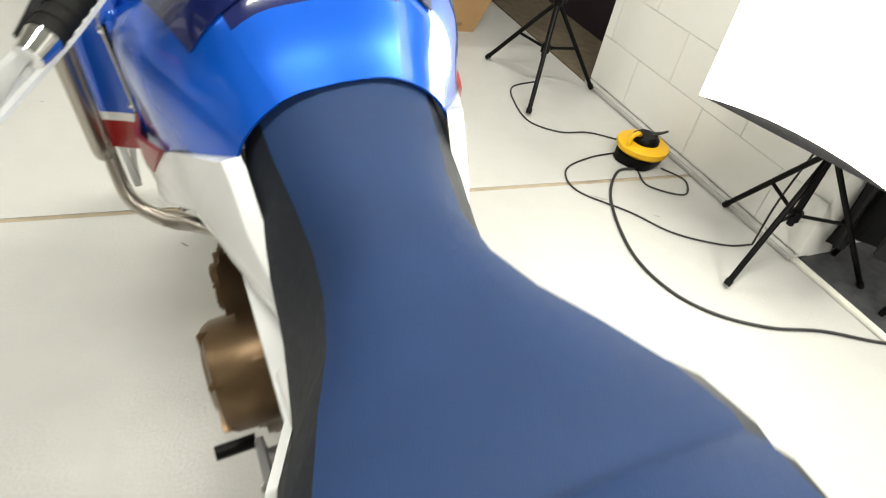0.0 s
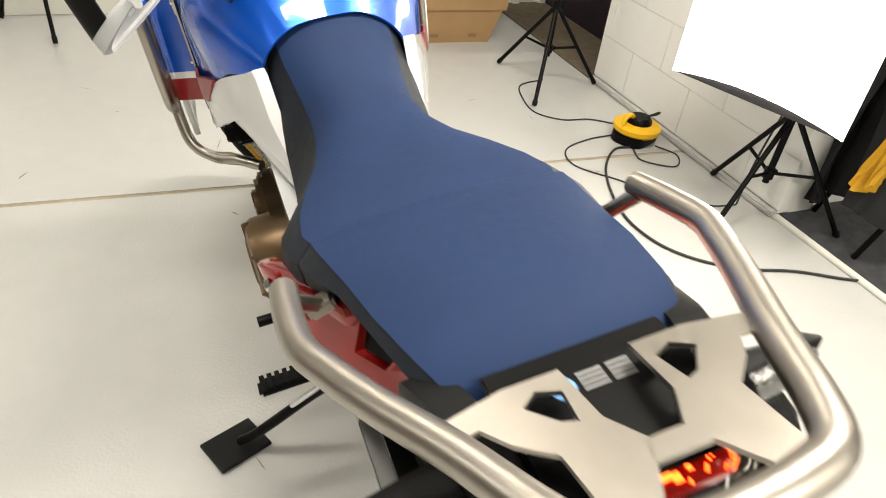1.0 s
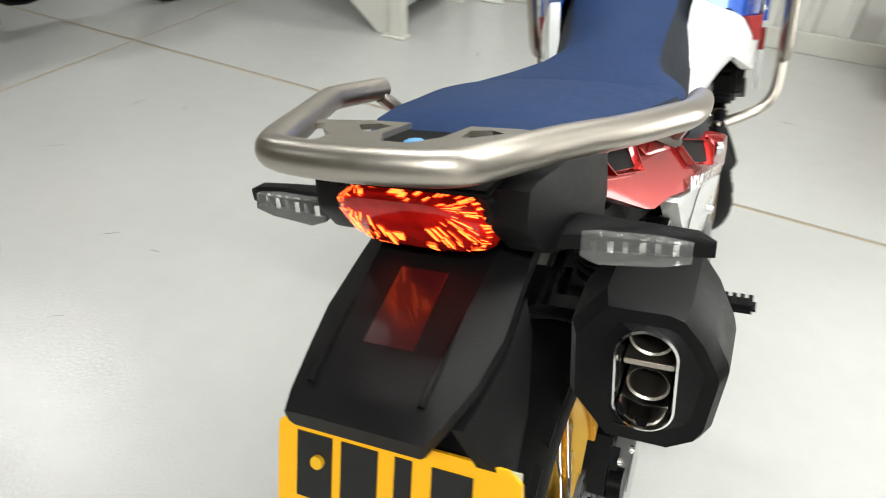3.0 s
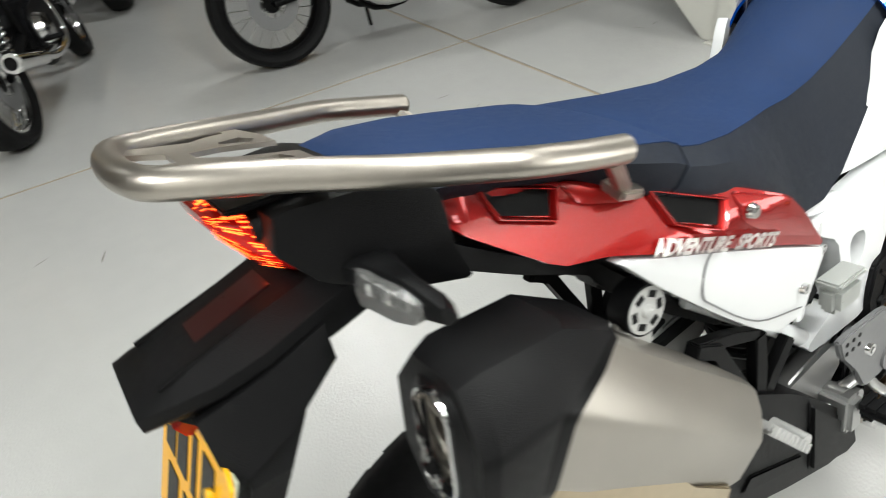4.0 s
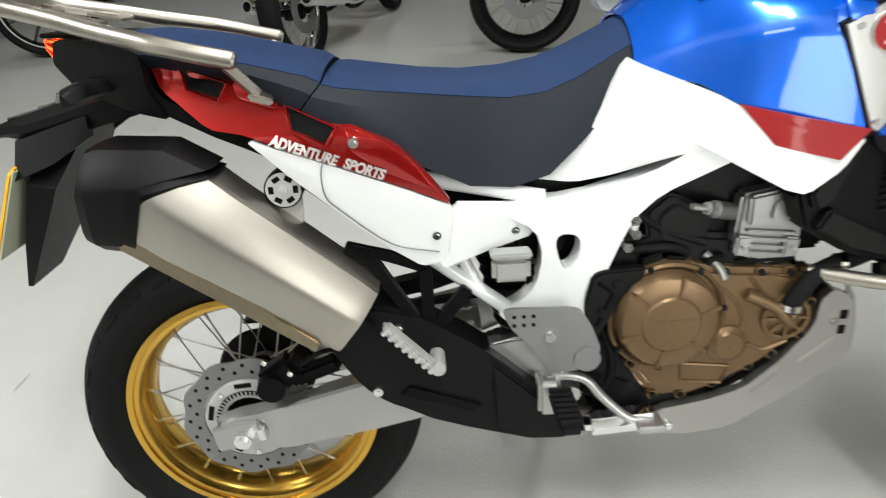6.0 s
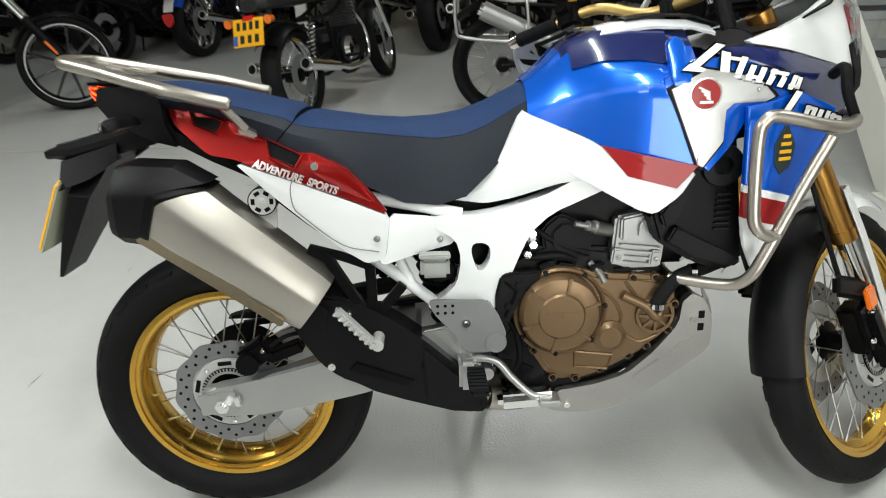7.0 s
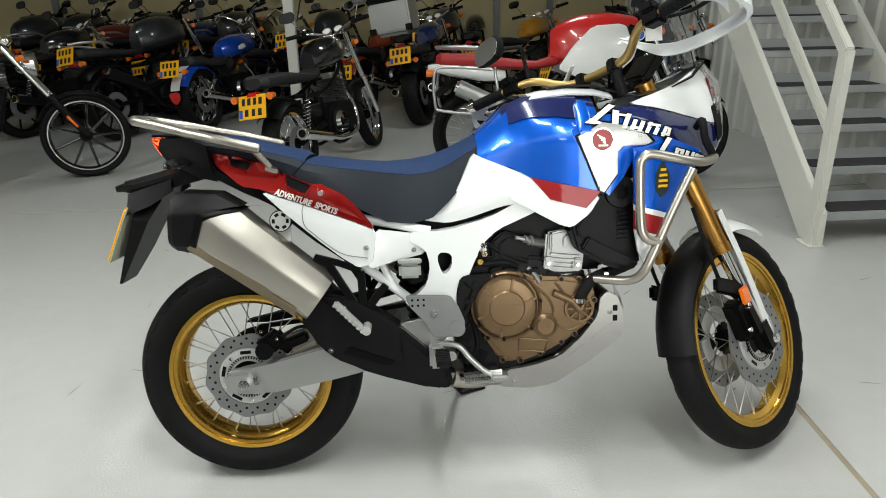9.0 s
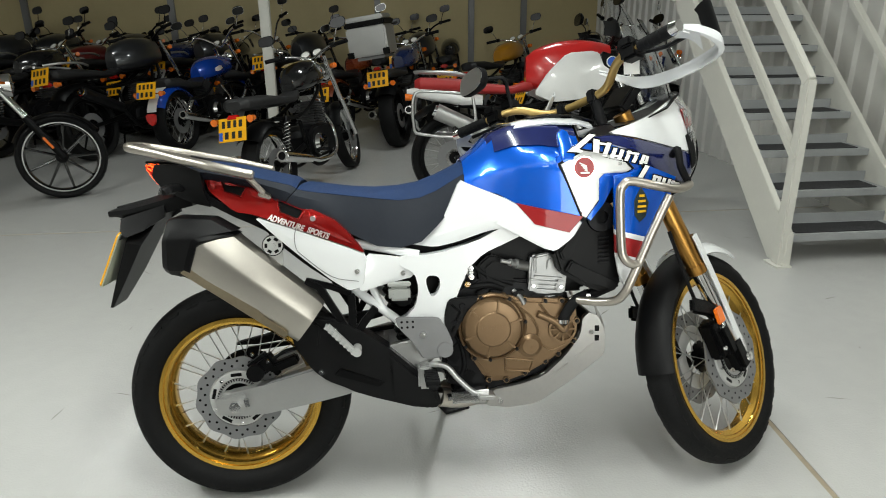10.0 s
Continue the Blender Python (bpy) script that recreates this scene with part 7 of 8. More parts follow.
    rise, pull, half = (0.16, -0.22, 0.40) if cruiser else (0.10, -0.14, 0.38) if adv else (0.07, -0.12, 0.36)
    rise += bars
    hb = ax + up * 0.08
    pts = [hb + Vector((x, pull * min(1, abs(x) / half) ** 1.6, rise * min(1, abs(x) / (half * 0.55)))) for x in (-half, -half * 0.72, -half * 0.45, -half * 0.2, 0, half * 0.2, half * 0.45, half * 0.72, half)]
    bar = fr("handlebar", tube(B(), pts, 0.012, 10, 4), M_CHROME if not adv else M_BLACK)
    for s, p, q in ((1, pts[-1], pts[-2]), (-1, pts[0], pts[1])):
        d = (p - q).normalized()
        fr("grip", rod(B(), p - d * 0.11, p + d * 0.02, 0.018, segs=14), M_GRIP, bar)
        bm = B()
        box(bm, p - d * 0.14, (0.05, 0.045, 0.045), bevel=0.008)
        fr("switch_housing", bm, M_BLACK, bar)
        fr("lever", tube(B(), [p - d * 0.13 + Vector((0, 0.03, 0)), p - d * 0.04 + Vector((0, 0.06, 0)), p + Vector((0, 0.05, 0))], 0.006, 8, 3), M_CHROME, bar)
        mc = p - d * 0.12 + Vector((s * 0.08, -0.02, 0.16))
        stem = fr("mirror_stem", tube(B(), [p - d * 0.13, p - d * 0.12 + Vector((s * 0.03, 0.02, 0.09)), mc], 0.005, 6, 3), M_CHROME if not adv else M_BLACK, bar)
        o2 = rounded([(-0.075, -0.03), (-0.06, 0.045), (0.06, 0.05), (0.08, 0.01), (0.05, -0.045)], 0.22, 2)
        bm = loft(B(), [[mc + Vector((x * k, y, z * k)) for x, z in o2] for k, y in ((1, -0.005), (1, 0.004), (0.75, 0.025))])
        fr("mirror", bm, M_CHROME if cruiser else M_BLACK, bar)
        bm = B()
        prism(bm, [(mc.x + x * 0.94, mc.z + z * 0.94) for x, z in o2], mc.y - 0.0075, mc.y - 0.0055, axis="y")
        fr("mirror_glass", bm, M_DIMMIRROR, bar)
    lc = ax + Vector((0, 0.14, -0.06))
    hl = fr("headlamp", lathe(B(), [(-0.12, 0.02), (-0.10, 0.06), (-0.03, 0.085), (0.03, 0.09), (0.035, 0.08), (0.035, 0.01)], 28, lc, "y"), M_CHROME if not adv else M_BLACK)
    fr("headlamp_lens", lathe(B(), [(0.034, 0.001), (0.045, 0.02), (0.036, 0.078), (0.030, 0.078), (0.030, 0.001)], 28, lc, "y"), M_LENS, hl)
    for s in (1, -1):
        g = ax + Vector((s * 0.055, 0.0, 0.115))
        bm = lathe(B(), [(-0.03, 0.001), (-0.03, 0.035), (0.0, 0.045), (0.012, 0.045), (0.012, 0.039), (0.006, 0.039), (0.006, 0.001)], 24, (0, 0, 0), "z")
        bm.transform(Matrix.Translation(g) @ pose(0, 0, 0, 40, 0, 0))
        ga = fr("gauge", bm, M_CHROME if not adv else M_BLACK)
        bm = rod(B(), (0, 0, 0.006), (0, 0, 0.008), 0.037, segs=24)
        bm.transform(Matrix.Translation(g) @ pose(0, 0, 0, 40, 0, 0))
        fr("gauge_dial", bm, M_PAPER if not adv else M_BLACK, ga)
        part("front_indicator", rod(B(), st @ (ax + Vector((s * 0.13, 0.10, -0.02))), st @ (ax + Vector((s * 0.16, 0.07, -0.02))), 0.028, 0.022, 14), M_AMBER, hl)
    # mudguards
    bm = B()
    secs = []
    for k in range(12):
        a = radians(35 + 11 * k)
        r = fw[0] + 0.028
        secs.append([(x, wb + (r - 0.03 * (abs(x) / 0.07) ** 2) * math.cos(a), fw[0] + (r - 0.03 * (abs(x) / 0.07) ** 2) * math.sin(a)) for x in (-0.07, -0.045, 0, 0.045, 0.07)])
    ribbon(bm, secs)
    fr("front_mudguard", thicken(bm, 0.003), fender if cruiser else M_BLACK)
    bm = B()
    secs = []
    span = (20, 150) if cruiser else (45, 135)
    for k in range(12):
        a = radians(span[0] + (span[1] - span[0]) * k / 11)
        r = rw[0] + (0.045 if not adv else 0.10)
        w = rw[1] + 0.03
        secs.append([(x, -0.01 + (r - 0.05 * (abs(x) / w) ** 3) * math.cos(a), rw[0] + (r - 0.05 * (abs(x) / w) ** 3) * math.sin(a)) for x in (-w, -w * 0.8, -w * 0.4, 0, w * 0.4, w * 0.8, w)])
    ribbon(bm, secs)
    part("rear_mudguard", thicken(bm, 0.004), fender, top)
    # tank, seat, tail
    tk = tank_body(top, 0.52, ax.y - 0.04, sh + 0.06, tw or (0.15 if not adv else 0.19), 0.17 if not adv else 0.24, tank, label="")
    part("filler_cap", rod(B(), (0, 0.5 * (0.55 + ax.y), sh + 0.215 if not adv else sh + 0.28), (0, 0.5 * (0.55 + ax.y), sh + 0.24 if not adv else sh + 0.30), 0.032, 0.028, 20), M_CHROME, tk)
    if cruiser:
        seat_body(top, [(-0.12, 0.06, sh + 0.06, sh - 0.02), (-0.08, 0.10, sh + 0.09, sh - 0.02), (0.12, 0.12, sh + 0.07, sh - 0.03), (0.20, 0.14, sh + 0.03, sh - 0.05), (0.40, 0.15, sh + 0.01, sh - 0.06), (0.54, 0.09, sh + 0.05, sh - 0.04), (0.58, 0.05, sh + 0.05, sh - 0.02)], seat)
    else:
        seat_body(top, [(-0.30, 0.06, sh + 0.045, sh - 0.02), (-0.26, 0.11, sh + 0.065, sh - 0.035), (0.0, 0.125, sh + 0.055, sh - 0.045), (0.22, 0.14, sh + 0.02, sh - 0.06), (0.42, 0.12, sh + 0.0, sh - 0.06), (0.55, 0.08, sh + 0.04, sh - 0.04), (0.60, 0.05, sh + 0.05, sh - 0.02)], seat)
    ty = -rw[0] * 0.98 if cruiser else -0.33
    tz = rw[0] + 0.30 if cruiser else sh - 0.10
    bm = B()
    box(bm, (0, ty, tz + 0.03), (0.10, 0.06, 0.045), pose(0, 0, 0, -15, 0, 0), bevel=0.014)
    part("tail_lamp", bm, M_REDLENS, top)
    if plate:
        plate_on(top, (0, ty - 0.05, tz - 0.10 + plate_up), -22)
    for s in (1, -1):
        sg = part("rear_indicator", rod(B(), (s * 0.05, ty + 0.02, tz + 0.02), (s * 0.14, ty + 0.01, tz + 0.02), 0.007, segs=8), M_CHROME, top)
        part("indicator_lens", rod(B(), (s * 0.15, ty - 0.035, tz + 0.02), (s * 0.15, ty + 0.02, tz + 0.02), 0.027, 0.020, 14), M_AMBER, sg)
    for s in (1, -1):
        part("footrest", rod(B(), (s * 0.14, 0.52, 0.33), (s * 0.26, 0.52, 0.33), 0.013, segs=10), M_GRIP, top)
    part("side_stand", rod(B(), (-0.12, 0.58, 0.28), (-0.28, 0.66, 0.045), 0.011, segs=8), M_BLACK, top)
    return top, tk, sh, ax, st


def heading(x, y, hx, hy):
    return pose(x, y, 0, 0, 0, math.degrees(math.atan2(-hx, hy)))


# black retro twin with a gold tank stripe
twin, tk, sh, ax, st = moto(heading(-3.38, -0.33, -0.93, 0.37), "black retro twin motorcycle with a gold tank stripe", 1.42, wheel="wire", rim=M_CHROME, tank=M_TANKBLACK, plate_up=0.06)
bm = B()
for k in range(9):
    t = k / 8
    y = 0.56 + 0.36 * t
    box(bm, (0.0, y, sh + 0.212 + 0.035 * math.sin(math.pi * (0.15 + 0.7 * t))), (0.055, 0.05, 0.004), pose(0, 0, 0, 14 - 26 * t, 0, 0))
part("tank_stripe", bm, M_GOLDSTRIPE, tk)
# blue and white cruiser
cru, tk, sh, ax, st = moto(heading(-5.72, -1.66, -0.94, 0.34), "blue and white cruiser with chrome and a leather seat", 1.62, (0.33, 0.085), (0.34, 0.06), "wire", M_CHROME, M_TANKBLUE, "cruiser", fender=M_TANKBLUE, plate_up=0.16, lean=6)
bm = B()
secs = []
for k in range(8):
    a = radians(95 + 9 * k)
    secs.append([(x, -0.01 + 0.385 * math.cos(a), 0.33 + 0.385 * math.sin(a)) for x in (-0.055, 0, 0.055)])
ribbon(bm, secs)
part("mudguard_stripe", thicken(bm, 0.003), M_TANKWHITE, cru)
bm = B()
prism(bm, rounded([(-0.06, 0.46), (0.06, 0.46), (0.05, 0.38), (0.0, 0.33), (-0.05, 0.38)], 0.2, 2), -0.40, -0.375, axis="y")
part("heart_lamp", bm, M_REDLENS, cru)
bm = tank_body(cru, 0.62, 1.0, sh + 0.075, 0.154, 0.10, M_TANKWHITE, "tank_flash")
# dark adventure tourer with a pale tail
atw, tk, sh, ax, st = moto(heading(-5.36, -2.42, -0.9, 0.43), "dark grey adventure motorcycle with crash bars", 1.55, (0.34, 0.08), (0.35, 0.055), "cast", M_BLACK, M_TANKGREY, "adventure", exhaust=M_DARK, plate_up=0.21)
for s in (1, -1):
    part("crash_bar", tube(B(), [(s * 0.12, 1.10, 0.80), (s * 0.26, 0.98, 0.78), (s * 0.28, 0.80, 0.60), (s * 0.25, 0.75, 0.40), (s * 0.12, 0.80, 0.30)], 0.013, 10, 5), M_ALU, atw)
    part("grab_rail", tube(B(), [(s * 0.12, 0.10, 0.93), (s * 0.17, -0.05, 0.96), (s * 0.16, -0.25, 0.97), (s * 0.06, -0.36, 0.97)], 0.012, 10, 5), M_ALU, atw)
# red and white adventure bike beside the stairs
gs, tk, sh, ax, st = moto(heading(-3.35, 1.06, 0.10, 0.99) @ Matrix.Scale(1.04, 4), "red and white adventure motorcycle with a luggage frame", 1.52, (0.335, 0.08), (0.345, 0.055), "wire", M_BLACK, M_TANKRED, "adventure", M_REDSEAT, plate=False, exhaust=M_ALU, lean=7, tw=0.15)
for s in (1, -1):
    o = rounded([(0.56, 0.80), (0.66, 0.95), (0.80, 1.085), (1.00, 1.10), (1.12, 1.0), (1.08, 0.86), (0.98, 0.77), (0.70, 0.74)], 0.12, 1)
    bm = dome(B(), dense(o, 0.03), lambda y, z: 0.205 - 0.25 * max(0, z - 0.95), 0.03, 0.02, s)
    part("tank_panel", bm, M_TANKWHITE, gs, "silver-white tank panel")
    o = rounded([(1.02, 1.10), (1.16, 1.06), (1.20, 0.92), (1.10, 0.84), (1.07, 0.95)], 0.2, 1)
    bm = dome(B(), dense(o, 0.03), lambda y, z: 0.20 - 0.15 * max(0, y - 1.05), 0.03, 0.01, s)
    tp = part("radiator_shroud", bm, M_BLACK, gs)
    bm = rod(B(), (s * 0.205, 1.11, 1.02), (s * 0.212, 1.11, 1.02), 0.035, segs=28)
    part("round_badge", bm, M_PALEBLUE, tp)
    bm = lathe(B(), [(s * 0.206, 0.033), (s * 0.214, 0.033), (s * 0.214, 0.039), (s * 0.206, 0.039)], 28, (0, 1.11, 1.02))
    part("badge_ring", bm, M_PAPER, tp)
    part("luggage_frame", tube(B(), [(s * 0.18, 0.12, 0.80), (s * 0.27, 0.12, 0.78), (s * 0.28, 0.12, 0.52), (s * 0.28, -0.24, 0.52), (s * 0.28, -0.30, 0.58), (s * 0.28, -0.30, 0.78), (s * 0.27, -0.22, 0.82), (s * 0.27, 0.10, 0.80)], 0.011, 10, 3), M_ALU, gs)
    part("grab_rail", tube(B(), [(s * 0.12, 0.12, 0.92), (s * 0.16, 0.0, 0.95), (s * 0.15, -0.20, 0.96), (s * 0.05, -0.30, 0.96)], 0.012, 10, 4), M_ALU, gs)
seat_body(gs, [(-0.36, 0.05, 0.84, 0.80), (-0.25, 0.10, 0.86, 0.77), (0.05, 0.13, 0.82, 0.70), (0.20, 0.12, 0.80, 0.70)], M_TANKWHITE, "tail_panel")
bm = ribbon(B(), [[(-w, y - 0.05, z), (-w * 0.5, y, z), (0, y + 0.015, z), (w * 0.5, y, z), (w, y - 0.05, z)] for y, z, w in ((1.36, 1.12, 0.15), (1.30, 1.26, 0.17), (1.22, 1.40, 0.15), (1.18, 1.47, 0.10))])
part("windscreen", thicken(bm, 0.004), M_SCREEN, gs)
for s in (1, -1):
    bm = B()
    P = smooth_path([(s * 0.43, 0.99, 1.22), (s * 0.44, 1.08, 1.21), (s * 0.36, 1.12, 1.20), (s * 0.24, 1.12, 1.19)], 5)
    ribbon(bm, [[p + Vector((0, -0.01, 0.055)), p + Vector((0, 0.005, 0.02)), p + Vector((0, 0, -0.04))] for p in P])
    part("handguard", thicken(bm, 0.004), M_BLACK, gs)
# touring bike with an aluminium top case
tor, tk, sh, ax, st = moto(heading(-5.70, 0.72, -0.95, 0.30), "dark touring motorcycle carrying an aluminium top case", 1.55, (0.34, 0.09), (0.33, 0.06), "cast", M_BLACK, M_TANKNAVY, "tourer", exhaust=M_STEEL, plate_up=0.18)
bm = B()
box(bm, (0, -0.34, 1.165), (0.42, 0.34, 0.29), bevel=0.018)
tc = part("top_case", bm, M_ALU, tor, "square aluminium top case")
bm = B()
box(bm, (0, -0.34, 1.335), (0.43, 0.35, 0.055), bevel=0.012)
part("case_lid_band", bm, M_BLACK, tc)
bm = B()
box(bm, (0, -0.34, 1.385), (0.40, 0.32, 0.05), bevel=0.014)
part("case_lid", bm, M_ALU, tc)
for x in (-0.19, 0.19):
    bm = B()
    box(bm, (x, -0.515, 1.05), (0.07, 0.02, 0.06), bevel=0.004)
    part("case_corner", bm, M_BLACK, tc)
bm = B()
box(bm, (0, -0.30, 1.0), (0.30, 0.32, 0.03), bevel=0.006)
part("case_carrier", bm, M_ALUGREY, tor)
# black cruiser nearest the aisle, only its front wheel stands clear
blk, tk, sh, ax, st = moto(heading(-3.16, -3.54, -0.42, 0.91), "black power cruiser with a nine-spoke front wheel", 1.60, (0.33, 0.09), (0.335, 0.06), "cast", M_TANKBLACK, M_TANKBLACK, "cruiser", plate=False, spokes=9, steer=-4, fork=M_BLACK)
# silver ring draws the bright highlight line along the front rim's edge
bm = lathe(B(), [(-0.0395, 0.271), (-0.0395, 0.281), (0.0395, 0.281), (0.0395, 0.271)], 48, (0, 1.60, 0.335))
bm.transform(st)
part("rim_highlight", bm, M_ALU, blk)
bm = B()
box(bm, (0.14, 1.53, 0.46), (0.02, 0.02, 0.11), pose(0, 0, 0, 33, 0, 0), bevel=0.004)
bm.transform(st)
part("fork_reflector", bm, M_AMBER, blk)

# the rows further back
back = [
    (-6.55, 0.05, -0.9, 0.42, M_TANKORANGE, "cruiser", "burnt orange and black custom cruiser", 0.0),
    (-6.75, -1.25, -0.85, 0.5, M_TANKBLACK, "cruiser", "black cruiser with ape-hanger bars and a sissy bar", 0.10),
    (-6.9, -2.35, -0.9, 0.43, M_TANKNAVY, "roadster", "midnight blue roadster among the parked rows", 0.0),
    (-6.6, -3.4, -0.9, 0.43, M_TANKMAROON, "roadster", "dark red roadster among the parked rows", 0.0),
    (-6.55, 1.85, -0.8, 0.6, M_TANKYELLOW, "roadster", "yellow and black naked motorcycle", 0.0),
    (-6.3, 2.85, 0.5, 0.86, M_TANKNAVY, "cruiser", "blue and silver classic cruiser", 0.02),
    (-7.4, 2.5, 0.3, 0.95, M_TANKGREY, "cruiser", "grey and black cruiser with chrome bars", 0.05),
    (-5.2, 2.35, -0.25, 0.97, M_TANKBLACK, "roadster", "black roadster behind the red and white machine", 0.0),
]
for x, y, hx, hy, tank, style, label, bars in back:
    moto(heading(x, y, hx, hy), label, 1.5, (0.32, 0.08), (0.32, 0.055), "cast", M_BLACK, tank, style, exhaust=M_CHROME if style == "cruiser" else M_DARK, fender=tank if style == "cruiser" else M_BLACK, bars=bars, steer=random.uniform(5, 22), spokes=7)
spare = moto(heading(-7.7, -0.5, -0.95, 0.3), "black roadster in the back row", 1.45, tank=M_TANKBLACK, style="roadster", exhaust=M_DARK, spokes=7)[0]
for x, y, r in ((-7.6, 0.7, 75), (-7.9, 1.6, 78), (-7.7, -1.7, 68), (-7.8, -2.9, 72), (-7.6, -4.1, 70), (-5.6, -3.5, 64)):
    copy_thing(spare, pose(x, y, 0, 0, 0, r) @ pose(0, 0, 0, 0, -9, 0))
for x, y, r in ((-7.0, -0.62, 66), (-7.05, -1.85, 70), (-7.0, -2.9, 67), (-6.9, 1.0, 72), (-6.8, -4.4, 64), (-7.2, -3.95, 66), (-7.1, 3.3, 30)):
    copy_thing(atw, pose(x, y, 0, 0, 0, r) @ pose(0, 0, 0, 0, -9, 0))

# ---- studio stands, cables and boxes by the wall ----
def light_stand(feet, hub_z, top_z, label):
    c = Vector((sum(f[0] for f in feet) / 3, sum(f[1] for f in feet) / 3, 0))
    st = empty("light_stand", Matrix.Translation(c), label, "light stand", "light stands")
    bm = rod(B(), (0, 0, 0.16), (0, 0, top_z * 0.55), 0.013, segs=14)
    pole = part("pole", bm, M_BLACK, st)
    part("upper_pole", rod(B(), (0, 0, top_z * 0.5), (0, 0, top_z), 0.010, segs=12), M_DARK, pole)
    for z in (hub_z, 0.20, top_z * 0.55):
        bm = B()
        rod(bm, (0, 0, z - 0.02), (0, 0, z + 0.02), 0.021, segs=14)
        box(bm, (0.025, 0.0, z), (0.03, 0.012, 0.018), bevel=0.003)
        part("collar", bm, M_BLACK, pole)
    for f in feet:
        p = Vector((f[0], f[1], 0.012)) - c
        hub = Vector((0, 0, hub_z))
        leg = part("leg", rod(B(), hub + (p - hub) * 0.05, p, 0.0105, segs=10), M_BLACK, st)
        part("brace", rod(B(), Vector((0, 0, 0.20)), hub + (p - hub) * 0.52, 0.007, segs=8), M_BLACK, leg)
        part("rubber_foot", rod(B(), p - (p - hub) * 0.04, p, 0.014, 0.012, 10), M_GRIP, leg)
    return st


light_stand([(1.235, 2.310), (1.715, 2.520), (1.300, 2.875)], 0.42, 1.75, "black light stand with spread legs before the door")
light_stand([(1.360, 1.130), (1.715, 1.530), (1.890, 1.000)], 0.46, 1.35, "black light stand carrying the lit softbox")
light_stand([(-0.940, 3.385), (-1.220, 3.805), (-0.760, 3.815)], 0.85, 1.9, "thin black stand by the far wall")
# softboxes: a shallow bow of glowing cloth before a black shell
def softbox(L0, R0, H, neck, label):
    sb = empty("softbox", pose(0, 0, 0), label, "softbox")
    L0, R0, neck = Vector(L0), Vector(R0), Vector(neck)
    al = R0 - L0
    nrm = Vector((al.y, -al.x, 0)).normalized()
    if nrm.x > 0:
        nrm = -nrm
    rows = []
    for j in range(7):
        v = j / 6
        rows.append([L0 + al * (k / 8) + Vector((0, 0, 1)) * (H * v + 0.035 * (1 - 2 * v) * (1 - (2 * k / 8 - 1) ** 2)) + nrm * 0.02 * (1 - (2 * k / 8 - 1) ** 2) * (1 - (2 * v - 1) ** 2) for k in range(9)])
    part("diffuser", ribbon(B(), [[tuple(p) for p in r] for r in rows]), M_SOFT, sb, "glowing white diffuser cloth")
    bm = B()
    back = (L0 + R0) / 2 - nrm * 0.26 + Vector((0, 0, H / 2))
    e = [L0, R0, R0 + Vector((0, 0, H)), L0 + Vector((0, 0, H))]
    vs = [bm.verts.new(p - nrm * 0.004) for p in e] + [bm.verts.new(back + (p - back) * 0.18 - nrm * 0.02) for p in e]
    for i in range(4):
        j = (i + 1) % 4
        bm.faces.new((vs[i], vs[j], vs[4 + j], vs[4 + i]))
    bm.faces.new(vs[4:])
    part("shell", bm, M_CLOTH, sb, "black cloth shell")
    part("bracket", rod(B(), back, neck, 0.02, segs=12), M_BLACK, sb)


softbox((1.325, 1.54, 0.50), (1.53, 0.92, 0.50), 0.98, (1.66, 1.235, 1.30), "large lit white softbox on a stand by the doorway")

# cable reel
rl = empty("cable_reel", pose(1.56, 1.91, 0, 0, 0, 25) @ Matrix.Diagonal((0.86, 0.86, 0.86, 1)), "yellow and black cable reel on the floor", "cable reel")
bm = B()
prism(bm, rounded([(-0.13, -0.10), (0.13, -0.10), (0.13, 0.10), (-0.13, 0.10)], 0.2, 2), 0.0, 0.055, bevel=0.008, axis="z")
part("base", bm, M_BLACK, rl)
part("drum", lathe(B(), [(0.05, 0.03), (0.05, 0.115), (0.065, 0.128), (0.088, 0.128), (0.10, 0.112), (0.10, 0.03)], 36, (0, 0, 0), "z"), M_YELLOW, rl)
part("hub", lathe(B(), [(0.095, 0.001), (0.135, 0.001), (0.135, 0.05), (0.12, 0.066), (0.095, 0.07)], 28, (0.01, 0, 0), "z"), M_BLACK, rl)
part("handle", tube(B(), [(-0.11, 0.03, 0.07), (-0.10, 0.03, 0.135), (-0.06, 0.02, 0.15), (-0.03, 0.02, 0.13)], 0.012, 10, 4), M_YELLOW, rl)
part("plug", tube(B(), [(0.03, -0.02, 0.13), (0.09, -0.06, 0.155), (0.15, -0.02, 0.11), (0.10, 0.04, 0.09)], 0.006, 8, 5), M_CABLE, rl)


def cable(pts, r, label):
    bm = tube(B(), [(x - 0.13, y - 0.03, r + 0.001) for x, y in pts], r, 8, 7)
    tagged(link("cable", bm, M_CABLE), label, "cable", "floor cables")


cable([(1.63, 1.86), (1.52, 1.85), (1.37, 1.68), (1.26, 1.40), (1.265, 1.20), (1.35, 1.06), (1.50, 0.96), (1.68, 0.90), (1.92, 0.78), (2.3, 0.70)], 0.0055, "thick black cable looping from the reel to the doorway")
cable([(1.62, 1.99), (1.46, 1.97), (1.30, 1.90), (1.265, 1.76), (1.40, 1.60), (1.50, 1.45), (1.66, 1.35), (1.78, 1.33)], 0.0036, "thin black cable from the reel to the softbox stand")
cable([(1.58, 2.65), (1.42, 2.60), (1.355, 2.45), (1.34, 2.28), (1.44, 2.18), (1.58, 2.16), (1.70, 2.08)], 0.0036, "thin black cable from the light stand to the reel")
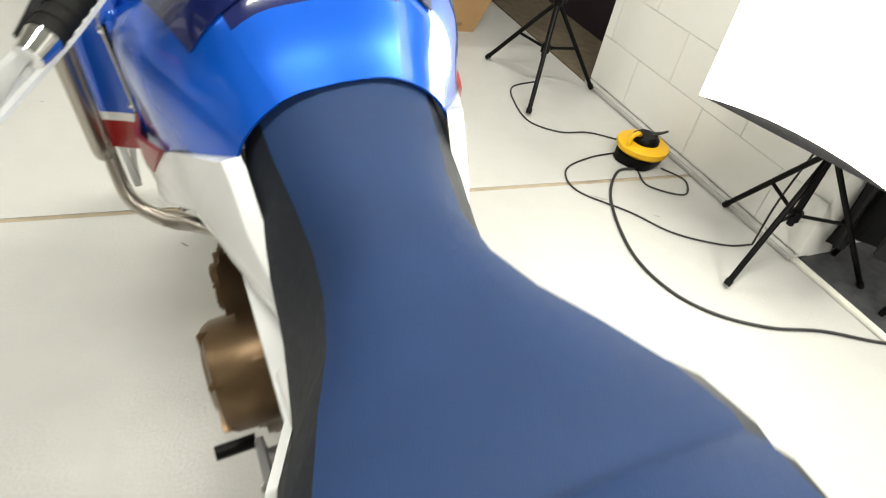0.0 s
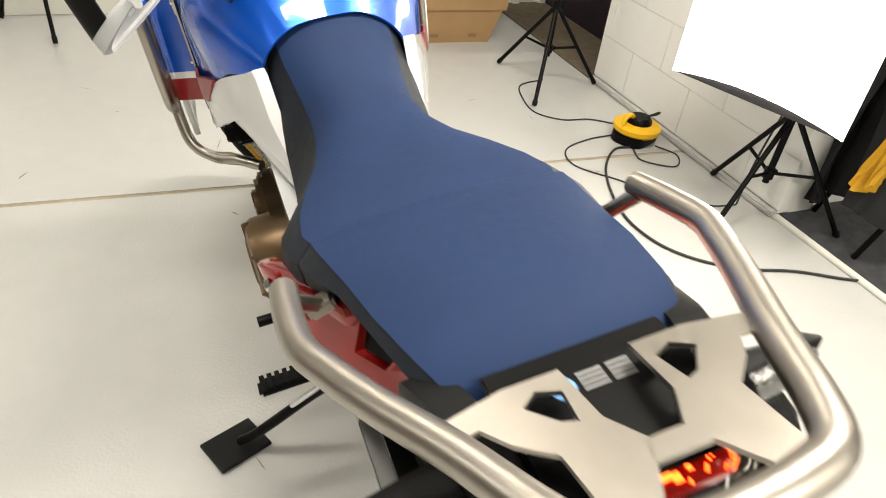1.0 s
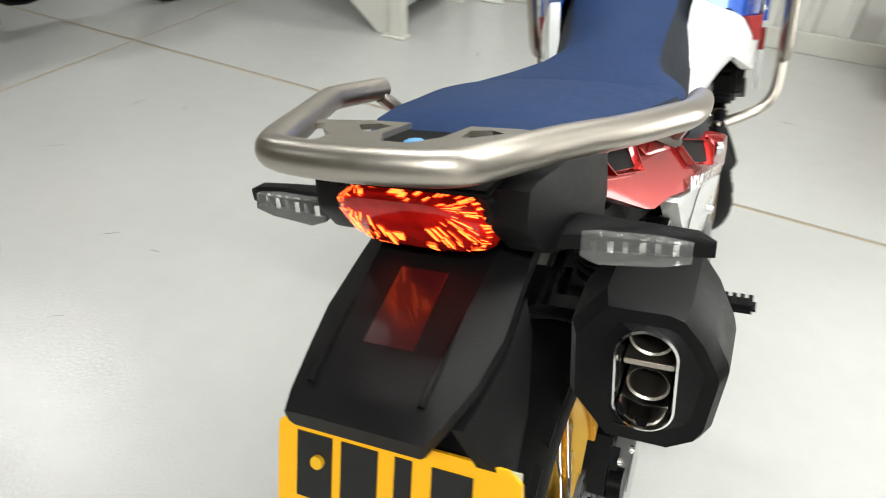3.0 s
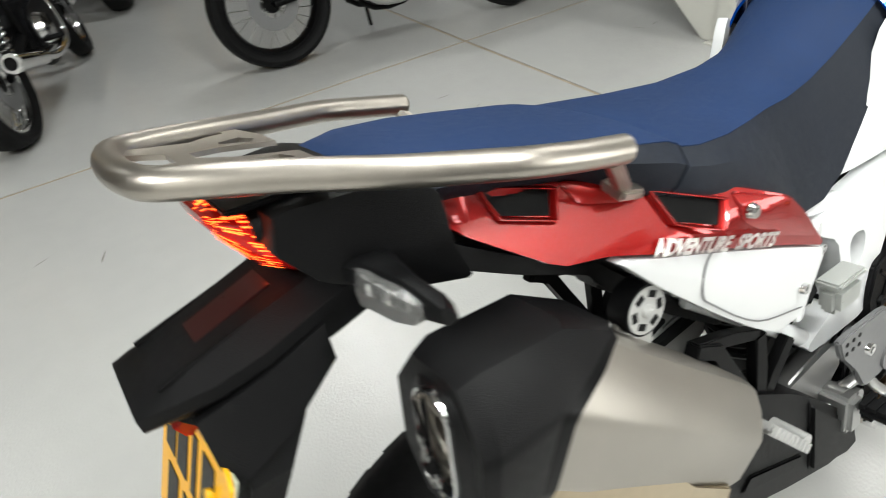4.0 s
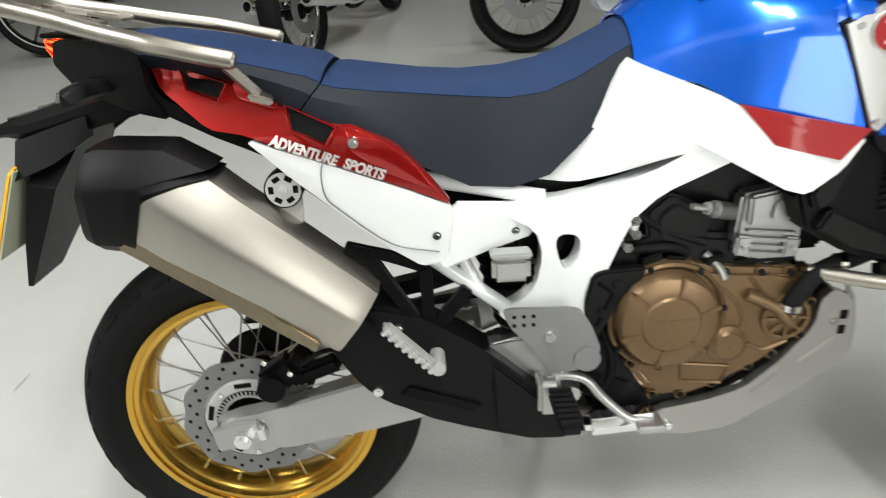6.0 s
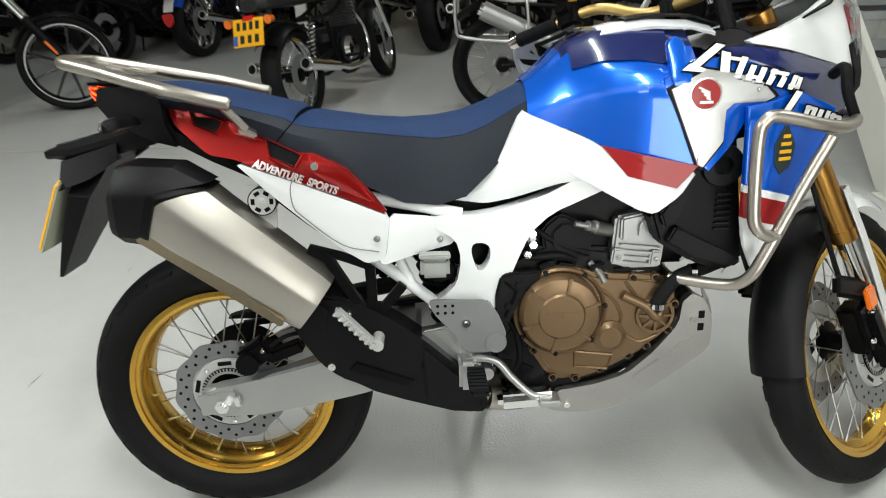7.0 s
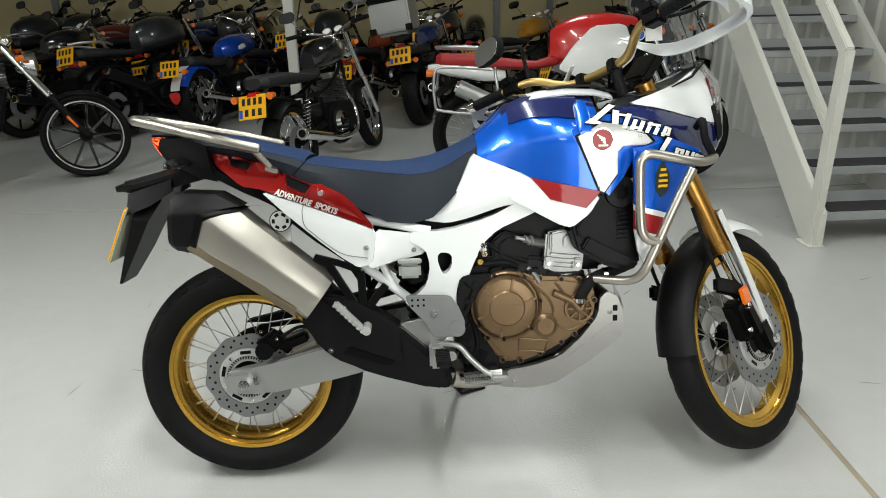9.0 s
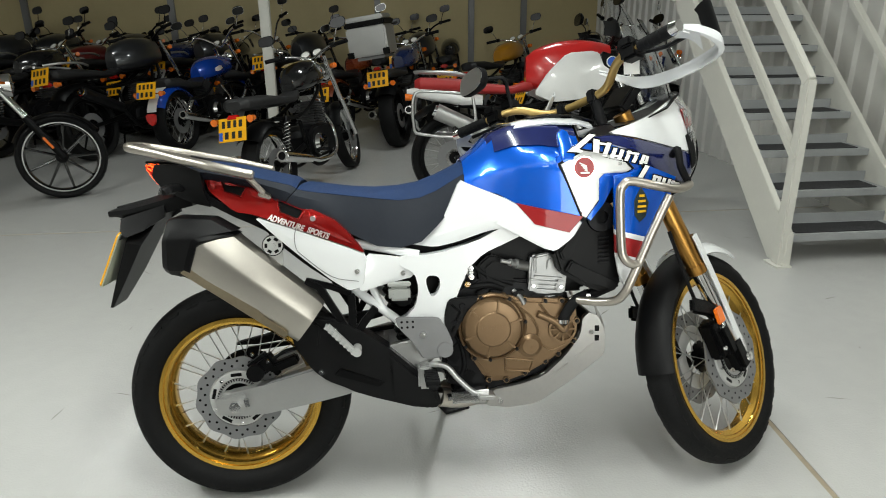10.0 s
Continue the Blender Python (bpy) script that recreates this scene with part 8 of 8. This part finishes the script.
cable([(1.75, 1.85), (1.80, 1.75), (1.72, 1.66), (1.60, 1.74), (1.62, 1.84)], 0.0036, "short loop of black cable by the reel")
bm = tube(B(), [(1.66, 1.245, 1.2), (1.70, 1.28, 0.85), (1.71, 1.30, 0.5), (1.67, 1.31, 0.2), (1.65, 1.30, 0.008)], 0.004, 8, 6)
tagged(link("cable", bm, M_CABLE), "thin black cable hanging from the softbox", "cable", "floor cables")

# cardboard box with open flaps
cb = empty("cardboard_box", pose(1.16, 3.40, 0, 0, 0, -3), "worn brown cardboard box with open flaps", "box")
bm = B()
loft(bm, [[(-0.235, -0.17, 0.0), (0.235, -0.17, 0.0), (0.225, 0.22, 0.0), (-0.225, 0.22, 0.0)], [(-0.30, -0.20, 0.21), (0.30, -0.20, 0.21), (0.29, 0.25, 0.21), (-0.29, 0.25, 0.21)]])
part("lower_box", bm, M_CARD, cb)
for (x0, y0, x1, y1) in ((-0.315, -0.205, 0.315, -0.205), (0.315, -0.205, 0.30, 0.26), (-0.315, -0.205, -0.30, 0.26), (-0.30, 0.26, 0.30, 0.26)):
    bm = B()
    d = Vector((x1 - x0, y1 - y0, 0)).normalized()
    n2 = Vector((d.y, -d.x, 0)) * 0.003
    a, b = Vector((x0, y0, 0.20)), Vector((x1, y1, 0.20))
    out = Vector(((x0 + x1) / 2, (y0 + y1) / 2, 0)).normalized() * 0.05
    pts = [a, b, b + Vector((0, 0, 0.27)) + out * 0.3, a + Vector((0, 0, 0.25)) + out * 0.3]
    loft(bm, [[p - n2 for p in pts], [p + n2 for p in pts]])
    wl = part("side_wall", bm, M_CARD, cb)
    bm = B()
    c1, c2 = pts[3], pts[2]
    pts2 = [c1, c2, c2 * 0.97 + out * 3.2 + Vector((0, 0, 0.06)), c1 * 0.97 + out * 3.2 + Vector((0, 0, 0.08))]
    loft(bm, [[p - Vector((0, 0, 0.003)) for p in pts2], [p + Vector((0, 0, 0.003)) for p in pts2]])
    part("flap", bm, M_CARD, wl)
bm = B()
M_TAPE = plain_mat("brown_tape", (0.25, 0.15, 0.07), 0.3, 0.1, 10, 0, 10)
for x in (-0.11, 0.13):
    part("tape", box(B(), (x, -0.178, 0.045), (0.05, 0.003, 0.022), pose(0, 0, 0, 8, 0, 0)), M_TAPE, cb)
for k in range(5):
    box(bm, (-0.02 + 0.028 * k, -0.2175, 0.38), (0.018, 0.002, 0.016), pose(0, 0, 0, 2, 0, 0))
part("print_bar", bm, plain_mat("faded_print", (0.22, 0.12, 0.06), 0.8, 0.1, 10, 0, 10), cb)
bm = B()
for k in range(6):
    bmesh.ops.create_icosphere(bm, subdivisions=2, radius=0.07 + 0.02 * (k % 3), matrix=Matrix.Translation((-0.18 + 0.075 * k, 0.03 * (k % 2), 0.36 + 0.02 * (k % 3))) @ Matrix.Diagonal((1, 1, 0.7, 1)))
part("packing", bm, M_CLOTH, cb)

# white board leaning on the far wall, white bin by the stairs
wb_ = link("board", box(B(), (-1.50, 3.80, 0.45), (0.20, 0.03, 0.90), pose(0, 0, 0, -5, 0, 4), bevel=0.003), M_WALL)
tagged(wb_, "narrow white board leaning on the far wall", "board")

# jacket hung on a folding stand in the doorway
jk = empty("jacket_stand", pose(1.985, 0.99, 0, 0, 0, -20), "black and yellow jacket draped over a folding stand", "jacket")
for s in (1, -1):
    part("stand_leg", rod(B(), (-0.10, s * 0.16, 0.012), (0.10, s * 0.16, 0.62), 0.011, segs=10), M_BLACK, jk)
    part("stand_leg", rod(B(), (0.10, s * 0.16, 0.012), (-0.10, s * 0.16, 0.62), 0.011, segs=10), M_BLACK, jk)


def drape(name, y0, y1, z0, z1, x0, mat, seed):
    bm = B()
    rows = []
    for j in range(15):
        v = j / 14
        row = []
        for k in range(13):
            u = k / 12
            fold = 0.030 * math.sin(9 * u + seed + 2.2 * v) + 0.014 * math.sin(21 * u + 3 * v + seed)
            row.append((x0 + fold * (0.4 + v) - 0.05 * math.sin(math.pi * u), y0 + (y1 - y0) * u + 0.02 * math.sin(6 * v + seed), z1 + (z0 - z1) * v + 0.03 * math.sin(5 * u + seed)))
        rows.append(row)
    ribbon(bm, rows)
    return part(name, thicken(bm, 0.012), mat, jk)


drape("jacket_body", -0.22, 0.22, 0.16, 0.95, -0.10, M_CLOTH, 0.4)
drape("jacket_sleeve", -0.20, -0.10, 0.30, 0.66, -0.15, M_YCLOTH, 1.7)
drape("jacket_panel", 0.06, 0.24, 0.10, 0.92, -0.15, M_CLOTH, 2.9)
bm = B()
bmesh.ops.create_icosphere(bm, subdivisions=3, radius=0.13, matrix=Matrix.Translation((-0.06, -0.02, 0.97)) @ Matrix.Diagonal((0.9, 1.7, 0.5, 1)))
for v in bm.verts:
    v.co += 0.02 * noise.noise_vector(v.co * 9)
part("jacket_collar", bm, M_YCLOTH, jk)

# block courses of the right wall, proud of their mortar
bh, bw = 0.225, 0.45
for r in range(13):
    y = OPEN1 + (0.0 if r % 2 else -bw / 2)
    while y < END_Y:
        a, b = max(y, OPEN1), min(y + bw, END_Y)
        if b - a > 0.04:
            bm = B()
            box(bm, (WALL_X + 0.0165, (a + b) / 2, 0.03 + bh * (r + 0.5)), (0.011, b - a - 0.0012, bh - 0.0012), bevel=0.0022)
            link("block", bm, M_WALL, wall_right)
        y += bw
# floor scuffs
bm = B()
rnd = random.Random(4)
for k in range(46):
    x, y = rnd.uniform(-2.4, 1.6), rnd.uniform(-1.2, 3.2)
    a, l = rnd.uniform(0, 3.1), rnd.uniform(0.006, 0.05)
    w = rnd.uniform(0.0015, 0.004)
    c, s = math.cos(a), math.sin(a)
    vs = [bm.verts.new((x + dx * c - dy * s, y + dx * s + dy * c, 0.0009)) for dx, dy in ((-l, -w), (l * 0.3, -w * 0.4), (l, w), (-l * 0.4, w))]
    bm.faces.new(vs)
tagged(link("floor_scuff", bm, plain_mat("grey_scuff", (0.16, 0.15, 0.13), 0.6, 0.3, 30, 0, 10)), "small dark scuffs and grit on the painted floor", "scuff marks", kind="stuff")
